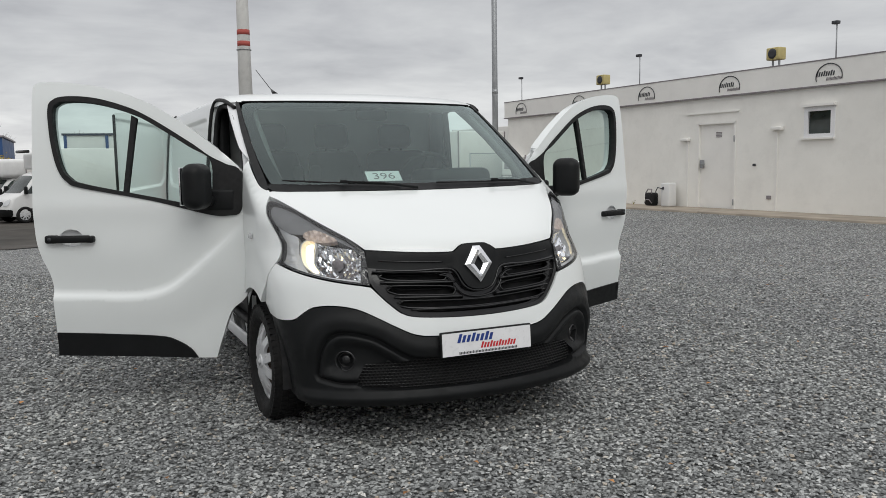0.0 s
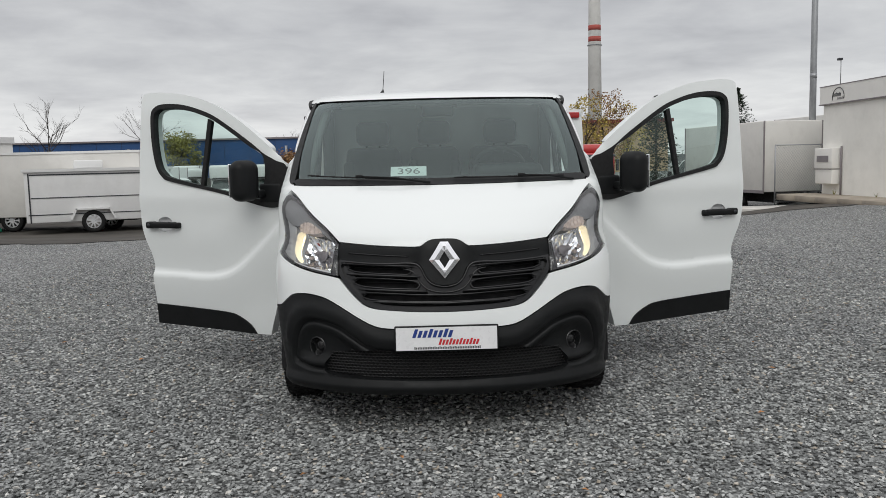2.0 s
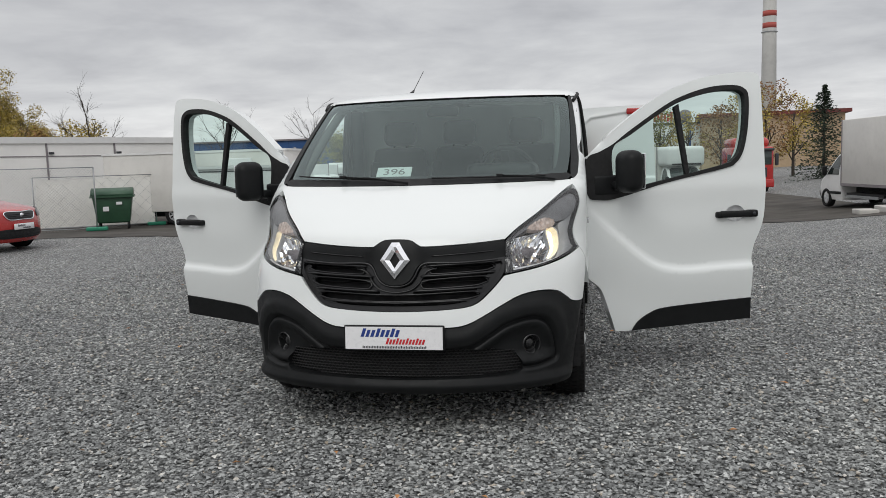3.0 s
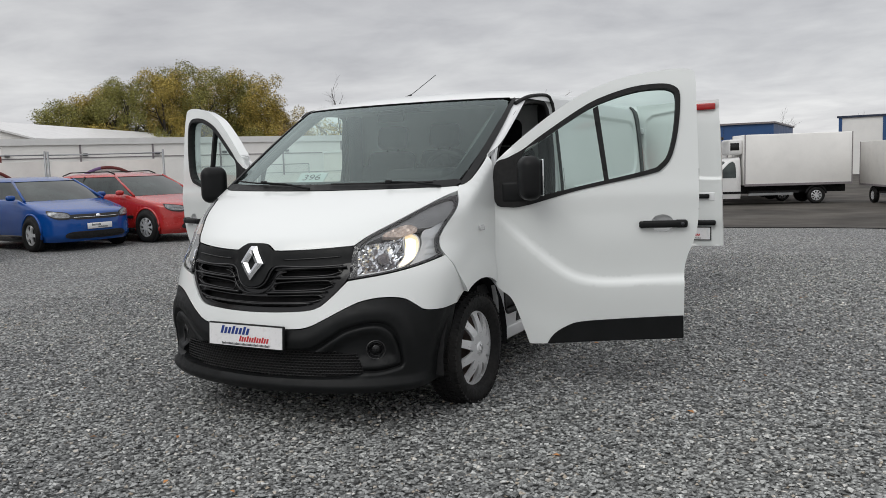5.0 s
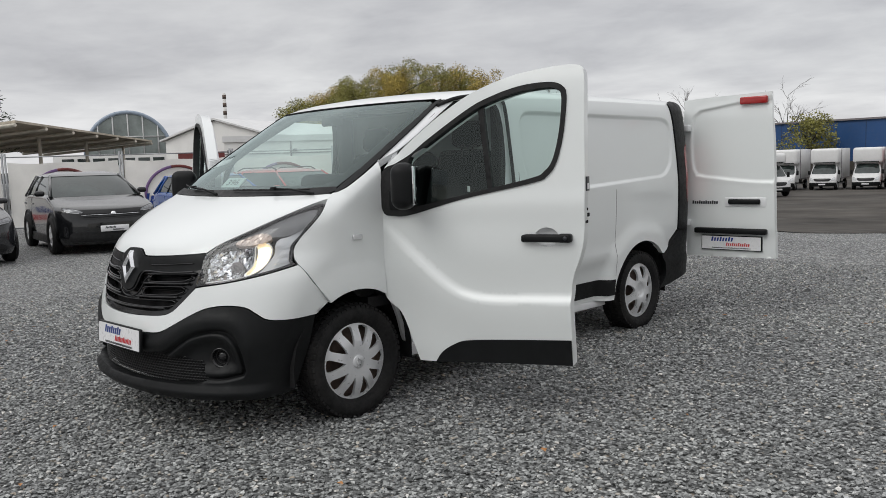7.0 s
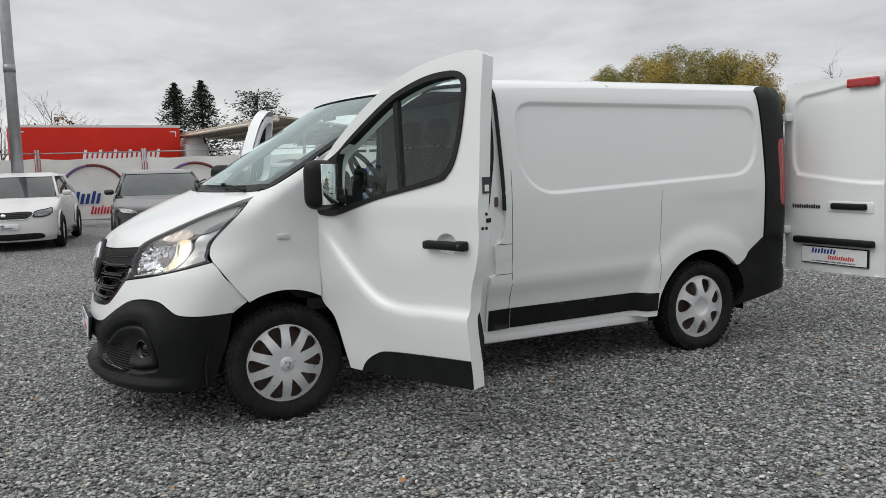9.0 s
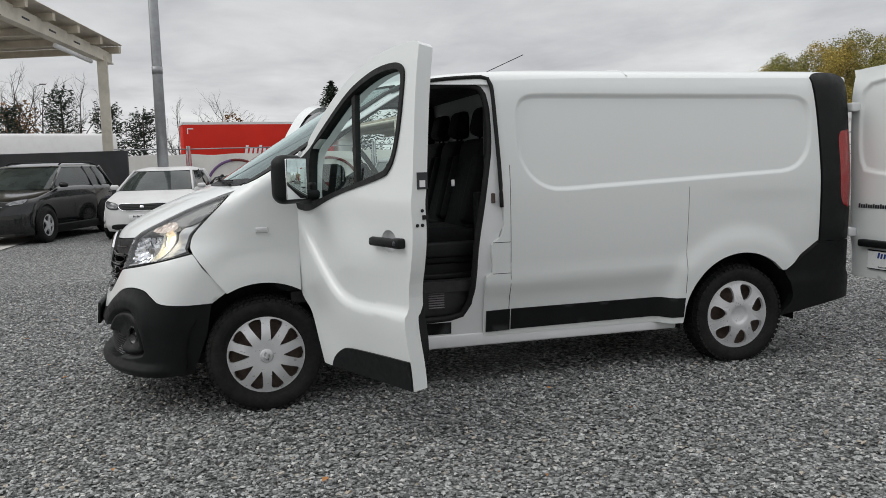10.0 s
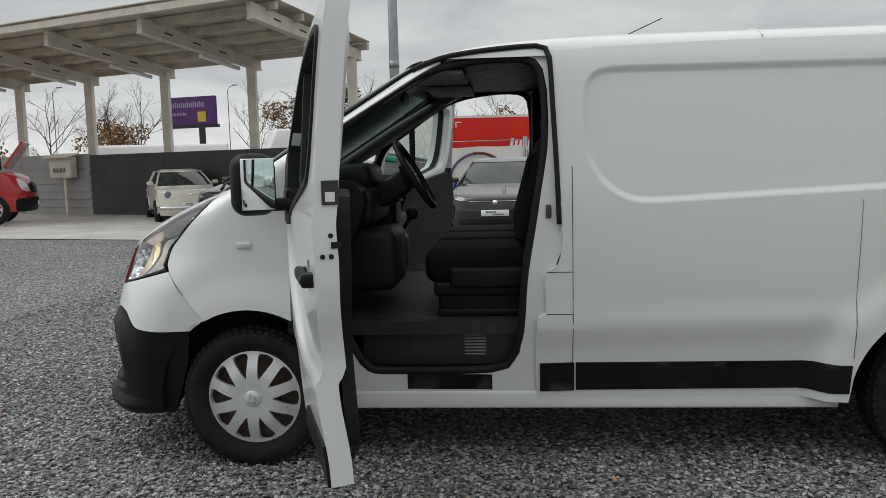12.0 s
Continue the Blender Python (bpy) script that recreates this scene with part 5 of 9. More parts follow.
def gravel_material(name, islands):
    m = bpy.data.materials.new(name)
    m.use_nodes = True
    t = m.node_tree
    b = t.nodes["Principled BSDF"]
    co = t.nodes.new("ShaderNodeTexCoord")
    tones = [(0.0, (0.088, 0.091, 0.091)), (0.28, (0.188, 0.193, 0.192)), (0.60, (0.292, 0.300, 0.298)), (0.84, (0.405, 0.415, 0.409)), (0.945, (0.56, 0.566, 0.555)), (0.975, (0.34, 0.285, 0.22)), (1.0, (0.76, 0.75, 0.72))]
    large = node(t, "ShaderNodeTexNoise", Scale=0.55, Detail=4.0, Roughness=0.6)
    link(t, co.outputs["Object"], large.inputs["Vector"])
    wet = ramp(t, large.outputs[0], [(0.35, (0.90, 0.90, 0.91)), (0.62, (1.06, 1.06, 1.05))])
    if islands:
        g = t.nodes.new("ShaderNodeNewGeometry")
        col = ramp(t, g.outputs["Random Per Island"], tones)
        grain = node(t, "ShaderNodeTexNoise", Scale=190.0, Detail=3.0)
        link(t, co.outputs["Object"], grain.inputs["Vector"])
        gr = ramp(t, grain.outputs[0], [(0.3, (0.75, 0.75, 0.75)), (0.7, (1.25, 1.25, 1.25))])
        m1 = node(t, "ShaderNodeVectorMath", op="MULTIPLY")
        link(t, col.outputs[0], m1.inputs[0])
        link(t, gr.outputs[0], m1.inputs[1])
        src = m1.outputs[0]
        bp = node(t, "ShaderNodeBump", Strength=0.4, Distance=0.003)
        link(t, grain.outputs[0], bp.inputs["Height"])
        link(t, bp.outputs[0], b.inputs["Normal"])
    else:
        vor = node(t, "ShaderNodeTexVoronoi", Scale=42.0, Randomness=1.0)
        link(t, co.outputs["Object"], vor.inputs["Vector"])
        sep = t.nodes.new("ShaderNodeSeparateColor")
        link(t, vor.outputs["Color"], sep.inputs[0])
        col = ramp(t, sep.outputs[0], tones)
        # shade between stones painted into the colour: cell middles lightened, edges darkened
        gap_shade = ramp(t, vor.outputs["Distance"], [(0.30, (1.25, 1.25, 1.25)), (0.58, (0.62, 0.62, 0.62)), (0.82, (0.14, 0.14, 0.14))])
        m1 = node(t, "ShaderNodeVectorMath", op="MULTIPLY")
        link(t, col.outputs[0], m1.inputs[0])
        link(t, gap_shade.outputs[0], m1.inputs[1])
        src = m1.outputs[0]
        inv = ramp(t, vor.outputs["Distance"], [(0.0, (1, 1, 1)), (0.9, (0, 0, 0))])
        bp = node(t, "ShaderNodeBump", Strength=1.0, Distance=0.02)
        link(t, inv.outputs[0], bp.inputs["Height"])
        link(t, bp.outputs[0], b.inputs["Normal"])
    m2 = node(t, "ShaderNodeVectorMath", op="MULTIPLY")
    link(t, src, m2.inputs[0])
    link(t, wet.outputs[0], m2.inputs[1])
    link(t, m2.outputs[0], b.inputs["Base Color"])
    b.inputs["Roughness"].default_value = 0.62
    b.inputs["Specular IOR Level"].default_value = 0.35
    return m


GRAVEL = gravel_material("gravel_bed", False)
STONES = gravel_material("crushed_stone", True)
ASPHALT = material("worn_asphalt", (0.066, 0.060, 0.053), 0.88, vary=0.55, scale=0.30, bump=0.5, bump_scale=30.0, spec=0.22)
CONCRETE = material("pale_concrete", (0.52, 0.505, 0.475), 0.8, vary=0.2, scale=0.8, bump=0.3, bump_scale=25.0, dirt=0.25)


def sheet(xs, ys, lift=0.0, keep=lambda x, y: True, z=rise):
    vs = [(x, y, z(x, y) + lift) for y in ys for x in xs]
    n = len(xs)
    fs = []
    for j in range(len(ys) - 1):
        for i in range(n - 1):
            if keep((xs[i] + xs[i + 1]) / 2, (ys[j] + ys[j + 1]) / 2):
                fs.append((j * n + i, j * n + i + 1, (j + 1) * n + i + 1, (j + 1) * n + i))
    return vs, fs, len(fs)


def strip_sheet(left, right, rows, cols, lift):
    """A sheet between two lines, lying on the yard."""
    vs, fs = [], []
    for j in range(rows + 1):
        a, b = left(j / rows), right(j / rows)
        for i in range(cols + 1):
            x, y = a[0] + (b[0] - a[0]) * i / cols, a[1] + (b[1] - a[1]) * i / cols
            vs.append((x, y, rise(x, y) + lift))
    n = cols + 1
    for j in range(rows):
        for i in range(cols):
            fs.append((j * n + i, j * n + i + 1, (j + 1) * n + i + 1, (j + 1) * n + i))
    return vs, fs, len(fs)


far = [-900, -300, -120, -60]
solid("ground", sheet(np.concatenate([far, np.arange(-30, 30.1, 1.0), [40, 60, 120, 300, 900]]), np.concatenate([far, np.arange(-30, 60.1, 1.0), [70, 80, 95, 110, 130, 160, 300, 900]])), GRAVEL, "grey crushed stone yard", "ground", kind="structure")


def asphalt_edge(x):
    return 12.6 + 0.19 * (x + 2) + 0.30 * math.sin(x * 1.1) + 0.14 * math.sin(x * 2.9 + 1) + 0.08 * math.sin(x * 7.3)


def build_asphalt():
    vs, fs = [], []
    xs = np.concatenate([[-90, -60, -40, -25], np.arange(-18, 10.8, 0.4)])
    rows = 40
    for x in xs:
        y0 = asphalt_edge(max(x, -16))
        for j in range(rows + 1):
            y = y0 + (128 - y0) * (j / rows) ** 1.8
            vs.append((x, y, rise(x, y) + 0.012))
    n = rows + 1
    for i in range(len(xs) - 1):
        for j in range(rows):
            fs.append((i * n + j, (i + 1) * n + j, (i + 1) * n + j + 1, i * n + j + 1))
    return vs, fs, len(fs)


solid("road", build_asphalt(), ASPHALT, "worn dark asphalt lot beyond the gravel", "asphalt", kind="structure")
pad = strip_sheet(lambda t: (-10.55 - 4.8 * t, -4.1 - 19.0 * t), lambda t: (-23.0, -3.3 - 19.8 * t), 20, 12, 0.015)
solid("pavement", (pad[0], [tuple(reversed(f)) for f in pad[1]], pad[2]), CONCRETE, "pale concrete apron under the canopy", "pavement", kind="structure")


def stones(count, x0, x1, y0, y1, r0, r1, seed, dense):
    rng = np.random.default_rng(seed)
    x, y = rng.uniform(x0, x1, count), rng.uniform(y0, y1, count)
    keep = dense(x, y) > rng.uniform(0, 1, count)
    x, y = x[keep], y[keep]
    n = len(x)
    z = np.array([rise(a, b) for a, b in zip(x, y)])
    r = r0 + (r1 - r0) * rng.uniform(0, 1, n) ** 1.5
    base = np.array([(1, 0, 0), (-1, 0, 0), (0, 1, 0), (0, -1, 0), (0, 0, 1), (0, 0, -1)], float)
    v = base[None] * (0.62 + 0.62 * rng.uniform(0, 1, (n, 6, 1))) * (0.8 + 0.4 * rng.uniform(0, 1, (n, 1, 3)))
    v += rng.uniform(-0.28, 0.28, (n, 6, 3))
    q = rng.normal(size=(n, 4))
    q /= np.linalg.norm(q, axis=1)[:, None]
    a, b, c, d = q.T
    rot = np.stack([1 - 2 * (c * c + d * d), 2 * (b * c - a * d), 2 * (b * d + a * c), 2 * (b * c + a * d), 1 - 2 * (b * b + d * d), 2 * (c * d - a * b), 2 * (b * d - a * c), 2 * (c * d + a * b), 1 - 2 * (b * b + c * c)], 1).reshape(n, 3, 3)
    v = np.einsum("nij,nkj->nki", rot, v) * r[:, None, None]
    v[:, :, 2] *= 0.55
    v[:, :, 0] += x[:, None]
    v[:, :, 1] += y[:, None]
    v[:, :, 2] += (z + r * rng.uniform(0.10, 0.95, n))[:, None]
    tri = np.array([(0, 2, 4), (2, 1, 4), (1, 3, 4), (3, 0, 4), (2, 0, 5), (1, 2, 5), (3, 1, 5), (0, 3, 5)])
    f = (tri[None] + 6 * np.arange(n)[:, None, None]).reshape(-1)
    me = bpy.data.meshes.new("gravel_stones")
    me.vertices.add(n * 6)
    me.vertices.foreach_set("co", v.reshape(-1))
    me.loops.add(len(f))
    me.loops.foreach_set("vertex_index", f.astype(np.int32))
    me.polygons.add(len(f) // 3)
    me.polygons.foreach_set("loop_start", np.arange(0, len(f), 3, dtype=np.int32))
    sharp = me.attributes.new("sharp_face", "BOOLEAN", "FACE")
    sharp.data.foreach_set("value", np.ones(len(f) // 3, dtype=bool))
    me.update(calc_edges=True)
    me.materials.append(STONES)
    return me


def near_van(x, y):
    dx = np.maximum(np.maximum(-1.0 - x, x - 1.0), 0)
    dy = np.maximum(np.maximum(-1.0 - y, y - 4.2), 0)
    d = np.hypot(dx, dy)
    under = (np.abs(x) < 0.7) & (y > 0.0) & (y < 4.0)
    return np.where(under, 0.15, np.clip(1.25 - d / 4.2, 0.10, 1.0))


tagged(new("gravel", stones(350000, -5.5, 7.0, -3.6, 8.0, 0.0075, 0.0168, 3, near_van)), "loose grey crushed stones of mixed size", "gravel", kind="stuff")

# ---- more materials ---------------------------------------------------------
WALLW = material("cream_wall_render", (0.85, 0.835, 0.79), 0.8, vary=0.05, scale=0.9, bump=0.15, bump_scale=30.0, dirt=0.10)
WALLT = material("cream_fascia_metal", (0.83, 0.815, 0.78), 0.5, vary=0.04, scale=1.2, dirt=0.06)
WHITEP = material("white_panels", (0.87, 0.86, 0.835), 0.6, vary=0.05, scale=0.7, dirt=0.05)
TARP = material("white_fence_banner", (0.85, 0.835, 0.795), 0.7, vary=0.06, scale=1.6, bump=0.6, bump_scale=3.0, dirt=0.08)
TRUCKW = material("white_truck_paint", (0.72, 0.72, 0.715), 0.35, vary=0.04, scale=1.5, dirt=0.12)
BOXW = material("cream_box_body", (0.66, 0.645, 0.615), 0.45, vary=0.05, scale=1.0, dirt=0.14)
GALV = material("galvanised_steel", (0.33, 0.34, 0.35), 0.5, metal=0.6, vary=0.12, scale=6.0)
CREAMST = material("cream_painted_steel", (0.66, 0.62, 0.53), 0.6, vary=0.12, scale=3.0, dirt=0.25)
PALEROOF = material("pale_roof_steel", (0.66, 0.61, 0.52), 0.6, vary=0.2, scale=2.0, dirt=0.15)
RUSTST = material("corrugated_roof_steel", (0.50, 0.445, 0.36), 0.6, vary=0.25, scale=2.0, dirt=0.2)
DGREY = material("dark_grey_sheet", (0.045, 0.047, 0.05), 0.6, vary=0.2, scale=1.4)
LGREY = material("grey_sheet_fence", (0.36, 0.365, 0.36), 0.55, vary=0.12, scale=1.5, dirt=0.15)
BLUEH = material("blue_hall_cladding", (0.018, 0.075, 0.22), 0.5, vary=0.12, scale=0.3, dirt=0.12)
NAVY = material("navy_cladding", (0.02, 0.03, 0.06), 0.5, vary=0.15, scale=0.5)
REDT = material("red_tarpaulin", (0.62, 0.026, 0.014), 0.55, vary=0.08, scale=0.8, spec=0.2)
REDP = material("red_car_paint", (0.42, 0.022, 0.02), 0.25, vary=0.05, coat=0.7)
MAROON = material("dark_red_panel", (0.14, 0.025, 0.022), 0.6, vary=0.1)
BLUEP = material("blue_car_paint", (0.004, 0.062, 0.28), 0.2, vary=0.05, coat=0.5, spec=0.35)
BLACKP = material("black_car_paint", (0.007, 0.0075, 0.0085), 0.16, vary=0.1, coat=0.9, spec=0.4)
GREYP = material("dark_grey_car_paint", (0.014, 0.015, 0.018), 0.18, vary=0.1, coat=0.8, spec=0.4)
IVORY = material("ivory_car_paint", (0.74, 0.71, 0.62), 0.3, vary=0.04, coat=0.5)
AUTOGL = material("dark_car_glass", (0.030, 0.040, 0.038), 0.03, vary=0.6, scale=1.6, spec=0.65)
PURPLE = material("purple_billboard", (0.075, 0.018, 0.13), 0.5, vary=0.2, scale=1.0)
YELLOW = material("yellow_panel", (0.62, 0.40, 0.04), 0.5, vary=0.1)
GREENP = material("green_plastic", (0.025, 0.075, 0.04), 0.45, vary=0.15, scale=4.0)
TEAL = material("green_fence_foot", (0.02, 0.22, 0.13), 0.5, vary=0.1)
BARK = material("bark", (0.055, 0.045, 0.038), 0.9, vary=0.35, scale=5.0, bump=0.5, bump_scale=20.0)
LEAF_Y = material("autumn_leaves", (0.36, 0.275, 0.06), 0.7, vary=0.3, scale=1.2, island=0.55)
LEAF_G = material("olive_leaves", (0.22, 0.21, 0.052), 0.7, vary=0.3, scale=1.2, island=0.55)
LEAF_B = material("brown_leaves", (0.24, 0.13, 0.05), 0.8, vary=0.3, scale=1.2, island=0.5)
NEEDLE = material("conifer_needles", (0.030, 0.046, 0.028), 0.8, vary=0.3, scale=1.5, island=0.5)
CHIMW = material("chimney_concrete", (0.62, 0.61, 0.585), 0.8, vary=0.08, scale=1.0, dirt=0.2)
CHIMR = material("chimney_red_band", (0.36, 0.07, 0.055), 0.7, vary=0.1, scale=2.0)
SPKY = material("faded_yellow_housing", (0.48, 0.40, 0.17), 0.6, vary=0.12)
MUD = material("brown_canvas", (0.33, 0.20, 0.07), 0.8, vary=0.2)

# ---- office building beside the yard -------------------------------------------
BX = 11.2
YARD = pose(11.92, 9.30, 0.235, 0, 0, 3.1) @ Matrix.Scale(1.08, 4) @ Matrix.Translation((-11.2, -8.1, -0.30))
office = thing("office_building", "low cream building with flat roof and round signs", "building", at=YARD)


def wall_with_holes():
    line = [(-14, -0.2, 1), (16.75, -0.2, 1), (16.75, 2.75, 1), (-14, 2.75, 1)]
    door_h = [(8.10, 0.27, 1), (9.12, 0.27, 1), (9.12, 2.16, 1), (8.10, 2.16, 1)]
    win_h = [(5.80, 1.77, 1), (6.42, 1.77, 1), (6.42, 2.33, 1), (5.80, 2.33, 1)]
    d = patch([(-q[0], q[1], 1) for q in reversed(line)], lambda a, z: (BX, -a, z), 0.8, thick=0.25, holes=[[(-q[0], q[1], 1) for q in h] for h in (door_h, win_h)])
    return d


part("wall_yard", wall_with_holes(), WALLW, office, "cream rendered wall")
part("wall_end", joined(box(BX + 0.26, 17.5, 16.5, 16.748, -0.3, 2.75), box(BX + 0.26, 17.5, -14, -13.8, -0.3, 2.75), box(17.3, 17.5, -14, 16.5, -0.3, 2.75)), WALLW, office)
part("fascia", joined(box(BX - 0.06, BX + 0.15, -14.1, 16.85, 2.72, 3.17), box(BX + 0.15, 17.5, 16.65, 16.85, 2.72, 3.17)), WALLT, office, "cream metal fascia")
part("fascia_drip", joined(box(BX - 0.075, BX + 0.15, -14.1, 16.87, 2.695, 2.722), box(BX - 0.07, BX + 0.15, -14.1, 16.86, 3.17, 3.19)), GREYINK, office)
part("flat_roof", box(BX + 0.15, 17.4, -14, 16.6, 2.75, 2.9), GREYINK, office, "flat roof")
od = part("door", box(BX + 0.05, BX + 0.09, 8.12, 9.10, 0.28, 2.15), WALLT, office, "closed pale steel door")
part("door_frame", joined(box(BX - 0.012, BX + 0.05, 8.08, 8.125, 0.27, 2.18), box(BX - 0.012, BX + 0.05, 9.095, 9.14, 0.27, 2.18), box(BX - 0.012, BX + 0.05, 8.08, 9.14, 2.14, 2.185)), WALLT, od)
part("door_handle", joined(rbox(BX - 0.03, BX + 0.05, 8.98, 9.04, 1.20, 1.38, 0.008), rbox(BX - 0.045, BX - 0.02, 8.90, 9.03, 1.28, 1.30, 0.005)), GALV, od, "metal door handle")
part("door_vent", joined(*[box(BX + 0.04, BX + 0.05, 8.50, 8.66, 1.86 + 0.03 * k, 1.875 + 0.03 * k) for k in range(4)]), GREYINK, od)
part("door_hinge", joined(rbox(BX - 0.02, BX + 0.05, 8.10, 8.13, 0.42, 0.55, 0.006), rbox(BX - 0.02, BX + 0.05, 8.10, 8.13, 1.75, 1.88, 0.006)), GALV, od)
ow = part("window", joined(box(BX - 0.02, BX + 0.06, 5.785, 5.87, 1.757, 2.343), box(BX - 0.02, BX + 0.06, 6.35, 6.435, 1.757, 2.343), box(BX - 0.02, BX + 0.06, 5.87, 6.35, 1.757, 1.84), box(BX - 0.02, BX + 0.06, 5.87, 6.35, 2.26, 2.343)), PLATE, office, "small white framed window")
part("window_pane", box(BX + 0.02, BX + 0.035, 5.865, 6.355, 1.835, 2.265), AUTOGL, ow, "dark window pane")
part("shutter_box", box(BX - 0.09, BX + 0.01, 5.76, 6.46, 2.345, 2.39), WALLT, ow)
part("window_sill", box(BX - 0.06, BX, 5.78, 6.50, 1.735, 1.765), WALLT, ow)
part("cable_duct", joined(box(BX - 0.03, BX, 8.0, 9.45, 2.37, 2.40), box(BX - 0.02, BX, 9.40, 9.44, 0.3, 1.82), box(BX - 0.02, BX, 7.03, 7.07, 0.3, 1.95)), WALLT, office)
part("wall_lamp", rbox(BX - 0.10, BX, 9.35, 9.58, 1.80, 1.86, 0.015), WALLT, office, "small wall lamp")
part("wall_lamp", rbox(BX - 0.10, BX, 6.90, 7.14, 1.94, 2.01, 0.015), WALLT, office, "small wall lamp")
part("wall_socket", rbox(BX - 0.03, BX, 7.16, 7.26, 0.58, 0.65, 0.008), GREYINK, office)
part("wall_hook", rbox(BX - 0.05, BX, 7.55, 7.60, 1.24, 1.29, 0.008), DARKINK, office)
eb = part("meter_cabinet", joined(rbox(BX - 0.26, BX, 15.85, 16.7, 1.02, 1.56, 0.02), rbox(BX - 0.24, BX, 15.87, 16.68, 0.62, 1.0, 0.02)), WALLT, office, "cream meter cabinet")
part("cabinet_hatch", joined(box(BX - 0.275, BX - 0.262, 16.0, 16.55, 1.2, 1.36), box(BX - 0.28, BX - 0.27, 15.85, 16.7, 1.0, 1.02)), GREYINK, eb)
part("cabinet_pipe", tube([(BX - 0.03, 15.80, 0.1), (BX - 0.03, 15.80, 1.6)], 0.025, 6), GREYINK, eb)


def round_sign(y):
    """Arc with leaning bars below it: stands for the dealer's emblem."""
    arc_pts = [(BX - 0.068, y + 0.27 * math.cos(w), 2.865 + 0.235 * math.sin(w)) for w in np.linspace(radians(-18), radians(195), 26)]
    s = part("sign_arc", tube(arc_pts, 0.010, 4), DARKINK, office, "dark arc of a round sign")
    m = Matrix.Translation((BX - 0.066, y, 2.88)) @ Matrix.Rotation(radians(-90), 4, "Z")
    part("sign_bars", moved(slanted_bars(-0.27, 0.12, 0.0, 0.10, 4), m), DARKINK, s, "dark printed bars")
    part("sign_bars", moved(slanted_bars(-0.06, 0.25, -0.085, -0.02, 6), m), GREYINK, s, "grey printed bars")


for y in (15.95, 13.25, 10.70, 8.22, 5.90, 3.5, 1.0):
    round_sign(y)


def roof_speaker(y):
    p = part("loudspeaker", rbox(BX + 0.0, BX + 0.22, y - 0.15, y + 0.15, 3.32, 3.56, 0.02), SPKY, office, "faded yellow loudspeaker box")
    part("speaker_cone", moved(lathe([(0.10, 0.0), (0.07, 0.02), (0.03, 0.005), (0.0, 0.01)], 20), Matrix.Translation((BX - 0.005, y, 3.44)) @ Matrix.Rotation(radians(180), 4, "Z")), DARKINK, p)
    part("speaker_stand", joined(box(BX + 0.09, BX + 0.12, y - 0.10, y - 0.07, 3.18, 3.33), box(BX + 0.09, BX + 0.12, y + 0.05, y + 0.08, 3.18, 3.33)), GALV, p)


roof_speaker(7.22)
roof_speaker(12.48)
for y, h in ((5.89, 3.82), (11.12, 3.86), (16.15, 3.82)):
    p = part("roof_lamp", tube([(BX + 0.1, y, 3.17), (BX + 0.1, y, h)], 0.012, 6), GALV, office, "small flood lamp on a thin roof pole")
    part("lamp_head", rbox(BX + 0.02, BX + 0.12, y - 0.06, y + 0.06, h - 0.01, h + 0.05, 0.01), DARKINK, p)

kerb_vs = sheet(np.linspace(10.12, BX + 0.02, 3), np.linspace(-14, 17.2, 41), 0.345, z=lambda x, y: 0.0)
PAVE = material("dirty_concrete_kerb", (0.33, 0.285, 0.23), 0.85, vary=0.25, scale=1.5, bump=0.3, bump_scale=30.0, dirt=0.3)
walkway = solid("pavement_office", kerb_vs, PAVE, "narrow dirty concrete pavement along the office wall", "pavement", kind="structure", at=YARD)
kerb_mesh = mesh_of("kerb_stone", rbox(-0.04, 0.04, -0.492, 0.492, -0.10, 0.055, 0.008, 1), PAVE)
for k in range(31):
    part("kerb_stone", kerb_mesh, PAVE, walkway).matrix_basis = pose(10.09, -13.5 + k, 0.295)
tank = thing("water_tank", "white upright water container by the wall", "tank", at=YARD @ pose(10.98, 9.78, 0.345))
part("tank_body", rbox(-0.12, 0.12, -0.13, 0.13, 0.0, 0.53, 0.03), TRUCKW, tank)
part("tank_tap", joined(tube([(-0.12, 0.08, 0.40), (-0.18, 0.16, 0.43), (-0.16, 0.24, 0.34), (-0.13, 0.25, 0.22)], 0.012, 6), rbox(-0.15, -0.11, 0.02, 0.06, 0.38, 0.44, 0.01)), DARKINK, tank)
pack = thing("backpack_sprayer", "black and white backpack sprayer on the pavement", "sprayer", at=YARD @ pose(10.95, 10.30, 0.345))
part("sprayer_body", rbox(-0.10, 0.10, -0.14, 0.14, 0.0, 0.30, 0.05), RUBBER, pack)
part("sprayer_strap", joined(tube([(-0.09, -0.10, 0.28), (-0.06, -0.07, 0.38), (-0.06, 0.05, 0.38), (-0.09, 0.10, 0.28)], 0.014, 6), tube([(-0.10, -0.12, 0.06), (-0.13, -0.06, 0.14), (-0.12, 0.06, 0.14), (-0.10, 0.12, 0.06)], 0.012, 6)), GREYINK, pack)


def weed(x, y, h, seed):
    r = random.Random(seed)
    vs, fs = [], []
    for _ in range(26):
        a, l = r.uniform(0, 6.28), h * r.uniform(0.5, 1)
        k = len(vs)
        dx, dy = math.cos(a) * l * 0.55, math.sin(a) * l * 0.55
        w = 0.012
        vs += [(-dy * w * 4, dx * w * 4, 0), (dy * w * 4, -dx * w * 4, 0), (dx, dy, l)]
        fs.append((k, k + 1, k + 2))
    solid("weed", (vs, fs, 0), LEAF_G, "small weed at the foot of the wall", "weed", "weeds by the wall", at=YARD @ pose(x, y, 0.345))


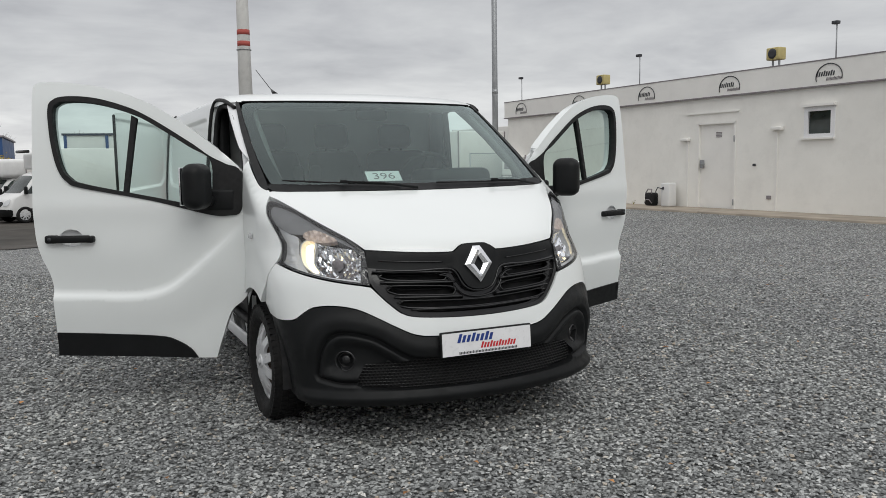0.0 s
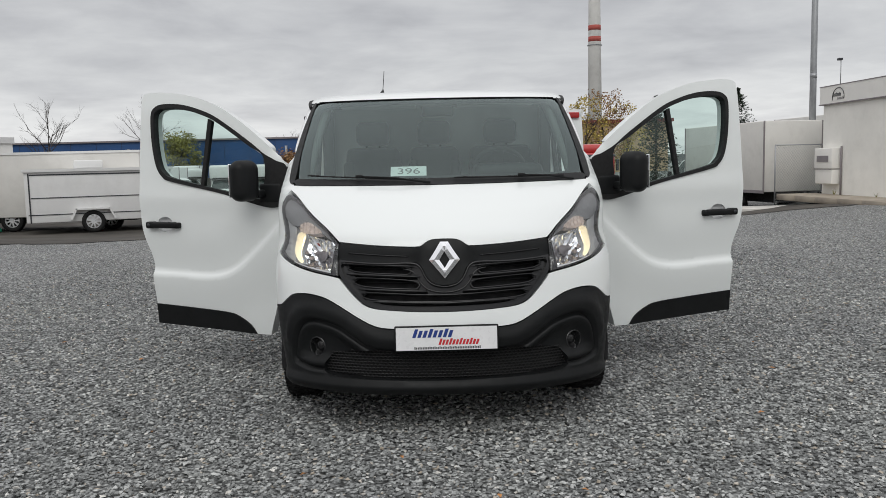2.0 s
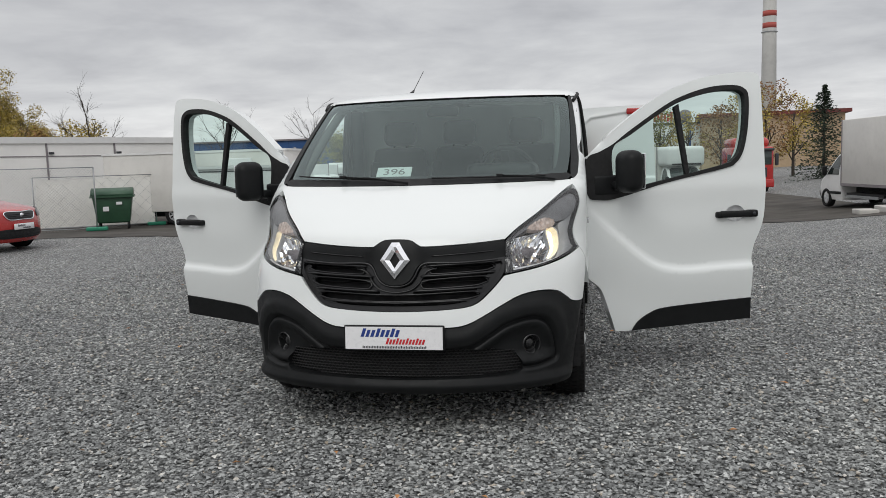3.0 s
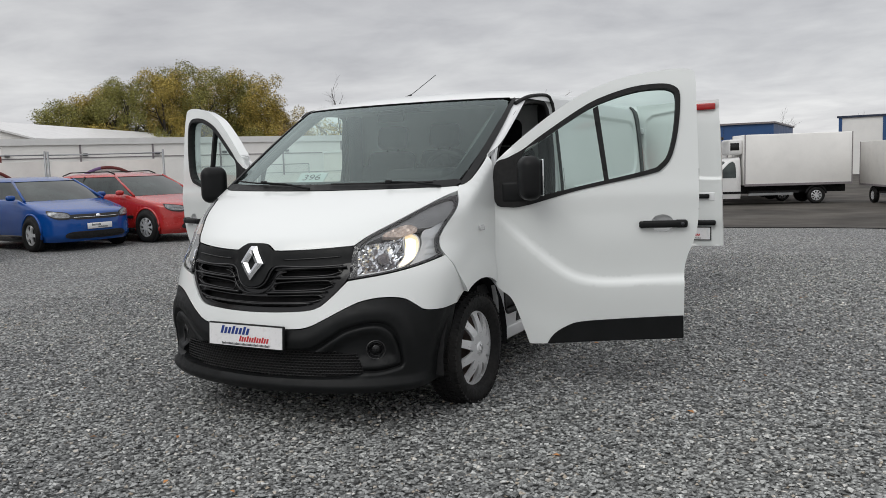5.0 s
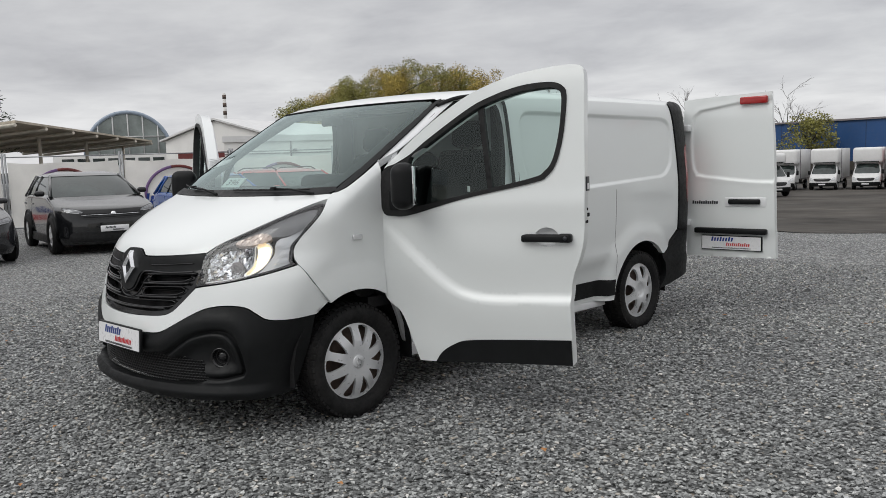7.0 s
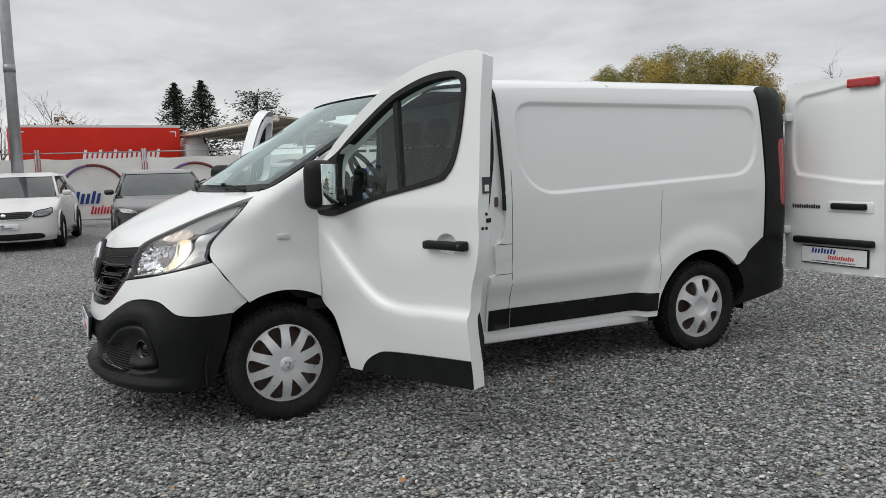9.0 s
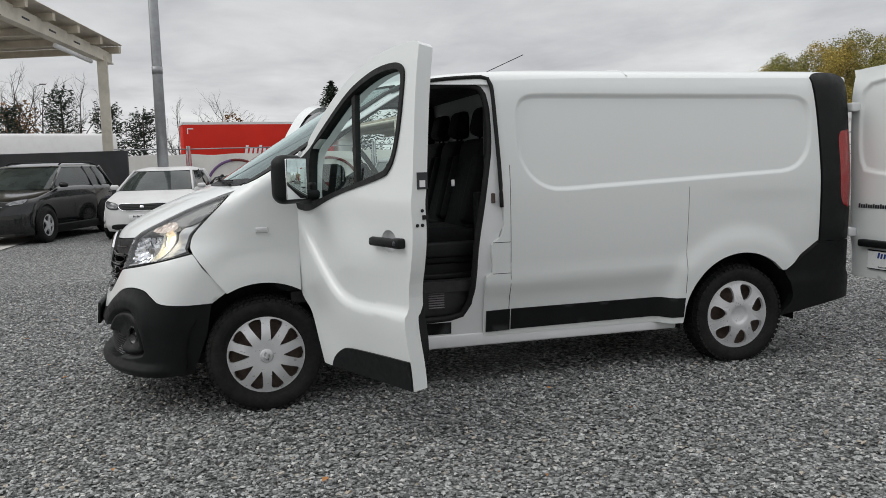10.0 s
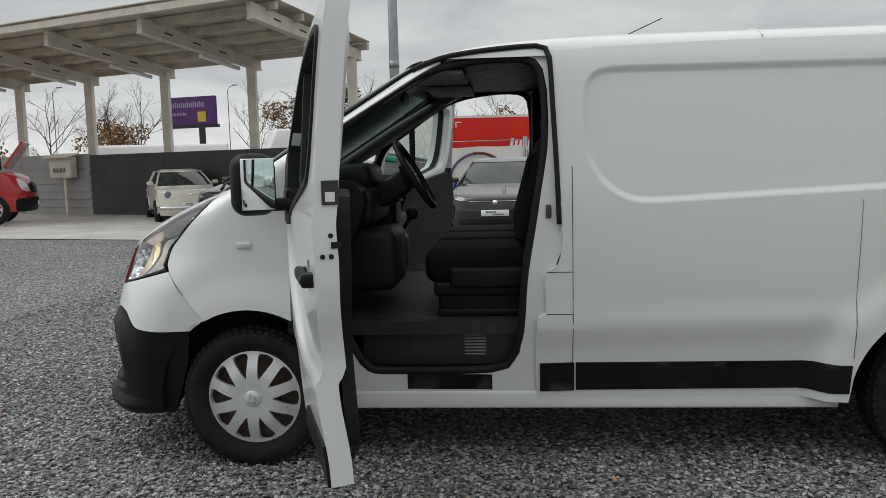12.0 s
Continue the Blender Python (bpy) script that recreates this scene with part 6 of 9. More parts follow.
for i, (y, h) in enumerate(((13.3, 0.22), (12.2, 0.20), (13.9, 0.14), (11.5, 0.18), (15.7, 0.2), (10.9, 0.12))):
    weed(10.95, y, h, i)

# tall pole in front of the office corner, and the yard's other light pole
pole = thing("lamp_post", "tall plain grey steel pole", "pole", at=pose(11.95, 20.45, rise(11.95, 20.45)) @ Matrix.Scale(1.45, 4))
part("pole_shaft", tube([(0, 0, -0.1), (0, 0, 3.0), (0, 0, 9.0)], [0.078, 0.066, 0.054], 12), GALV, pole)
part("pole_collar", tube([(0, 0, 2.65), (0, 0, 2.75)], 0.072, 12), GALV, pole)
pole = thing("lamp_post", "tall plain grey steel pole behind the parked cars", "pole", at=pose(-14.80, -1.40, 0) @ Matrix.Scale(1.15, 4))
part("pole_shaft", tube([(0, 0, -0.1), (0, 0, 3.2), (0, 0, 9.0)], [0.115, 0.10, 0.08], 12), GALV, pole)
part("pole_collar", tube([(0, 0, 3.15), (0, 0, 3.30)], 0.106, 12), GALV, pole)

# tall banded chimney
ch = thing("chimney", "tall pale chimney with red bands", "chimney", at=pose(53.8, 258.1, -6.9) @ Matrix.Scale(5.4, 4))
part("chimney_shaft", tube([(0, 0, 0), (0, 0, 22)], [0.46, 0.22], 24), CHIMW, ch)
for z in (9.28, 8.63, 8.02):
    part("chimney_band", tube([(0, 0, z - 0.13), (0, 0, z + 0.16)], [0.37 - 0.0, 0.368], 24), CHIMR, ch, "red painted band")
part("chimney_ring", tube([(0.41 * math.cos(w), 0.41 * math.sin(w), 8.30) for w in np.linspace(0, 2 * math.pi, 25)[:-1]], 0.03, 5, True), GALV, ch)
ch = thing("chimney", "distant slim chimney with dark red bands", "chimney", at=pose(-277.6, 167.8, -2.3) @ Matrix.Scale(3.4, 4))
part("chimney_shaft", tube([(0, 0, 0), (0, 0, 10.0)], [0.25, 0.18], 16), CHIMW, ch)
for z in (9.6, 8.7, 7.8):
    part("chimney_band", tube([(0, 0, z - 0.22), (0, 0, z + 0.22)], 0.215, 16), STEEL, ch, "dark red band")

# ---- parked cars -----------------------------------------------------------------


def contour_shell(levels, fy, ry, hw, rf, rr, top=True, bottom=False):
    """A body from level outlines: front and rear ends rounded, sides straight; the front looks along -y."""
    rows = []
    for z in levels:
        f, r, w, a, b = fy(z), ry(z), hw(z), rf(z), rr(z)
        row = []
        for i in range(14):
            t = i / 13 * math.pi / 2
            row.append((w * math.sin(t), f + a * (1 - math.cos(t)), z))
        for i in range(1, 7):
            row.append((w, f + a + (r - b - f - a) * i / 7, z))
        for i in range(9):
            t = math.pi / 2 * (1 - i / 8)
            row.append((w * math.sin(t), r - b * (1 - math.cos(t)), z))
        rows.append(row)
    n = len(rows[0])
    vs, fs = [], []
    for s in (1, -1):
        o = len(vs)
        for row in rows:
            vs.extend((s * x, y, z) for x, y, z in row)
        for j in range(len(rows) - 1):
            for i in range(n - 1):
                q = (o + j * n + i, o + j * n + i + 1, o + (j + 1) * n + i + 1, o + (j + 1) * n + i)
                fs.append(q if s > 0 else tuple(reversed(q)))
    half = len(rows) * n
    if top:
        o = (len(rows) - 1) * n
        for i in range(n - 1):
            fs.append((o + i, o + i + 1, half + o + i + 1, half + o + i))
    return vs, fs, len(fs)


WHEEL_TYRE = mesh_of("tyre", lathe([(0.20, 0.07), (0.24, 0.095), (0.30, 0.09), (0.318, 0.06), (0.32, -0.06), (0.30, -0.09), (0.2, -0.08)], 32), TYRE)


def star_rim(n, wide):
    holes = []
    for k in range(n):
        w = 2 * math.pi * (k + 0.5) / n
        g = math.pi / n * (1 - wide)
        holes.append([(r * math.cos(w + d), r * math.sin(w + d)) for r, d in ((0.065, 0.0), (0.12, g), (0.175, g * 1.05), (0.185, 0.0), (0.175, -g * 1.05), (0.12, -g))])
    ring = [(0.208 * math.cos(2 * math.pi * k / 24), 0.208 * math.sin(2 * math.pi * k / 24)) for k in range(24)]
    return joined(patch(ring, lambda a, b: (0.075 - 0.3 * max(0, math.hypot(a, b) - 0.15), a, b), 0.035, thick=0.03, holes=holes))


RIMS = {"cover": mesh_of("rim", star_rim(9, 0.45), SILVER), "alloy": mesh_of("rim", star_rim(5, 0.35), SILVER), "black": mesh_of("rim", star_rim(5, 0.30), SILVER)}
RIM_BACK = mesh_of("rim_back", lathe([(0.205, 0.03), (0.0, 0.03)], 24), DARK)


CARLAMP = material("car_lamp_glass", (0.22, 0.225, 0.235), 0.12, metal=0.4, vary=0.6, scale=22.0)


def car(name, label, paint, at, L=4.2, Wd=1.78, H=1.46, hood_z=0.95, nose_z=0.72, cowl=1.15, screen=0.85, tail="hatch", rim="alloy", wheel_r=0.32, axle_f=0.86, axle_r=0.80, lights=None, rails=False, clad=False, round_light=False, roofm=None, grille_mat=None, grill=(0.30, -0.14, -0.015), mouth=(0.40, 0.26, 0.42), chrome_grill=False, strip=False):
    c = thing(name, label, "car", "parked cars", at=at)
    h, w2 = L / 2, Wd / 2
    f0 = -h
    if tail == "hatch":
        ry = monotone([(0.18, h - 0.10), (0.35, h), (0.75, h - 0.01), (hood_z + 0.08, h - 0.10)])
        gr = monotone([(hood_z, h - 0.12), (H - 0.06, h - 0.52), (H, h - 0.9)])
    elif tail == "wagon":
        ry = monotone([(0.18, h - 0.08), (0.35, h), (0.75, h), (hood_z + 0.08, h - 0.06)])
        gr = monotone([(hood_z, h - 0.08), (H - 0.06, h - 0.36), (H, h - 0.7)])
    else:
        ry = monotone([(0.18, h - 0.10), (0.35, h), (0.75, h - 0.02), (hood_z + 0.06, h - 0.12)])
        gr = monotone([(hood_z, h - 0.55), (H - 0.06, h - 1.25), (H, h - 1.6)])
    fy = monotone([(0.18, f0 + 0.10), (0.30, f0 + 0.01), (0.5, f0), (nose_z, f0 + 0.05), (nose_z + 0.06, f0 + 0.16), (hood_z - 0.03, f0 + cowl - 0.28), (hood_z + 0.04, f0 + cowl + 0.12), (hood_z + 0.08, f0 + cowl + 0.3)])
    hw = monotone([(0.18, w2 - 0.06), (0.35, w2 - 0.01), (0.7, w2), (hood_z, w2 - 0.03), (hood_z + 0.08, w2 - 0.08)])
    rf = monotone([(0.18, 0.45), (0.5, 0.55), (nose_z, 0.55), (nose_z + 0.1, 0.5), (hood_z, 0.35), (hood_z + 0.08, 0.3)])
    rr = monotone([(0.18, 0.35), (0.6, 0.42), (hood_z + 0.08, 0.35)])
    levels = [0.18, 0.24, 0.29, 0.34, 0.42, 0.5, 0.58, 0.66, nose_z - 0.03, nose_z, nose_z + 0.015, nose_z + 0.03, nose_z + 0.05, nose_z + 0.07, nose_z + 0.09, (nose_z + hood_z) / 2 + 0.05, hood_z - 0.03, hood_z, hood_z + 0.04, hood_z + 0.07]
    levels = sorted(set(round(z, 3) for z in levels))
    part("body", contour_shell(levels, fy, ry, hw, rf, rr), paint, c)
    gf = monotone([(hood_z, f0 + cowl), (H - 0.06, f0 + cowl + screen), (H, f0 + cowl + screen + 0.45)])
    ghw = monotone([(hood_z, w2 - 0.06), (H - 0.06, w2 - 0.26), (H, w2 - 0.42)])
    grf = monotone([(hood_z, 0.28), (H, 0.30)])
    glass = part("glasshouse", contour_shell([hood_z + 0.03, (hood_z + H) / 2, H - 0.07], gf, gr, ghw, grf, grf, top=False), AUTOGL, c, "dark car glass")
    roof_ = lambda d: (lambda z: ghw(z) + d)
    part("roof", contour_shell([H - 0.085, H - 0.06, H - 0.03, H - 0.01, H], lambda z: gf(z) - 0.01, lambda z: gr(z) + 0.01, roof_(0.012), grf, grf), roofm or paint, c)

    def pillar_(y0, y1, wd=0.026, m_=paint):
        z0, z1 = hood_z + 0.03, H - 0.07
        for s in (1, -1):
            a, b = Vector((s * (ghw(z0) + 0.004), y0, z0)), Vector((s * (ghw(z1) + 0.004), y1, z1))
            part("pillar", tube([tuple(a), tuple((a + b) / 2), tuple(b)], wd, 6), m_, c)

    pillar_(gf(hood_z) + 0.20, gf(H - 0.07) + 0.20)
    mid = (gf(H) + gr(H)) / 2
    pillar_(mid + 0.10, mid + 0.02, 0.026, GLOSS)
    if tail != "sedan":
        pillar_(gr(hood_z) - 0.75 if tail == "wagon" else gr(hood_z) - 0.45, gr(H - 0.07) - (0.55 if tail == "wagon" else 0.30), 0.032)
    pillar_(gr(hood_z) - 0.16, gr(H - 0.07) - 0.14, 0.034)
    # front face on the body chart
    def face(u, z):
        s, a = (1 if u >= 0 else -1), min(abs(u), 1.0)
        t = a * math.pi / 2
        return s * hw(z) * math.sin(t), fy(z) + rf(z) * (1 - math.cos(t)), z
    gm = grille_mat or GLOSS
    gu, g0, g1 = grill
    ring = both([(0.0, nose_z + g0), (gu * 0.85, nose_z + g0 + 0.008), (gu, nose_z + g1), (0.0, nose_z + g1 + 0.004)])
    g = part("grille", patch(ring, face, 0.05, off=0.013, thick=0.014), gm, c, "front grille")
    if not round_light:
        for k in range(1, max(2, int((g1 - g0) / 0.032))):
            z = nose_z + g0 + k * 0.032
            part("grille_slat", tube([tuple(Vector(face(u, z)) + Vector((0, -0.018, 0))) for u in np.linspace(-gu * 0.86, gu * 0.86, 9)], 0.005, 4), BLACK, g)
        part("lower_intake", patch(both([(0.0, mouth[1]), (mouth[0], mouth[1] + 0.01), (mouth[0] + 0.07, (mouth[1] + mouth[2]) / 2), (mouth[0] - 0.05, mouth[2]), (0.0, mouth[2])]), face, 0.05, off=0.012, thick=0.014), DARK, c, "black lower air intake")
        for k in range(3):
            z = mouth[1] + (mouth[2] - mouth[1]) * (k + 0.6) / 3.2
            part("intake_bar", tube([tuple(Vector(face(u, z)) + Vector((0, -0.01, 0))) for u in np.linspace(-mouth[0], mouth[0], 9)], 0.006, 4), BLACK, c)
    else:
        part("chrome_bumper", tube([tuple(Vector(face(u, 0.40)) + Vector((0, -0.05, 0))) for u in np.linspace(-0.98, 0.98, 17)], 0.045, 7), CHROME, c, "thin chrome bumper")
    if chrome_grill:
        rr_ = smooth_line(ring, 0.03)
        part("grille_frame", tube([tuple(Vector(face(a, b)) + Vector((0, -0.012, 0))) for a, b in rr_], 0.010, 5, True), CHROME, g, "chrome grille frame")
    else:
        part("grille_trim", tube([tuple(Vector(face(u, nose_z + g1 * 0.5 + g0 * 0.5)) + Vector((0, -0.020, 0))) for u in np.linspace(-gu * 0.9, gu * 0.9, 11)], 0.006, 5), CHROME, g)
    if strip:
        for s in (1, -1):
            part("rub_strip", rbox(s * w2 - 0.012, s * w2 + 0.012, f0 + axle_f + 0.42, h - axle_r - 0.42, 0.50, 0.56, 0.008), BLACK, c)
    for s in (1, -1):
        if round_light:
            p = Vector(face(s * 0.50, nose_z - 0.06))
            m = Matrix.Translation(p + Vector((0, -0.01, 0))) @ Matrix.Rotation(radians(-90), 4, "Z")
            hl = part("headlight", moved(lathe([(0.085, -0.02), (0.09, 0.02), (0.075, 0.035), (0.04, 0.045), (0.0, 0.048)], 18), m), CARLAMP, c, "round headlight")
            part("lamp_ring", moved(lathe([(0.085, 0.03), (0.10, 0.03), (0.105, 0.0), (0.095, -0.02)], 18), m), CHROME, hl, "chrome lamp ring")
        else:
            ln = lights or [(0.40, nose_z - 0.09), (0.44, nose_z - 0.005), (0.62, nose_z + 0.03), (0.74, nose_z + 0.045), (0.70, nose_z - 0.03), (0.56, nose_z - 0.09)]
            ln = [(a, b if lights is None else nose_z + b) for a, b in ln]
            cu, cz = sum(a for a, b in ln) / len(ln), sum(b for a, b in ln) / len(ln)
            hl = part("headlight", patch([(s * a, b) for a, b in ln], face, 0.04, off=0.014, thick=0.014), GLOSS, c, "clear headlight in a dark surround")
            part("light_lens", patch([(s * (a * 0.88 + cu * 0.12), b * 0.72 + cz * 0.28) for a, b in ln], face, 0.03, off=0.018, thick=0.01), CARLAMP, hl, "glassy lens")
            part("light_strip", tube([tuple(Vector(face(s * u, cz - 0.028 + 0.3 * (u - cu) * 0.35)) + Vector((0, -0.016, 0))) for u in np.linspace(cu - 0.10, cu + 0.10, 6)], 0.007, 5), PALELAMP, hl, "thin bright light strip")
        x = ghw(hood_z) + 0.05
        part("side_mirror", rbox(min(s * (x - 0.02), s * (x + 0.16)), max(s * (x - 0.02), s * (x + 0.16)), f0 + cowl + 0.44, f0 + cowl + 0.54, hood_z + 0.05, hood_z + 0.155, 0.045, 4), paint if not clad else GLOSS, c, "door mirror")
        for k in (0, 1):
            part("door_handle", rbox(s * (w2 - 0.02) - 0.02, s * (w2 - 0.02) + 0.02, mid - 0.05 + k * 0.9, mid + 0.12 + k * 0.9, hood_z - 0.13, hood_z - 0.10, 0.01), paint, c)
        part("door_gap", tube([(s * (w2 + 0.001), mid + 0.15, 0.35), (s * (w2 + 0.002), mid + 0.15, 0.7), (s * (w2 - 0.028), mid + 0.15, hood_z)], 0.005, 4), DARK, c)
        part("sill_cladding", rbox(s * (w2 - 0.02) - 0.03, s * (w2 - 0.02) + 0.03, f0 + axle_f + 0.30, h - axle_r - 0.30, 0.17, 0.30 if not clad else 0.34, 0.02), BLACK if clad else GLOSS, c)
        for y in (f0 + axle_f, h - axle_r):
            part("arch", moved(lathe([(wheel_r + 0.045, 0.0), (wheel_r + 0.045, 0.012), (0.0, 0.012)], 28), Matrix.Translation((s * (w2 - 0.004), y, wheel_r + 0.02)) @ Matrix.Rotation(0 if s > 0 else math.pi, 4, "Z")), BLACK if clad else DARK, c)
            lip = [(s * (w2 + 0.004), y + (wheel_r + 0.055) * math.cos(w), wheel_r + 0.02 + (wheel_r + 0.055) * math.sin(w)) for w in np.linspace(-0.25, math.pi + 0.25, 19)]
            part("arch_lip", tube(lip, 0.022, 6), BLACK if clad else paint, c)
            wh = part("wheel", WHEEL_TYRE, TYRE, c, "tyre with silver rim")
            wh.matrix_basis = pose(s * (w2 - 0.035), y, wheel_r, 0, 0, 0 if s > 0 else 180) @ Matrix.Diagonal((1, wheel_r / 0.32, wheel_r / 0.32, 1))
            part("rim", RIMS[rim], SILVER, wh, "silver wheel rim")
            part("rim_back", RIM_BACK, DARK, wh)
    part("bonnet_gap", tube([tuple(Vector(face(u, hood_z + 0.035)) + Vector((0, 0, 0.004))) for u in np.linspace(-0.8, 0.8, 15)], 0.006, 4), DARK, c)
    if rails:
        for s in (1, -1):
            x = ghw(H - 0.03) - 0.02
            part("roof_rail", tube([(s * x, gf(H) - 0.15, H - 0.03), (s * x, gf(H) + 0.05, H + 0.03), (s * x, gr(H) - 0.05, H + 0.03), (s * x, gr(H) + 0.25, H - 0.04)], 0.014, 6), BLACK, c, "black roof rail")
    part("number_board", joined(moved(rbox(-0.25, 0.25, -0.012, 0.0, -0.055, 0.055, 0.004, 1), Matrix.Translation((0, f0 - 0.02, 0.47)))), PLATE, c, "white dealer plate")
    part("board_print", joined(moved(slanted_bars(-0.17, 0.02, 0.0, 0.04, 4), Matrix.Translation((0, f0 - 0.035, 0.47))), moved(slanted_bars(-0.04, 0.16, -0.04, -0.008, 6), Matrix.Translation((0, f0 - 0.035, 0.47)))), DARKINK, c, "dark printed bars")
    part("car_badge", moved(lathe([(0.045, 0.0), (0.045, 0.01), (0.0, 0.014)], 16), Matrix.Translation((0, fy(nose_z - 0.06) - 0.012, nose_z - 0.065)) @ Matrix.Rotation(radians(-90), 4, "Z")), CHROME, c)
    return c


def facing(x, y, deg, long, s=1.0):
    """Stands a car by the middle of its front; deg: heading, 0 looks along -y and 90 along +x."""
    return pose(x, y, rise(x, y), 0, 0, deg) @ Matrix.Scale(s, 4) @ Matrix.Translation((0, long / 2, 0))


SLIM = [(0.36, -0.05), (0.40, 0.0), (0.56, 0.045), (0.70, 0.06), (0.68, 0.0), (0.52, -0.055)]
TALL = [(0.38, -0.10), (0.40, 0.0), (0.58, 0.035), (0.72, 0.05), (0.72, -0.03), (0.58, -0.10)]
car("parked_hatchback", "blue hatchback on the gravel before the banner fence", BLUEP, facing(-10.25, 6.47, 80.5, 4.06), L=4.06, Wd=1.77, H=1.43, hood_z=0.93, nose_z=0.72, cowl=1.0, rim="alloy", lights=TALL, mouth=(0.42, 0.24, 0.37), grill=(0.38, -0.12, -0.03))
car("parked_estate", "red estate car with black roof rails", REDP, facing(-9.48, 8.60, 86.5, 4.57), L=4.57, Wd=1.77, H=1.47, hood_z=0.94, nose_z=0.74, cowl=1.1, tail="wagon", rim="cover", rails=True, lights=TALL, grill=(0.26, -0.14, 0.0), chrome_grill=True, strip=True)
car("parked_suv", "black compact SUV with black cladding", BLACKP, facing(-10.30, 3.59, 80, 4.15), L=4.15, Wd=1.80, H=1.53, hood_z=1.02, nose_z=0.80, cowl=1.05, rim="black", clad=True, wheel_r=0.345, lights=SLIM, grill=(0.46, -0.15, 0.0), mouth=(0.55, 0.24, 0.42))
car("parked_hatchback", "dark grey hatchback before the banner fence", GREYP, facing(-10.0, 0.98, 85, 4.28), L=4.28, Wd=1.79, H=1.46, hood_z=0.94, nose_z=0.72, cowl=1.02, rim="alloy", lights=SLIM, grill=(0.44, -0.06, -0.02), mouth=(0.5, 0.22, 0.36))
car("parked_liftback", "white liftback on the gravel by a steel pole", TRUCKW, facing(-11.60, -1.67, 81, 4.30), L=4.30, Wd=1.71, H=1.46, hood_z=0.94, nose_z=0.73, cowl=1.05, rim="cover", lights=TALL, grill=(0.36, -0.13, 0.0), mouth=(0.5, 0.22, 0.33), chrome_grill=True)
car("parked_suv", "black SUV with roof rails before a dark wall", BLACKP, facing(-11.75, -4.67, 73, 4.38), L=4.38, Wd=1.84, H=1.60, hood_z=1.04, nose_z=0.83, cowl=1.05, rim="black", clad=True, rails=True, wheel_r=0.35, tail="wagon", lights=SLIM, grill=(0.38, -0.15, 0.0), mouth=(0.6, 0.24, 0.40))
car("parked_oldtimer", "ivory vintage estate car with round headlights", IVORY, facing(-16.1, -7.0, 119, 4.1), L=4.1, Wd=1.62, H=1.40, hood_z=0.92, nose_z=0.80, cowl=1.15, tail="wagon", rim="cover", round_light=True, grille_mat=IVORY, wheel_r=0.30)

# ---- canopy, walls and fences on the far side of the cars -------------------------
POSTS = [(-14.98, -2.52), (-16.15, -5.25), (-17.3, -7.95), (-18.4, -10.6), (-19.5, -13.3), (-20.6, -16.0)]
WEST = pose(-17.26, -2.87, 0.0, 0, 0, 0.42) @ Matrix.Scale(1.15, 4) @ Matrix.Translation((14.98, 2.52, 0))
canopy = thing("canopy", "open steel canopy with a corrugated roof", "canopy", at=WEST)
OUT, ALONG = Vector((0.914, -0.405, 0)), Vector((0.394, 0.919, 0))
for i, (x, y) in enumerate(POSTS):
    part("canopy_post", joined(box(x - 0.085, x + 0.085, y - 0.105, y + 0.105, -0.05, 3.78), box(x - 0.11, x + 0.11, y - 0.13, y + 0.13, -0.02, 1.60)), CREAMST, canopy, "cream painted steel post")
    a, b = Vector((x, y, 3.76)) - OUT * 0.30, Vector((x, y, 3.76)) + OUT * 3.45 + Vector((0, 0, 0.50))
    n = ALONG * 0.07
    vs, fs = [], []
    for p, lo, hi in ((a, -0.12, 0.10), (a.lerp(b, 0.12), -0.15, 0.11), (b, -0.16, 0.13)):
        vs += [tuple(p - n + Vector((0, 0, lo))), tuple(p + n + Vector((0, 0, lo))), tuple(p + n + Vector((0, 0, hi))), tuple(p - n + Vector((0, 0, hi)))]
    for k in (0, 4):
        fs += [(k + j, k + (j + 1) % 4, k + 4 + (j + 1) % 4, k + 4 + j) for j in range(4)]
    fs += [(3, 2, 1, 0), (8, 9, 10, 11)]
    part("canopy_beam", (vs, fs, 0), CREAMST, canopy, "tapered cream roof beam")
    for f in (0.36, 0.58, 0.80):
        part("beam_slot", moved(rbox(-0.14, 0.14, -0.074, 0.074, -0.045, 0.035, 0.03, 2), Matrix.Translation(a + (b - a) * f - Vector((0, 0, 0.015))) @ Matrix.Rotation(math.atan2(OUT.y, OUT.x), 4, "Z") @ Matrix.Rotation(-0.14, 4, "Y")), DARKINK, canopy)
    part("beam_flange", joined(*[([tuple(p + ALONG * k + Vector((0, 0, h))) for p, h in ((a, -0.14), (b, -0.185)) for k in (-0.10, 0.10)] + [tuple(p + ALONG * k + Vector((0, 0, h + 0.025))) for p, h in ((a, -0.14), (b, -0.185)) for k in (-0.10, 0.10)], [(0, 1, 3, 2), (4, 6, 7, 5), (0, 4, 5, 1), (2, 3, 7, 6), (0, 2, 6, 4), (1, 5, 7, 3)], 0)]), CREAMST, canopy)
    lamp0 = a + (b - a) * 0.20 - Vector((0, 0, 0.25))
    part("tube_lamp", tube([tuple(lamp0), tuple(lamp0 + (b - a) * 0.34)], 0.05, 8), PLATE, canopy, "long tube lamp under a beam")


def roof_point(s, t):
    """s along the posts, t from the low edge outwards."""
    p = Vector((POSTS[0][0], POSTS[0][1], 3.93)) + ALONG * (0.34 - 16.5 * s)
    return p + OUT * (-0.32 + 4.15 * t) + Vector((0, 0, 0.56 * t))


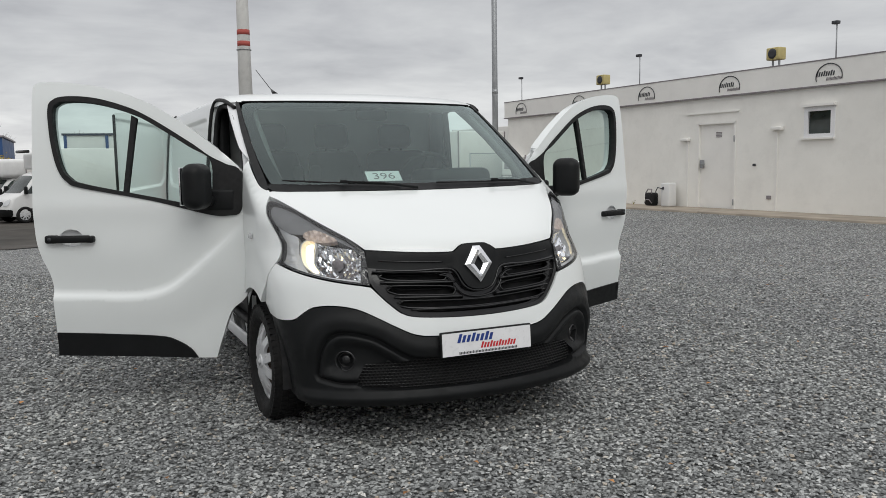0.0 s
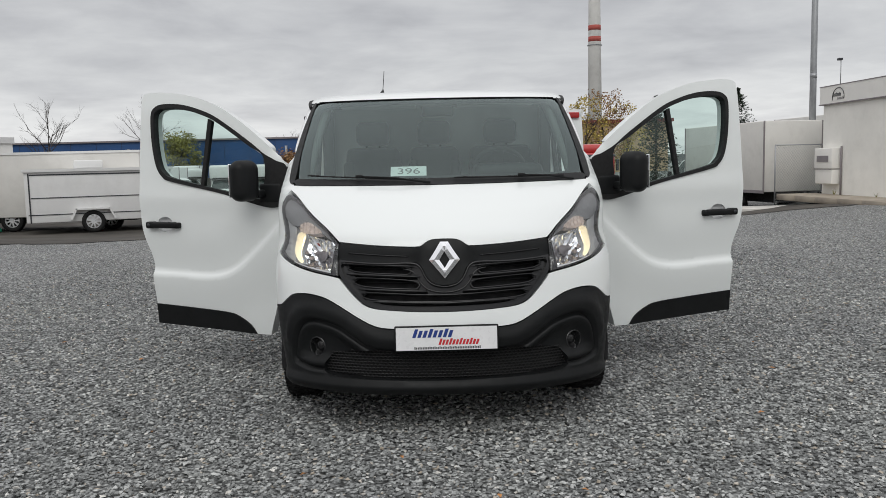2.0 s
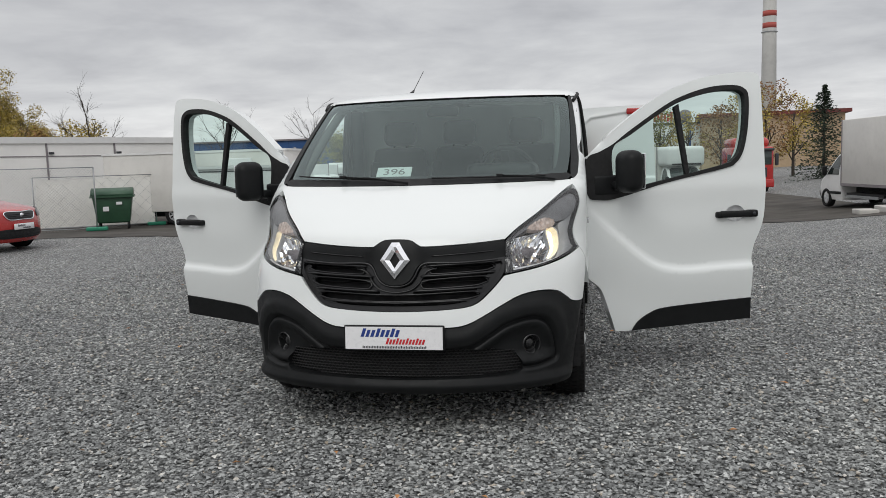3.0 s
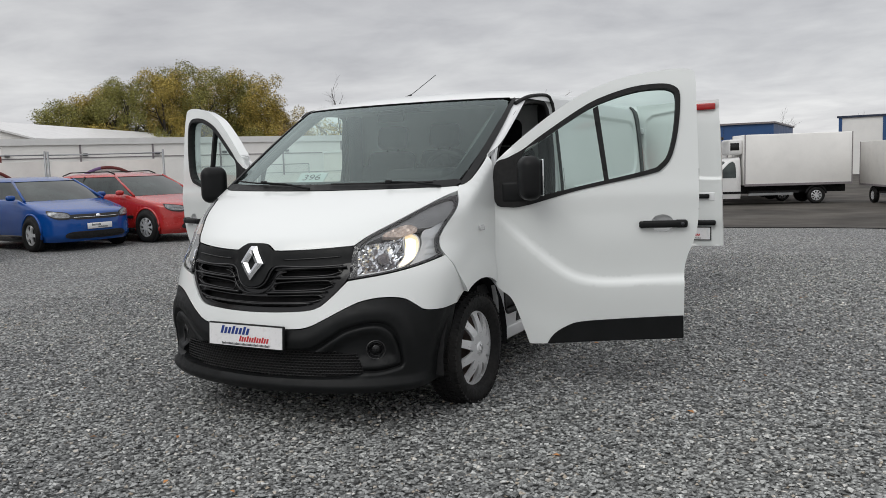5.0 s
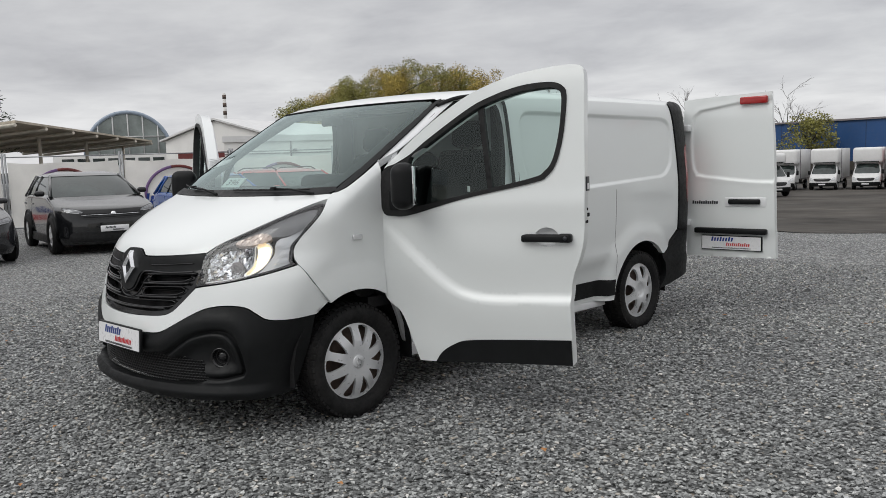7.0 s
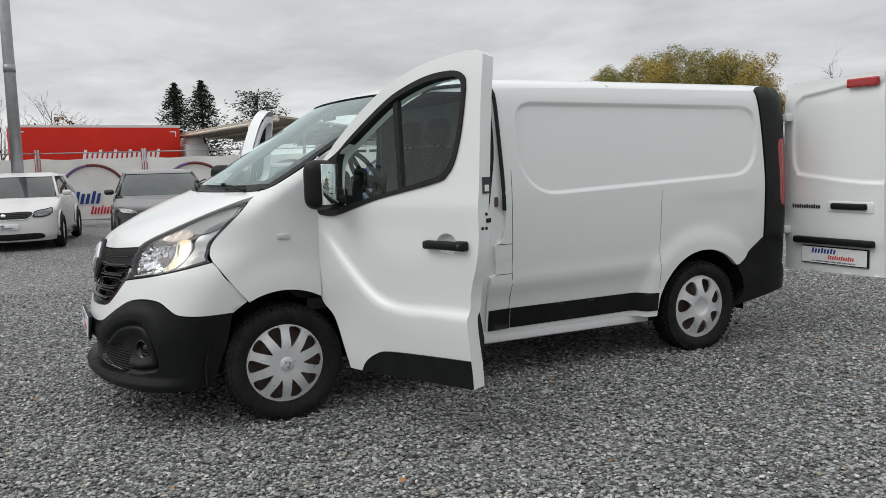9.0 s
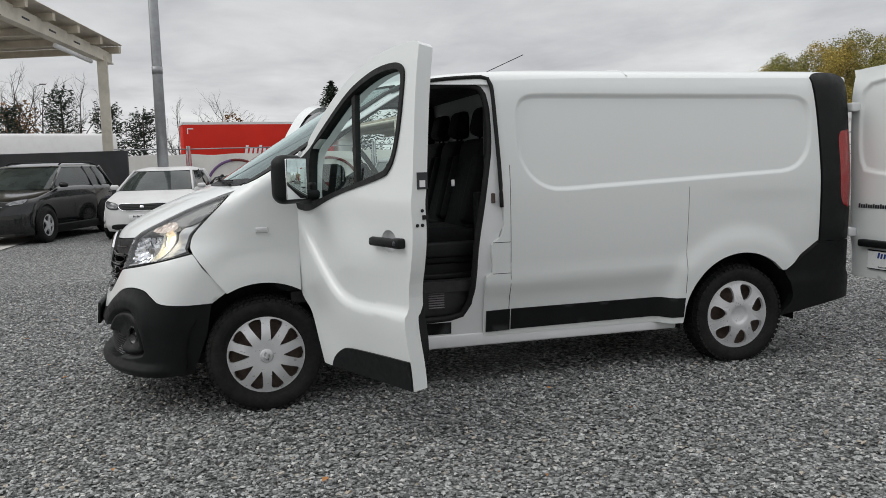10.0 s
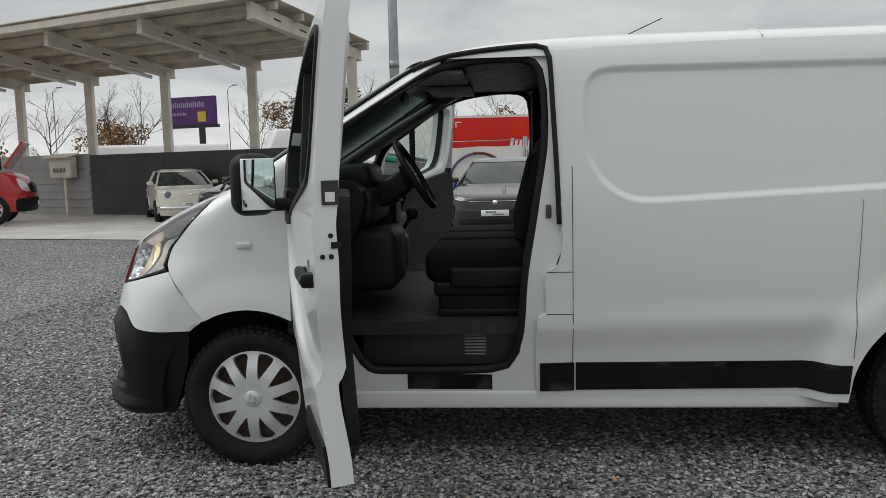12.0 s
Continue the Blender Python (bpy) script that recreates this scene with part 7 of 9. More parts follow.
def corrugated():
    vs, fs = [], []
    n = 840
    for i in range(n + 1):
        h = 0.018 * math.sin(i * math.pi / 2)
        for t in (0.0, 1.0):
            p = roof_point(i / n, t)
            vs.append((p.x, p.y, p.z + h + 0.10))
    fs = [(2 * i, 2 * i + 2, 2 * i + 3, 2 * i + 1) for i in range(n)]
    return vs, fs, 0


part("canopy_roof", corrugated(), PALEROOF, canopy, "corrugated steel roof")
for t in (0.02, 0.20, 0.40, 0.60, 0.80, 0.98):
    p, q = roof_point(0.002, t), roof_point(0.998, t)
    part("purlin", joined(*[([tuple(e + OUT * k + Vector((0, 0, h))) for e in (p, q) for k in (-0.045, 0.045) for h in (-0.085, 0.06)], [(0, 1, 3, 2), (4, 6, 7, 5), (0, 4, 5, 1), (2, 3, 7, 6), (0, 2, 6, 4), (1, 5, 7, 3)], 0)]), CREAMST if t > 0.9 else RUSTST, canopy, "roof purlin")


def fence_run(name, label, pts, h, mat, thick=0.05, ribs=0.0, base=-0.05):
    f = thing(name, label, "fence", at=WEST)
    for (x0, y0), (x1, y1) in zip(pts, pts[1:]):
        v = Vector((x1 - x0, y1 - y0, 0))
        l = v.length
        m = Matrix.Translation((x0, y0, 0)) @ Matrix.Rotation(math.atan2(v.y, v.x), 4, "Z")
        z0 = 0.0
        part("panel", moved(box(0.015, l - 0.015, -thick / 2, thick / 2, z0 + base, z0 + h), m), mat, f)
        if ribs:
            part("ribs", joined(*[moved(box(0.02, l - 0.02, -thick / 2 - 0.035, thick / 2 + 0.035, z0 + k * ribs, z0 + k * ribs + ribs * 0.5), m) for k in range(1, int(h / ribs))]), mat, f)
    return f


fence_run("sheet_wall", "dark grey sheet metal wall", [(-14.48, -2.06), (-15.85, -5.35), (-16.95, -7.95), (-18.0, -10.5)], 1.66, DGREY, 0.05)
fence_run("sheet_fence", "grey ribbed sheet fence beside the dark wall", [(-18.0, -10.5), (-19.1, -13.15), (-20.2, -15.85), (-21.3, -18.5)], 1.70, LGREY, 0.04, 0.22)
cab = thing("control_cabinet", "small cream cabinet with a pitched cover on the fence", "cabinet", at=WEST @ pose(-18.22, -11.3, 0, 0, 0, -22))
part("cabinet_box", rbox(0.03, 0.25, -0.42, 0.42, 1.05, 1.62, 0.01), CREAMST, cab)
part("cabinet_cover", moved(box(0.0, 0.42, -0.5, 0.5, 0.0, 0.03), Matrix.Translation((0.0, 0, 1.70)) @ Matrix.Rotation(radians(14), 4, "Y")), CREAMST, cab)
part("cabinet_leg", box(0.08, 0.12, -0.05, 0.05, -0.02, 1.06), CREAMST, cab)
part("switches", joined(*[rbox(0.25, 0.28, -0.25 + 0.13 * k, -0.19 + 0.13 * k, 1.2, 1.32, 0.008) for k in range(4)]), GREYINK, cab)

BANNERS = [(-18.34, -3.0), (-19.46, -0.95), (-18.94, 1.74), (-18.32, 4.34), (-17.0, 6.84), (-15.43, 9.25), (-13.5, 11.3)]
VIOLET = material("violet_print", (0.16, 0.09, 0.22), 0.6, vary=0.1)
bf = thing("banner_fence", "mobile mesh fence hung with white banners", "fence")
for i, ((x0, y0), (x1, y1)) in enumerate(zip(BANNERS, BANNERS[1:])):
    v = Vector((x1 - x0, y1 - y0, 0))
    l = v.length / 1.15
    m = Matrix.Translation((x0, y0, min(rise(x0, y0), rise(x1, y1)))) @ Matrix.Rotation(math.atan2(v.y, v.x), 4, "Z") @ Matrix.Scale(1.15, 4)
    bn = part("banner", moved(patch([(0.07, 0.10, 1), (l - 0.07, 0.10, 1), (l - 0.07, 1.60, 1), (l * 0.75, 1.57), (l * 0.5, 1.585), (l * 0.25, 1.56), (0.07, 1.60, 1)], lambda a, b: (a, 0.03 * math.sin(a * 5 + b * 2) * math.sin(b * 2.2), b), 0.12, thick=0.01, back=True), m), TARP, bf, "sagging white banner")
    part("fence_frame", moved(joined(tube([(0.03, 0, 0.0), (0.03, 0, 1.80)], 0.024, 6), tube([(l - 0.03, 0, 0.0), (l - 0.03, 0, 1.80)], 0.024, 6), tube([(0.03, 0, 1.72), (l - 0.03, 0, 1.72)], 0.016, 6), tube([(0.03, 0, 0.12), (l - 0.03, 0, 0.12)], 0.016, 6)), m), GALV, bf, "galvanised fence frame")
    if i != 0:
        c = l * 0.5
        arcs = [[(c + 0.75 * math.cos(w), -0.055, 0.72 + 0.70 * math.sin(w)) for w in np.linspace(a, b, 12)] for a, b in ((radians(100), radians(200)), (radians(10), radians(100)))]
        part("banner_arc", moved(tube(arcs[0], 0.035, 5, flat=0.4), m), VIOLET, bn, "violet printed arc")
        part("banner_arc", moved(tube(arcs[1], 0.035, 5, flat=0.4), m), MAROON, bn, "dark red printed arc")
        part("banner_bars", moved(slanted_bars(c - 0.8, c + 0.15, 0.50, 0.80, 4), m @ Matrix.Translation((0, -0.06, 0))), BLUEINK, bn, "blue printed bars")
        part("banner_bars", moved(slanted_bars(c - 0.1, c + 0.75, 0.25, 0.45, 6), m @ Matrix.Translation((0, -0.06, 0))), REDINK, bn, "red printed bars")

# red lorry trailer behind the fence
tr = thing("lorry_trailer", "long red curtain trailer with white lettering bars", "trailer", at=pose(-42.22, -2.01, -0.50, 0, 0, 97.6) @ Matrix.Scale(1.8, 4))
part("curtain", rbox(0.0, 4.6, -1.0, 0.0, 0.62, 2.40, 0.02), REDT, tr)
part("roof_rail", joined(box(-0.02, 4.62, -1.0, 0.01, 2.38, 2.45)), TRUCKW, tr, "white top rail")
part("lettering", moved(slanted_bars(1.75, 3.95, 1.36, 1.74, 8, 0.2), Matrix.Translation((0, 0.012, 0)) @ Matrix.Rotation(0, 4, "Z")), PLATE, tr, "white printed bars")
part("lettering", moved(slanted_bars(1.75, 3.95, 1.36, 1.74, 8, 0.2), Matrix.Translation((0, -1.012, 0))), PLATE, tr, "white printed bars")
for y0, y1 in ((0.0, 0.008), (-1.008, -1.0)):
    part("corner_mark", joined(box(0.12, 0.30, y0, y1, 2.24, 2.27), box(0.12, 0.15, y0, y1, 2.10, 2.24)), PLATE, tr)
    part("corner_mark", joined(box(4.3, 4.48, y0, y1, 2.24, 2.27), box(4.45, 4.48, y0, y1, 2.10, 2.24)), PLATE, tr)
part("chassis", joined(box(0.1, 4.5, -0.9, -0.1, 0.35, 0.62)), DARK, tr)
part("tractor_cab", joined(rbox(4.75, 5.5, -1.0, 0.0, 0.5, 1.9, 0.12), rbox(4.8, 5.45, -0.95, -0.05, 1.6, 2.15, 0.25)), TRUCKW, tr, "white tractor cab with roof fairing")
for k in range(3):
    part("trailer_wheel", moved(lathe([(0.0, 0.0), (0.34, 0.0), (0.36, -0.05), (0.36, -0.2), (0.0, -0.2)], 20), Matrix.Translation((0.7 + 0.75 * k, -0.02, 0.36)) @ Matrix.Rotation(radians(90), 4, "Z")), TYRE, tr)

PALEP = material("pale_violet_print", (0.34, 0.26, 0.42), 0.5, vary=0.1)

# ---- lorries and vans on the lot behind -------------------------------------------


def lorry_wheel(parent, x, y, s, r=0.38, label="black lorry tyre"):
    w = part("wheel", WHEEL_TYRE, TYRE, parent, label)
    w.matrix_basis = pose(s * x, y, r, 0, 0, 0 if s > 0 else 180) @ Matrix.Diagonal((1.3, r / 0.32, r / 0.32, 1))
    part("rim", RIMS["cover"], SILVER, w)
    part("rim_back", RIM_BACK, DARK, w)


def van_front(c, paint, L, Wd, H, snout=0.55, grille=True):
    """Cab of a light lorry: nose along -y, cab back at y = L."""
    w2 = Wd / 2
    fy = monotone([(0.30, 0.06), (0.45, 0.0), (0.75, 0.02), (1.0, 0.10), (1.12, 0.28), (1.22, snout), (1.9, snout + 0.62), (H - 0.1, snout + 0.85), (H, snout + 1.1)])
    hw = monotone([(0.30, w2 - 0.06), (0.6, w2), (1.2, w2 - 0.01), (1.9, w2 - 0.14), (H - 0.06, w2 - 0.22), (H, w2 - 0.34)])
    rf = monotone([(0.30, 0.35), (1.0, 0.4), (1.3, 0.25), (H, 0.3)])
    back_ = lambda z: L
    flat = lambda z: 0.05
    part("cab", contour_shell([0.30, 0.36, 0.5, 0.75, 0.95, 1.05, 1.12, 1.17, 1.22, 1.4, 1.6, 1.8, 1.95, H - 0.1, H - 0.05, H], fy, back_, hw, rf, flat), paint, c, "white cab")

    def face(u, z):
        s, a = (1 if u >= 0 else -1), min(abs(u), 1.0)
        t = a * math.pi / 2
        return s * hw(z) * math.sin(t), fy(z) + rf(z) * (1 - math.cos(t)), z

    part("windscreen", patch(both([(0.0, 1.26), (0.66, 1.28), (0.72, 1.40), (0.70, H - 0.22), (0.55, H - 0.18), (0.0, H - 0.17)]), face, 0.15, off=0.012, thick=0.012), AUTOGL, c, "dark windscreen")
    part("bumper", patch(both([(0.0, 0.31), (0.9, 0.32), (0.97, 0.55), (0.6, 0.60), (0.0, 0.60)]), face, 0.12, off=0.014, thick=0.012), BLACK, c, "dark bumper")
    if grille:
        part("grille", patch(both([(0.0, 0.70), (0.33, 0.72), (0.42, 0.90), (0.0, 0.93)]), face, 0.1, off=0.012, thick=0.012), GLOSS, c, "dark grille")
    part("plate", moved(box(-0.25, 0.25, -0.03, -0.012, 0.42, 0.52), Matrix.Identity(4)), PLATE, c)
    for s in (1, -1):
        part("headlight", patch([(s * 0.45, 0.74), (s * 0.50, 0.92), (s * 0.70, 1.02), (s * 0.72, 0.80)], face, 0.08, off=0.014, thick=0.012), PALELAMP, c, "clear headlight")
        side_ = (lambda y, z: (hw(z), y, z))
        glass = patch([(snout + 0.35, 1.24, 1), (L - 0.25, 1.24, 1), (L - 0.28, H - 0.28), (snout + 0.98, H - 0.25)], side_, 0.2, off=0.012, thick=0.012)
        part("side_window", glass if s > 0 else mirrored(glass), AUTOGL, c, "dark side window")
        part("mirror", rbox(s * (w2 + 0.10) - 0.08, s * (w2 + 0.10) + 0.08, snout + 0.28, snout + 0.40, 1.22, 1.55, 0.03), BLACK, c)
        part("side_strip", rbox(s * w2 - 0.015, s * w2 + 0.015, snout + 0.4, L - 0.05, 0.52, 0.62, 0.01), BLACK, c)
        lorry_wheel(c, w2 - 0.10, 0.85, s, 0.36)


def box_lorry(label, x, y, deg, s, box_len=4.2, box_h=2.3, paint=None, luton=False, reefer=False, box_mat=None, name="box_lorry"):
    c = thing(name, label, "lorry", "parked lorries", at=pose(x, y, rise(x, y), 0, 0, deg) @ Matrix.Scale(s, 4))
    van_front(c, paint or TRUCKW, 2.05, 2.0, 2.15)
    b = part("box_body", rbox(-1.07, 1.07, 2.15, 2.15 + box_len, 0.88, 0.88 + box_h, 0.03, 2), box_mat or BOXW, c, "plain box body")
    part("box_edge", joined(*[box(sx - 0.02, sx + 0.02, yy - 0.02, yy + 0.02, 0.88, 0.88 + box_h) for sx in (-1.07, 1.07) for yy in (2.16, 2.14 + box_len)], box(-1.085, -1.06, 2.15, 2.15 + box_len, 0.84, 0.94), box(1.06, 1.085, 2.15, 2.15 + box_len, 0.84, 0.94)), GREYINK, b)
    part("chassis", joined(box(-0.45, 0.45, 1.6, 2.1 + box_len, 0.50, 0.86), box(-0.98, 0.98, 2.4, 2.0 + box_len * 0.55, 0.50, 0.60)), DARK, c, "dark chassis with side guard")
    for sd in (1, -1):
        part("side_guard", box(sd * 0.98 - 0.02, sd * 0.98 + 0.02, 2.35, 2.2 + box_len * 0.45, 0.42, 0.52), GALV, c, "pale side guard")
        lorry_wheel(c, 0.90, 2.15 + box_len * 0.68, sd, 0.37)
        part("mud_guard", tube([(sd * 0.94, 2.15 + box_len * 0.68 + 0.44 * math.cos(w), 0.37 + 0.44 * math.sin(w)) for w in np.linspace(0.2, math.pi - 0.2, 9)], 0.05, 5), DARK, c)
    if luton:
        part("luton", joined(rbox(-1.05, 1.05, 0.95, 2.3, 2.05, 0.88 + box_h, 0.22, 4)), paint or TRUCKW, c, "rounded roof box over the cab")
        part("luton_vent", rbox(-0.8, 0.8, 0.93, 1.0, 2.12, 2.2, 0.02), GLOSS, c)
    if reefer:
        r = part("cooling_unit", rbox(-0.75, 0.75, 1.55, 2.15, 2.25, 2.95, 0.1, 3), TRUCKW, c, "white roof cooling unit")
        part("cooling_grille", joined(rbox(0.35, 0.76, 1.6, 2.0, 2.45, 2.80, 0.03), rbox(-0.765, -0.35, 1.6, 2.0, 2.45, 2.80, 0.03)), GLOSS, r)
        part("beacon_bar", rbox(-0.6, 0.6, 1.2, 1.35, 2.95, 3.08, 0.04), GLOSS, r)
    return c


box_lorry("white refrigerated lorry on the asphalt lot", -4.3, 33.2, -67.5, 0.97, 4.6, 2.25, reefer=True, box_mat=WHITEP)
# rows of light lorries and vans
for x, y in ((-5.3, 36.0), (-6.0, 39.2), (-6.7, 42.4)):
    box_lorry("white light lorry with roof box beside the lane", x, y, -66.0, 0.90, 4.2, 2.1, luton=True)
for x, y, w in ((-16.35, 49.6, None), (-14.15, 50.6, None), (-11.85, 51.4, None), (-9.9, 51.8, REDP), (-7.7, 52.8, None)):
    box_lorry("red lorry with roof box at the end of the lot" if w else "white lorry with roof box at the end of the lot", x, y, 9.3, 0.80, 4.0, 2.4, paint=w, luton=True, box_mat=TRUCKW)
for i in range(3):
    box_lorry("white light lorry with roof box in a row" if i > 1 else "white light lorry with plain box in a row", -11.6 - 0.56 * i, 33.6 + 3.3 * i, 48.5, 0.83, 3.8, 1.9, luton=(i > 1), box_mat=TRUCKW)
# larger lorry with grey cab fittings
box_lorry("white distribution lorry with high roof fairing", 5.3, 30.7, 21, 0.84, 4.6, 2.2, luton=True)
box_lorry("cream box lorry with closed rear doors", 9.9, 26.7, 190, 0.92, 5.4, 2.35, box_mat=BOXW)
box_lorry("cream box lorry behind the mesh gate", 14.6, 29.8, 187, 0.92, 5.0, 2.3, box_mat=BOXW)

# red tractor unit
rt = thing("red_tractor", "red lorry tractor parked on the lot", "lorry", at=pose(9.9, 43.2, rise(9.9, 43.2), 0, 0, 9) @ Matrix.Scale(0.97, 4))
part("tractor_cab", joined(rbox(-1.2, 1.2, 0.0, 2.1, 0.75, 2.7, 0.15, 3), rbox(-1.1, 1.1, 0.35, 2.1, 2.6, 3.25, 0.3, 4)), REDP, rt)
part("windscreen", rbox(-1.05, 1.05, -0.02, 0.06, 1.65, 2.45, 0.06), AUTOGL, rt, "dark windscreen")
part("visor", rbox(-1.15, 1.15, -0.18, 0.05, 2.45, 2.6, 0.05), DARKINK, rt)
part("grille", rbox(-0.8, 0.8, -0.03, 0.05, 0.95, 1.5, 0.04), DARKINK, rt)
part("bumper", rbox(-1.2, 1.2, -0.08, 0.3, 0.35, 0.85, 0.08), REDP, rt)
for s in (1, -1):
    part("mirror", rbox(s * 1.36 - 0.1, s * 1.36 + 0.1, 0.0, 0.15, 1.6, 2.3, 0.05), DARKINK, rt)
    lorry_wheel(rt, 1.0, 1.0, s, 0.48)

# ---- trailers, bin and mesh fence on the left of the lot ---------------------------
tb = thing("box_trailer", "large cream box body on wheels", "trailer", at=pose(-18.1, 24.6, rise(-18, 24.6), 0, 0, 1) @ Matrix.Scale(1.65, 4))
part("trailer_box", rbox(0.0, 4.6, 0.0, 1.7, 0.32, 1.70, 0.02), BOXW, tb)
part("trailer_top", box(-0.02, 4.62, -0.02, 1.72, 1.69, 1.74), TRUCKW, tb, "pale top edge")
part("trailer_frame", box(0.1, 4.4, 0.2, 1.5, 0.20, 0.33), DARK, tb)
for x in (1.75, 3.9):
    w = part("wheel", WHEEL_TYRE, TYRE, tb)
    w.matrix_basis = pose(x, 0.10, 0.26, 0, 0, -90) @ Matrix.Scale(0.8, 4)
    part("rim", RIMS["cover"], SILVER, w)
    part("rim_back", RIM_BACK, DARK, w)
ts = thing("market_trailer", "white market trailer with folded flaps and orange straps", "trailer", at=pose(-13.5, 22.3, rise(-13.5, 22.3), 0, 0, 25) @ Matrix.Scale(1.42, 4))
part("trailer_box", rbox(0.0, 3.3, 0.0, 1.35, 0.28, 1.50, 0.02), TRUCKW, ts)
part("roof_edge", box(-0.05, 3.35, -0.05, 1.4, 1.48, 1.55), TRUCKW, ts)
part("flap_gap", joined(box(0.12, 3.18, -0.012, 0.0, 1.40, 1.43), box(0.12, 3.18, -0.012, 0.0, 0.86, 0.88), box(0.05, 3.25, -0.012, 0.0, 0.46, 0.48), box(0.08, 0.11, -0.012, 0.0, 0.28, 1.45)), DARKINK, ts)
part("roof_unit", rbox(1.1, 1.75, 0.3, 0.9, 1.55, 1.75, 0.03), TRUCKW, ts)
part("strap", joined(rbox(2.72, 2.84, -0.05, 0.02, 0.15, 1.45, 0.02), rbox(2.92, 3.0, -0.06, 0.02, 0.10, 0.9, 0.02), rbox(3.28, 3.34, 0.2, 0.5, 0.2, 0.9, 0.02)), MUD, ts, "hanging ochre straps")
part("drawbar", joined(tube([(3.2, 0.2, 0.35), (4.1, 0.65, 0.38)], 0.03, 6), tube([(3.2, 1.1, 0.35), (4.1, 0.65, 0.38)], 0.03, 6), tube([(4.0, 0.65, 0.38), (4.25, 0.65, 0.40)], 0.035, 6), tube([(3.8, 0.65, 0.62), (3.8, 0.65, 0.12)], 0.025, 6)), GALV, ts, "steel drawbar")
part("jockey_wheel", moved(lathe([(0.0, 0.03), (0.09, 0.03), (0.10, 0.0), (0.09, -0.03), (0.0, -0.03)], 16), Matrix.Translation((3.8, 0.65, 0.10)) @ Matrix.Rotation(radians(90), 4, "Z")), RUBBER, ts)
w = part("wheel", WHEEL_TYRE, TYRE, ts)
w.matrix_basis = pose(1.45, 0.02, 0.27, 0, 0, -90) @ Matrix.Scale(0.85, 4)
part("rim", RIMS["cover"], SILVER, w)
part("mud_guard", joined(box(1.06, 1.84, -0.14, 0.0, 0.56, 0.60), moved(box(-0.02, 0.02, -0.14, 0.0, 0.0, 0.30), Matrix.Translation((0.96, 0, 0.33)) @ Matrix.Rotation(radians(25), 4, "Y")), moved(box(-0.02, 0.02, -0.14, 0.0, 0.0, 0.30), Matrix.Translation((1.94, 0, 0.33)) @ Matrix.Rotation(radians(-25), 4, "Y"))), TRUCKW, ts, "white wheel guard")

bn = thing("waste_bin", "large green wheeled waste bin with curved lid", "bin", at=pose(-16.5, 22.6, rise(-16.5, 22.6), 0, 0, 29) @ Matrix.Scale(1.65, 4))
part("bin_body", (lambda d: ([(x * (0.8 + 0.2 * (z - 0.15) / 0.6), y * (0.8 + 0.2 * (z - 0.15) / 0.6), z) for x, y, z in d[0]], d[1], d[2]))(rbox(-0.42, 0.42, -0.30, 0.30, 0.15, 0.75, 0.04)), GREENP, bn)
part("bin_lid", extrude_yz([(-0.32, 0.74), (-0.26, 0.86), (0.0, 0.93), (0.26, 0.86), (0.32, 0.74)], -0.44, 0.44, 0.06), GREENP, bn, "curved green lid")
part("bin_rim", joined(box(-0.46, 0.46, -0.34, 0.34, 0.72, 0.76)), GREENP, bn)
part("sticker", box(-0.2, -0.08, -0.306, -0.29, 0.42, 0.52), PLATE, bn)
part("sticker", box(0.08, 0.2, -0.31, -0.29, 0.56, 0.62), PLATE, bn)
for x in (-0.3, 0.3):
    for y in (-0.2, 0.2):
        part("castor", moved(lathe([(0.0, 0.02), (0.07, 0.02), (0.08, 0.0), (0.07, -0.02), (0.0, -0.02)], 14), Matrix.Translation((x, y, 0.08))), RUBBER, bn)


def mesh_fence(x0, y0, x1, y1, h, cell=0.07, banner=False, label="galvanised mesh fence panel on a green foot"):
    v = Vector((x1 - x0, y1 - y0, 0))
    l = v.length
    f = thing("mesh_fence", label, "fence", at=Matrix.Translation((x0, y0, rise((x0 + x1) / 2, (y0 + y1) / 2))) @ Matrix.Rotation(math.atan2(v.y, v.x), 4, "Z"))
    part("fence_frame", joined(tube([(0, 0, 0), (0, 0, h)], 0.022, 6), tube([(l, 0, 0), (l, 0, h)], 0.022, 6), tube([(0, 0, h), (l, 0, h)], 0.018, 6), tube([(0, 0, 0.08), (l, 0, 0.08)], 0.018, 6)), GALV, f)
    wires = []
    k = cell
    while k < l + h:
        a, b = (max(0, k - h), min(h, k)), (min(l, k), max(0, k - l))
        wires.append(tube([(a[0], 0, a[1]), (b[0], 0, b[1])], 0.003, 3))
        wires.append(tube([(l - a[0], 0, a[1]), (l - b[0], 0, b[1])], 0.003, 3))
        k += cell
    part("mesh_wire", joined(*wires), GALV, f)
    part("fence_foot", rbox(l - 0.35, l + 0.35, -0.13, 0.13, 0.0, 0.13, 0.03), TEAL, f, "green plastic fence foot")
    if banner:
        part("banner", box(0.1, l - 0.05, 0.03, 0.04, 0.1, h - 0.1), TARP, f, "white banner on the fence")
        part("banner_arc", tube([(l * 0.55 + 0.45 * math.cos(w), 0.02, h * 0.45 + 0.5 * math.sin(w)) for w in np.linspace(0, math.pi * 0.8, 12)], 0.02, 5), GREYINK, f)


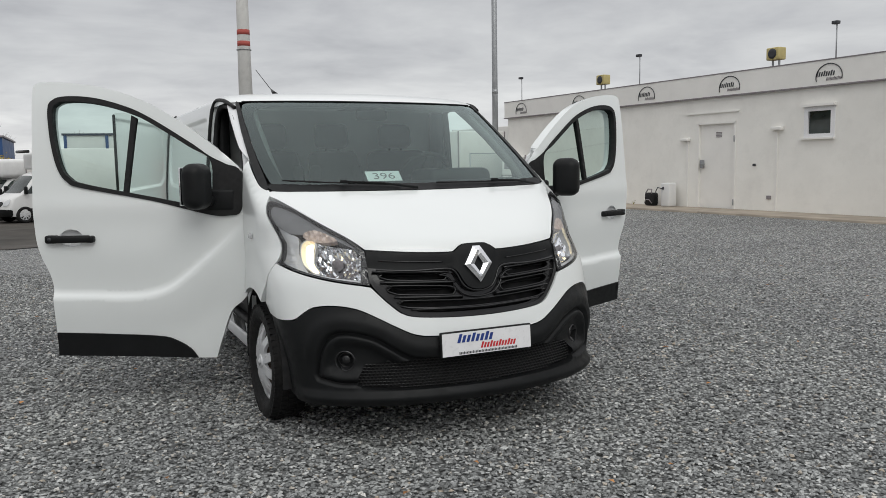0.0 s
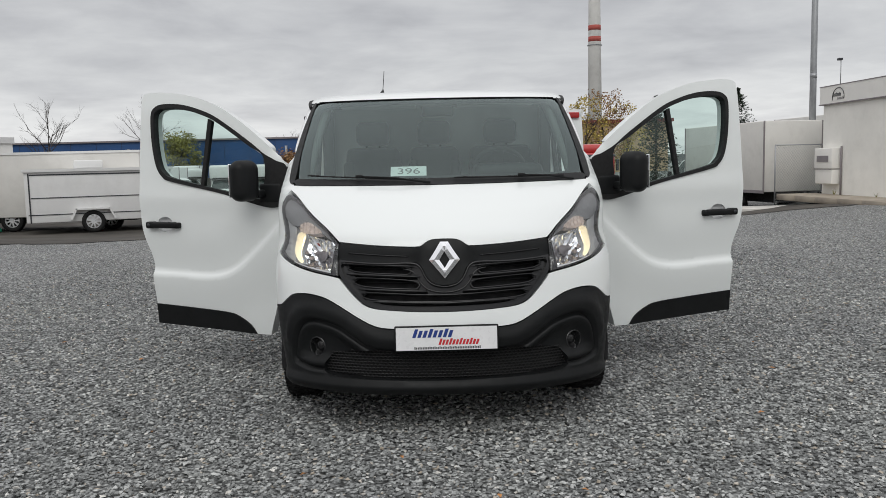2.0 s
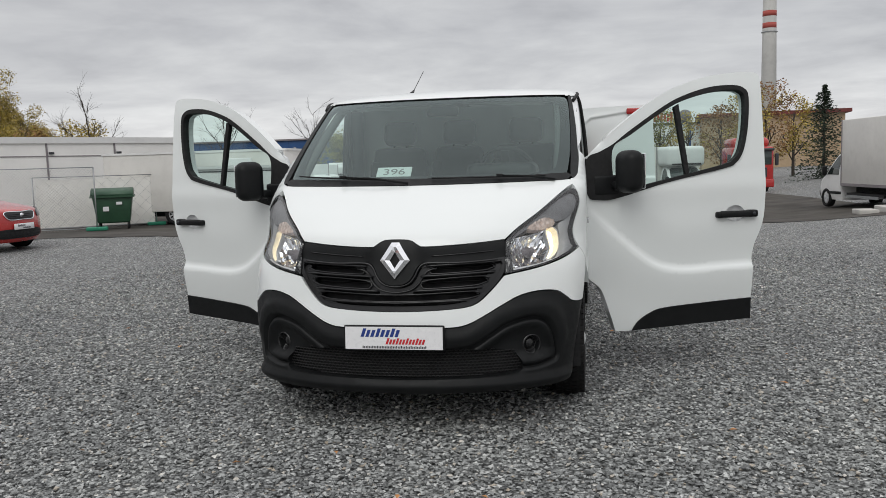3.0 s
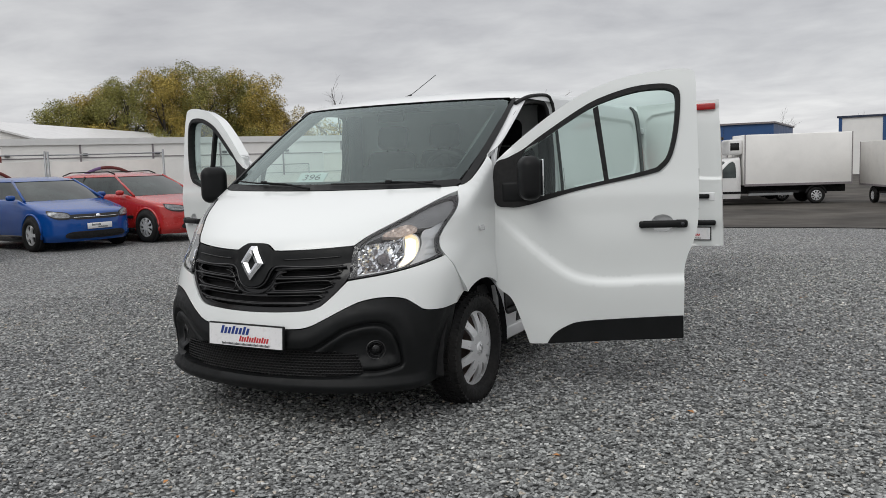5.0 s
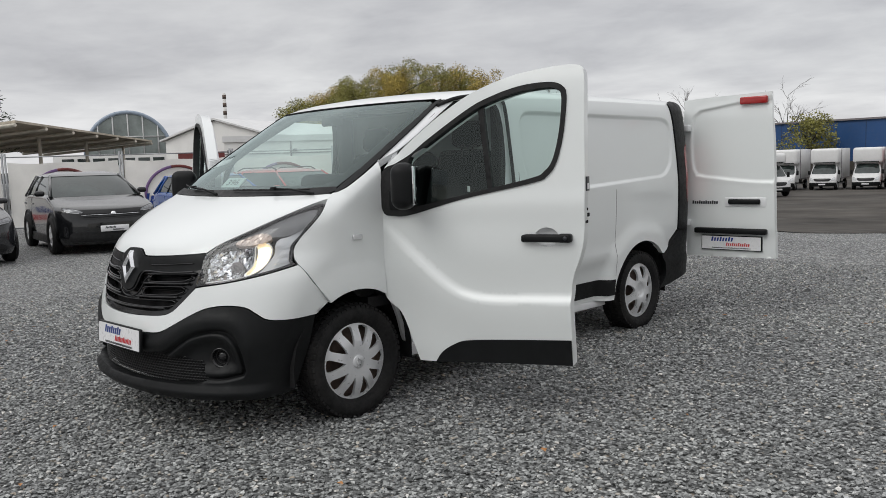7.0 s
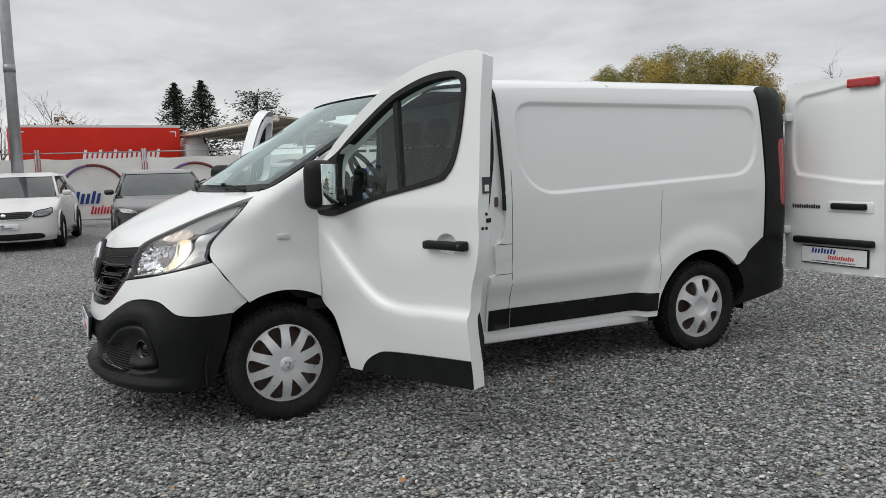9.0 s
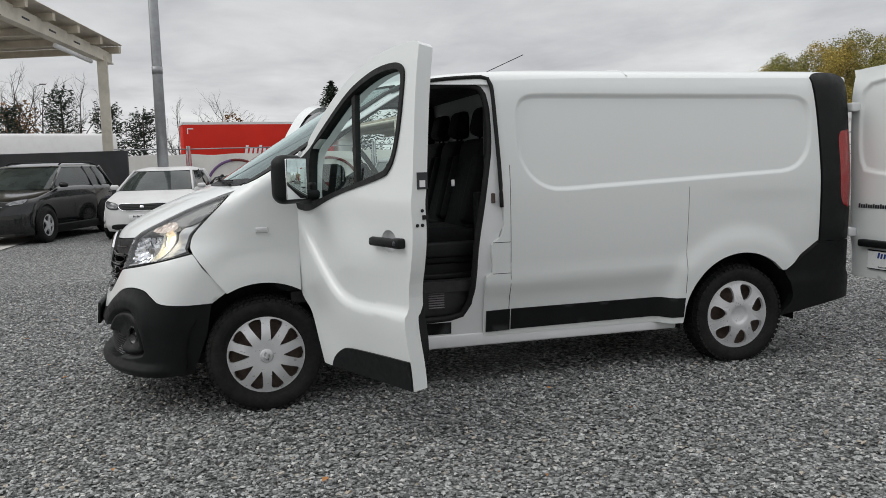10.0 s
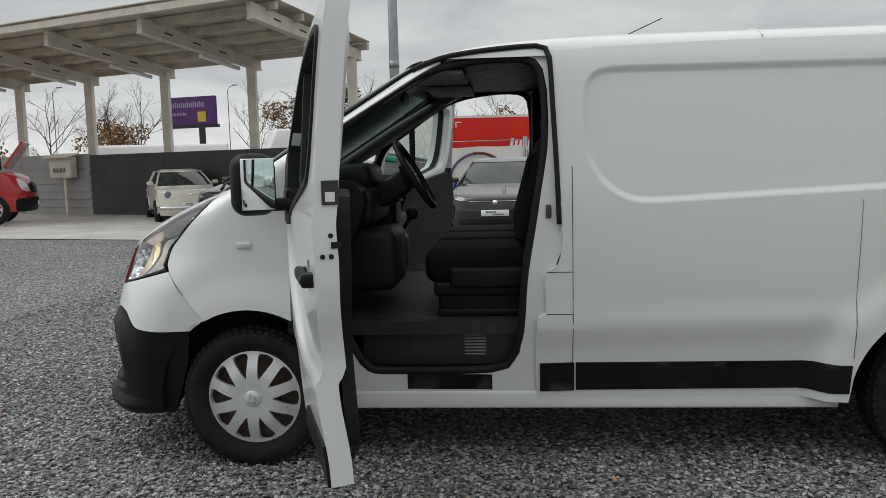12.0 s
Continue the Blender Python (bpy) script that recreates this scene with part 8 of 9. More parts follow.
mesh_fence(-20.2, 19.2, -16.1, 20.9, 2.22, 0.11)
mesh_fence(-19.5, 22.2, -16.0, 24.7, 2.0, 0.45, True, "mesh fence panel with a white banner")
mesh_fence(10.1, 18.8, 12.3, 19.7, 1.75, 0.10, label="mesh gate between office and lorries")
slab = thing("concrete_slab", "low concrete slab at the edge of the gravel", "slab", at=pose(8.7, 17.7, rise(8.7, 17.7)) @ Matrix.Scale(1.2, 4))
part("slab_block", joined(rbox(-0.3, 2.3, -0.5, 0.5, -0.05, 0.10, 0.02), rbox(-0.9, -0.5, -0.5, 0.0, -0.05, 0.06, 0.02)), CONCRETE, slab)

# red van at the far left of the apron, bonnet up
rv = thing("red_van", "red van with raised bonnet under the canopy", "van", at=pose(-17.39, -11.95, 0, 0, 0, 206) @ Matrix.Scale(1.22, 4))
van_front(rv, REDP, 2.3, 1.9, 2.0)
part("van_box", rbox(-0.95, 0.95, 2.2, 5.0, 0.35, 2.0, 0.1, 3), REDP, rv)
part("raised_bonnet", moved(box(-0.7, 0.7, -0.7, 0.0, 0, 0.05), Matrix.Translation((0, 0.55, 1.25)) @ Matrix.Rotation(radians(-55), 4, "X")), REDP, rv)

# white vans and lorries seen over the dark wall
for x, y, l, h in ((-25.2, -6.2, 5.3, 2.72), (-26.4, -13.0, 6.6, 2.35)):
    c = thing("white_van", "white van roof seen over the wall", "van", "vans behind the wall", at=pose(x, y, 0, 0, 0, 20))
    part("van_shell", contour_shell([0.4, 0.9, 1.1, 1.4, 1.7, h - 0.1, h - 0.04, h], monotone([(0.4, -l / 2), (1.0, -l / 2 + 0.1), (1.2, -l / 2 + 0.6), (h, -l / 2 + 1.4)]), lambda z: l / 2, monotone([(0.4, 0.95), (1.2, 0.96), (h - 0.1, 0.84), (h, 0.7)]), lambda z: 0.3, lambda z: 0.12), TRUCKW, c)
    part("van_window", joined(box(0.93, 0.955, -l / 2 + 1.2, -l / 2 + 2.0, 1.2, 1.6)), AUTOGL, c)

# ---- halls -------------------------------------------------------------------------


def block(name, label, x0, y0, x1, y1, depth, z0, z1, mat, s=1.0, lift=0.0, cat="building"):
    """A long building whose front runs from one point to the other."""
    v = Vector((x1 - x0, y1 - y0, 0))
    b = thing(name, label, cat, at=Matrix.Translation((x0, y0, lift)) @ Matrix.Rotation(math.atan2(v.y, v.x), 4, "Z") @ Matrix.Scale(s, 4))
    v /= s
    part("wall", box(0, v.length, 0, depth, z0, z1), mat, b)
    return b, v.length


b, l = block("blue_hall", "long blue clad warehouse with a dark base", -51.0, 92.0, -6.8, 91.4, 20, -1.2, 4.85, BLUEH)
part("roof_edge", box(-0.2, l + 0.2, -0.22, 20, 4.83, 5.02), GREYINK, b)
part("dark_base", box(-0.02, l + 0.02, -0.09, 0.0, -1.2, 0.45), material("brown_base_wall", (0.07, 0.062, 0.05), 0.8, vary=0.3, scale=1.0), b)
for k in range(1, int(l / 3)):
    part("cladding_joint", box(k * 3.0, k * 3.0 + 0.04, -0.03, 0.0, 0.45, 4.83), NAVY, b)
part("navy_annex", box(l - 12.4, l - 2.0, -1.2, 0.0, -1.2, 2.7), NAVY, b, "navy annex")
for x in (16.0, 34.4):
    part("flue", tube([(x, -0.6, 1.4), (x, -0.6, 4.0)], 0.16, 8), GALV, b, "metal flue pipe")
b, l = block("grey_hall", "pale grey hall with blue downpipes", -0.9, 104.6, 26.2, 101.2, 10, -1.2, 2.95, WHITEP, 1.95, -0.20)
part("roof_edge", box(-0.1, l + 0.1, -0.1, 10, 2.93, 3.05), NAVY, b)
for k in range(6):
    part("downpipe", box(k * 2.4, k * 2.4 + 0.18, -0.06, 0.0, -1.2, 2.95), BLUEH, b)
part("roof_sign", moved(slanted_bars(4.2, 6.3, 3.15, 3.75, 5, 0.0, 0.7), Matrix.Translation((0, 0.0, 0))), REDINK, b, "red roof sign of plain bars")
part("roof_disc", moved(lathe([(0.0, 0.0), (0.42, 0.0), (0.42, 0.08), (0.0, 0.08)], 20), Matrix.Translation((7.0, 0.0, 3.45)) @ Matrix.Rotation(radians(-90), 4, "Z")), GREYINK, b)
b, l = block("beige_house", "beige house with a flat dark roof", 13.5, 93.3, 28.4, 91.7, 8, -1.2, 3.2, material("beige_plaster", (0.42, 0.31, 0.20), 0.8, vary=0.1), 1.95, -0.44)
part("flat_roof", box(-0.3, l + 0.3, -0.3, 8, 3.2, 3.4), MAROON, b)
b, l = block("container_building", "long low white building of joined units", -30.0, 17.8, -19.3, 33.3, 5, -0.6, 2.2, WHITEP, 1.28, 0.03)
part("roof_edge", box(-0.05, l + 0.05, -0.06, 5, 2.18, 2.40), TRUCKW, b)
part("unit_joint", joined(*[box(k * 2.4, k * 2.4 + 0.06, -0.03, 0.0, -0.5, 2.18) for k in range(1, 6)], box(0, l, -0.02, 0.0, 1.72, 1.75)), GREYINK, b)
part("gutter_outlet", joined(*[box(k * 2.4 + 0.1, k * 2.4 + 0.25, -0.1, 0.0, 1.80, 1.88) for k in range(0, 6)]), DARKINK, b)
wd = part("window", box(l - 2.6, l - 1.6, -0.03, 0.0, 0.95, 1.5), AUTOGL, b, "barred window")
part("window_bars", joined(*[box(l - 2.6 + 0.1 * k, l - 2.57 + 0.1 * k, -0.06, -0.03, 0.92, 1.53) for k in range(11)]), GALV, wd)
hall = thing("white_hall", "white hall with a shallow gable roof", "building", at=pose(-63.4, 37.1, -0.09, 0, 0, 109.9) @ Matrix.Scale(1.7, 4))
part("hall_body", extrude_yz([(-3.6, -1.0, 1), (3.6, -1.0, 1), (3.6, 2.72, 1), (0.0, 3.70, 1), (-3.6, 2.72, 1)], 0, 24, 3.0, False), WHITEP, hall)
part("hall_roof", extrude_yz([(-3.85, 2.69, 1), (0.0, 3.73, 1), (3.85, 2.69, 1), (3.85, 2.78, 1), (0.0, 3.83, 1), (-3.85, 2.78, 1)], -0.2, 24.2, 3.0, False), TRUCKW, hall, "pale roof")
part("red_band", box(-0.06, 0.0, -3.5, 2.7, -0.9, 2.02), MAROON, hall, "dark red lower band")
dome = thing("glass_barrel_building", "building with a glazed barrel roof end", "building", at=pose(-108.0, 49.5, 0.01, 0, 0, 64.4) @ Matrix.Scale(2.2, 4))
ring_ = [(2.6 * math.cos(w), 0.0, 2.0 + 2.6 * math.sin(w) * 1.02) for w in np.linspace(0, math.pi, 25)]
part("glass_end", ([(x, 0, z) for x, _, z in ring_] + [(x, 6, z) for x, _, z in ring_], [tuple(range(25))] + [(i, i + 1, 26 + i, 25 + i) for i in range(24)], 0), material("pale_greenhouse_glass", (0.22, 0.25, 0.24), 0.2, vary=0.4, scale=0.8), dome, "glazed barrel roof")
part("barrel_rim", tube(ring_, 0.13, 6), material("pale_blue_steel", (0.30, 0.36, 0.44), 0.5, vary=0.08), dome, "pale blue steel rim")
for x in (-1.8, -0.9, 0.0, 0.9, 1.8):
    part("glazing_bar", tube([(x, -0.05, 2.0), (x, -0.05, 2.0 + 1.02 * math.sqrt(max(0.01, 2.6 ** 2 - x * x)))], 0.04, 4), TRUCKW, dome)
part("glazing_bar", tube([(-2.2, -0.05, 3.1), (2.2, -0.05, 3.1)], 0.04, 4), TRUCKW, dome)
part("lower_wall", box(-4.5, 4.5, 0.0, 6.0, -1.0, 2.0), WHITEP, dome)
for k in range(9):
    part("window", box(-4.0 + 0.9 * k, -3.3 + 0.9 * k, -0.05, 0.0, 1.3, 1.75), AUTOGL, dome, "dark window pane")

far_roof = thing("far_canopy", "low steel canopy behind the banner fence", "canopy")
C0, CA, CB = Vector((-32.75, 9.52, 3.80)), Vector((-44.78, 21.54, 3.47)), Vector((-42.59, 6.45, 3.41))
quad = [C0, CA, CA + CB - C0, CB]
part("roof_sheet", ([tuple(q + Vector((0, 0, h))) for h in (0.0, 0.10) for q in quad], [(0, 1, 2, 3), (7, 6, 5, 4), (0, 4, 5, 1), (1, 5, 6, 2), (2, 6, 7, 3), (3, 7, 4, 0)], 0), RUSTST, far_roof, "flat steel roof sheet")
for k in range(7):
    p, q = C0.lerp(CA, k / 6), CB.lerp(CA + CB - C0, k / 6)
    part("roof_beam", tube([tuple(p - Vector((0, 0, 0.10))), tuple(q - Vector((0, 0, 0.10)))], 0.09, 4), CREAMST, far_roof, "cream roof beam")
    if k % 2 == 0:
        m_ = p.lerp(q, 0.25)
        part("post", tube([(m_.x, m_.y, -0.3), (m_.x, m_.y, m_.z - 0.1)], 0.09, 6), CREAMST, far_roof, "cream post")

bill = thing("billboard", "purple roadside billboard with plain printed bars", "billboard", at=pose(-62.2, -24.9, 0.14, 0, 0, 75) @ Matrix.Scale(1.6, 4))
part("billboard_panel", box(-1.5, 1.5, -0.1, 0.1, 3.05, 4.50), PURPLE, bill)
part("billboard_frame", joined(box(-1.6, 1.6, -0.06, 0.14, 2.90, 3.05), box(0.4, 0.7, 0.0, 0.15, -0.5, 2.95)), DARKINK, bill)
part("billboard_print", moved(slanted_bars(-1.3, 0.9, 3.95, 4.25, 9, 0.1), Matrix.Translation((0, -0.11, 0))), PALEP, bill, "pale printed bars")
part("small_print", moved(slanted_bars(-1.3, -0.2, 3.55, 3.72, 6, 0.1), Matrix.Translation((0, -0.11, 0))), PALEP, bill, "pale printed bars")
part("yellow_square", box(0.45, 0.95, -0.115, -0.1, 3.2, 3.72), YELLOW, bill, "yellow square panel")
for x, y, h in ((-66.5, -23.2, 8.6), (-61.8, -36.6, 8.4), (-62.0, -13.0, 8.0)):
    lp = thing("street_lamp", "slim street lamp with a bent arm", "street lamp", at=pose(x, y, 0))
    part("lamp_pole", tube([(0, 0, 0), (0, 0, h - 0.4), (0.1, 0.25, h - 0.1), (0.2, 0.6, h)], 0.035, 6), GALV, lp)
    part("lamp_head", rbox(0.12, 0.28, 0.5, 0.95, h - 0.03, h + 0.06, 0.02), GREYINK, lp)
lp = thing("street_lamp", "slim street lamp above the container building", "street lamp", at=pose(-28.4, 29.9, -0.45) @ Matrix.Scale(1.3, 4))
part("lamp_pole", tube([(0, 0, 0), (0, 0, 3.35), (-0.25, -0.1, 3.45), (-0.6, -0.25, 3.47)], 0.05, 6), GALV, lp)
part("lamp_head", rbox(-0.95, -0.5, -0.4, -0.2, 3.43, 3.52, 0.02), GREYINK, lp)

# ---- trees ---------------------------------------------------------------------------


def leaf_cloud(r, blobs, per, size):
    """Many small leaf blades spread over uneven clumps."""
    g = np.random.default_rng(r.randint(0, 10 ** 6))
    cen = np.concatenate([np.tile([b], (int(per * b[3] * b[3]), 1)) for b in blobs])
    n = len(cen)
    d = g.normal(size=(n, 3))
    d /= np.linalg.norm(d, axis=1)[:, None]
    p = cen[:, :3] + d * (cen[:, 3] * g.uniform(0.25, 1.0, n) ** 0.5 * g.uniform(0.75, 1.18, n))[:, None]
    a = g.normal(size=(n, 3)) * np.array([1, 1, 0.7])
    a /= np.linalg.norm(a, axis=1)[:, None]
    b = np.cross(a, g.normal(size=(n, 3)))
    b /= np.linalg.norm(b, axis=1)[:, None]
    s = (size * g.uniform(0.5, 1.4, n))[:, None]
    v = np.stack([p - a * s, p + b * s * 0.6, p + a * s, p - b * s * 0.6], 1).reshape(-1, 3)
    f = np.arange(4 * n).reshape(-1, 4)
    return v.tolist(), f.tolist(), 0


def limbs(r, h, spread, n, depth=2, base=0.0, thick=0.12, rise_=0.75, reach=9.0):
    tubes = []

    def grow(p, d, l, w, lev):
        q = p + d * l * 0.5 + Vector((r.uniform(-1, 1), r.uniform(-1, 1), 0)) * l * 0.06
        e = q + (d + Vector((r.uniform(-0.2, 0.2), r.uniform(-0.2, 0.2), 0.08))).normalized() * l * 0.5
        tubes.append(tube([tuple(p), tuple(q), tuple(e)], [w, w * 0.75, w * 0.5], 5 if lev < 2 else 3))
        if lev < depth:
            for _ in range(r.randint(3, 4)):
                t = r.uniform(0.35, 1.0)
                s = p.lerp(e, t)
                nd = (d + Vector((r.gauss(0, 1), r.gauss(0, 1), r.gauss(0.2, 0.5))) * 0.55).normalized()
                grow(s, nd, l * r.uniform(0.45, 0.65), w * 0.5, lev + 1)

    trunk_top = Vector((r.uniform(-0.1, 0.1) * h * 0.2, r.uniform(-0.1, 0.1) * h * 0.2, h * 0.55))
    trunk = tube([(0, 0, base - 0.3), tuple(trunk_top * 0.5), tuple(trunk_top)], [thick, thick * 0.8, thick * 0.55], 8)
    for i in range(n):
        z = h * r.uniform(0.22, 0.55)
        a = 2 * math.pi * (i + r.random()) / n
        p = trunk_top * (z / (h * 0.55))
        d = Vector((math.cos(a) * spread, math.sin(a) * spread, rise_)).normalized()
        grow(p, d, min(reach, h * r.uniform(0.30, 0.45)), thick * 0.45, 0)
    grow(trunk_top, Vector((0, 0, 1)), min(reach, h * 0.4), thick * 0.5, 0)
    return trunk, joined(*tubes)


def leafy_tree(x, y, h, wide, mat, seed, label, per=130, size=0.13, depth=1, name="tree", z=-0.9, s=1.0):
    r = random.Random(seed)
    t = thing(name, label, "tree", "trees round the yard", at=pose(x, y, z) @ Matrix.Scale(s, 4))
    trunk, br = limbs(r, h, 0.55, 6, depth, 0, h * 0.018, reach=wide * 0.62)
    tr = part("trunk", trunk, BARK, t, "dark bare trunk")
    part("branch_work", br, BARK, tr)
    blobs = []
    for i in range(34):
        a, k = r.uniform(0, 6.28), r.uniform(0, 1) ** 0.5
        zz = h * (0.30 + 0.60 * (i + r.random()) / 34)
        spread = wide * (1 - 0.9 * abs(zz / h - 0.52) ** 1.3) * 0.8
        rad = wide * r.uniform(0.18, 0.37)
        blobs.append((math.cos(a) * k * spread, math.sin(a) * k * spread, min(zz, h - rad * 0.7), rad))
    part("crown", leaf_cloud(r, blobs, per * 4.0, size * 0.52), mat, t, "loose autumn crown")
    return t


def bare_tree(x, y, h, seed, label, depth=3, sparse=None, z=-0.9, s=1.0):
    r = random.Random(seed)
    t = thing("bare_tree", label, "tree", "trees round the yard", at=pose(x, y, z) @ Matrix.Scale(s, 4))
    trunk, br = limbs(r, h, 0.6, 6, depth, 0, h * 0.012)
    tr = part("trunk", trunk, BARK, t, "dark bare trunk")
    part("bare_crown", br, BARK, tr, "fine leafless branches")
    if sparse:
        part("crown", leaf_cloud(r, [(r.uniform(-1, 1) * h * 0.3, r.uniform(-1, 1) * h * 0.3, h * r.uniform(0.35, 0.8), h * 0.12) for _ in range(12)], 260 / (h * 0.12), 0.07), sparse, t, "few remaining leaves")


def conifer(x, y, h, wide, seed, label, layers=16, pine=False, z=-0.9, s=1.0):
    r = random.Random(seed)
    t = thing("conifer", label, "tree", "trees round the yard", at=pose(x, y, z) @ Matrix.Scale(s, 4))
    part("trunk", tube([(0, 0, -0.3), (0, 0, h * 0.95)], [h * 0.018, 0.02], 8), BARK, t)
    vs, fs = [], []
    for j in range(layers):
        f = j / (layers - 1)
        zz = h * ((0.50 if pine else 0.12) + (0.46 if pine else 0.86) * f)
        rad = wide * ((0.95 - 0.5 * f) if pine else (1 - f) ** 0.75 + 0.05)
        for i in range(12 if pine else 18):
            a = r.uniform(0, 6.28)
            ll = rad * r.uniform(0.5, 1.15)
            lift = r.uniform(-0.02, 0.10) * h if pine else -0.30 * ll
            for j_ in range(18):
                k = len(vs)
                u = (j_ + r.random()) / 18
                if pine:
                    u = u ** 0.6
                p = Vector((math.cos(a) * ll * u, math.sin(a) * ll * u, zz + lift * u * u + r.uniform(-0.03, 0.03) * h))
                w = 0.062
                d = Vector((math.cos(a) + r.gauss(0, 0.6), math.sin(a) + r.gauss(0, 0.6), r.gauss(0.1, 0.4))).normalized() * w * r.uniform(0.7, 1.5)
                e = Vector((r.gauss(0, 1), r.gauss(0, 1), r.gauss(-0.3, 0.5))).normalized() * w * 0.45
                vs += [tuple(p - d), tuple(p + e), tuple(p + d), tuple(p - e)]
                fs.append((k, k + 1, k + 2, k + 3))
    part("crown", (vs, fs, 0), NEEDLE, t, "dark needle crown")


# the tall autumn wood behind the container building
wood = [(-37.5, 7.4), (-39.2, 7.8), (-49.0, 6.2), (-50.4, 5.6), (-49.5, 5.4), (-48.0, 6.9), (-46.5, 7.4), (-45.0, 7.7), (-43.4, 8.2), (-41.6, 8.4), (-40.0, 7.9), (-38.4, 6.9), (-36.2, 5.2), (-51.5, 4.2), (-53.5, 3.6), (-44.2, 8.0), (-47.3, 7.0), (-42.5, 8.0)]
for i, (a, h) in enumerate(wood):
    d = 105 + (i % 3) * 4.0
    x, y = 3.4 + d * math.sin(radians(a - 2.6)), -4.0 + d * math.cos(radians(a - 2.6))
    leafy_tree(x, y, h * 1.19 + 0.9, 2.45 + 0.3 * (i % 3), (LEAF_Y, LEAF_G, LEAF_Y, LEAF_G, LEAF_G)[i % 5], 40 + i, ("tall yellowing tree in the wood" if i % 2 == 0 else "tall olive green tree in the wood"), per=230, size=0.11, z=-1.0, s=1.55)
for i in range(9):
    a = -52 + i * 2.0
    d = 102
    leafy_tree(3.4 + d * math.sin(radians(a - 2.6)), -4.0 + d * math.cos(radians(a - 2.6)), 4.4 + 0.7 * (i % 3), 2.5, (LEAF_Y, LEAF_G, LEAF_Y)[i % 3], 80 + i, "low undergrowth tree in the wood", per=160, size=0.11, z=-1.0, s=1.5)
# left of the lot
leafy_tree(-49.8, 70.0, 3.6, 1.6, LEAF_Y, 101, "yellow autumn tree behind the trailers", per=130, size=0.10, z=-0.9, s=2.20)
bare_tree(-47.3, 68.0, 4.6, 102, "leafless tree with a broad top", 3, z=-0.9, s=2.17)
leafy_tree(-56.1, 70.7, 3.2, 1.4, LEAF_B, 103, "brownish tree behind the fence", per=110, size=0.10, z=-0.9, s=2.26)
bare_tree(-41.4, 84.6, 4.4, 104, "leafless tree before the blue hall", 3, z=-0.9, s=2.18)
bare_tree(-35.0, 98.1, 4.6, 105, "leafless tree behind the blue hall", 3, z=-0.9, s=2.16)
bare_tree(-20.9, 125.8, 6, 106, "leafless tree behind the blue hall", 3, z=-0.9, s=1.37)
bare_tree(-9.3, 126.0, 5.4, 107, "leafless tree behind the blue hall", 3, z=-0.9, s=1.37)
bare_tree(-18.0, 125.8, 5, 108, "leafless tree behind the blue hall", 3, z=-0.9, s=1.34)
bare_tree(0.9, 126.2, 5.2, 109, "leafless tree behind the pale hall", 3, LEAF_B, z=-0.9, s=1.33)
leafy_tree(-28.2, 86.9, 3.1, 1.5, LEAF_G, 110, "rounded olive tree before the blue hall", per=260, size=0.10, z=-0.9, s=2.14)
leafy_tree(-15.2, 89.7, 1.9, 1.6, LEAF_B, 111, "low brown hedge tree before the blue hall", per=150, size=0.10, z=-0.9, s=2.25)
leafy_tree(-8.3, 90.4, 1.8, 1.5, LEAF_Y, 112, "low yellow shrub before the blue hall", per=150, size=0.10, z=-0.9, s=2.23)
# right of the van, behind the lorries
for i, (x, y, h, m_, s) in enumerate(((12.2, 58.4, 4.4, LEAF_Y, 1.76), (14.0, 60.0, 4.8, LEAF_B, 1.75), (16.2, 61.6, 4.2, LEAF_Y, 1.78), (10.6, 59.1, 3.6, LEAF_B, 1.79), (8.3, 61.4, 3.4, LEAF_Y, 1.82), (6.3, 62.9, 3.6, LEAF_G, 1.81))):
    leafy_tree(x, y, h, 1.2, m_, 120 + i, "golden birch behind the lorries", per=150, size=0.09, s=s)
conifer(15.8, 51.7, 3.9, 1.5, 130, "dark spruce behind the lorries", z=-0.9, s=1.69)
conifer(22.7, 54.9, 4.4, 1.7, 131, "dark spruce behind the lorries", z=-0.9, s=1.65)
# behind the banner fence
conifer(-49.3, 7.5, 4.15, 1.9, 140, "dense dark spruce behind the banner fence", 26, z=-0.3, s=1.74)
conifer(-49.9, 9.3, 4.3, 2.1, 141, "dense dark spruce behind the banner fence", 26, z=-0.3, s=1.74)
conifer(-48.5, 12.6, 3.9, 1.8, 142, "dark spreading pine beside the far canopy", 16, True, z=-0.3, s=1.72)
conifer(-51.6, 4.7, 2.5, 0.5, 143, "small dark spruce behind the banner fence", z=-0.3, s=1.78)
for i, (x, y, h, s) in enumerate(((-47.1, -6.3, 3.2, 1.71), (-48.7, -9.0, 3.9, 1.71), (-51.9, -12.7, 3.4, 1.73), (-46.2, -4.2, 3, 1.70))):
    conifer(x, y, h, 1.0, 150 + i, "dark pine behind the canopy", 10, True, z=-0.3, s=s)
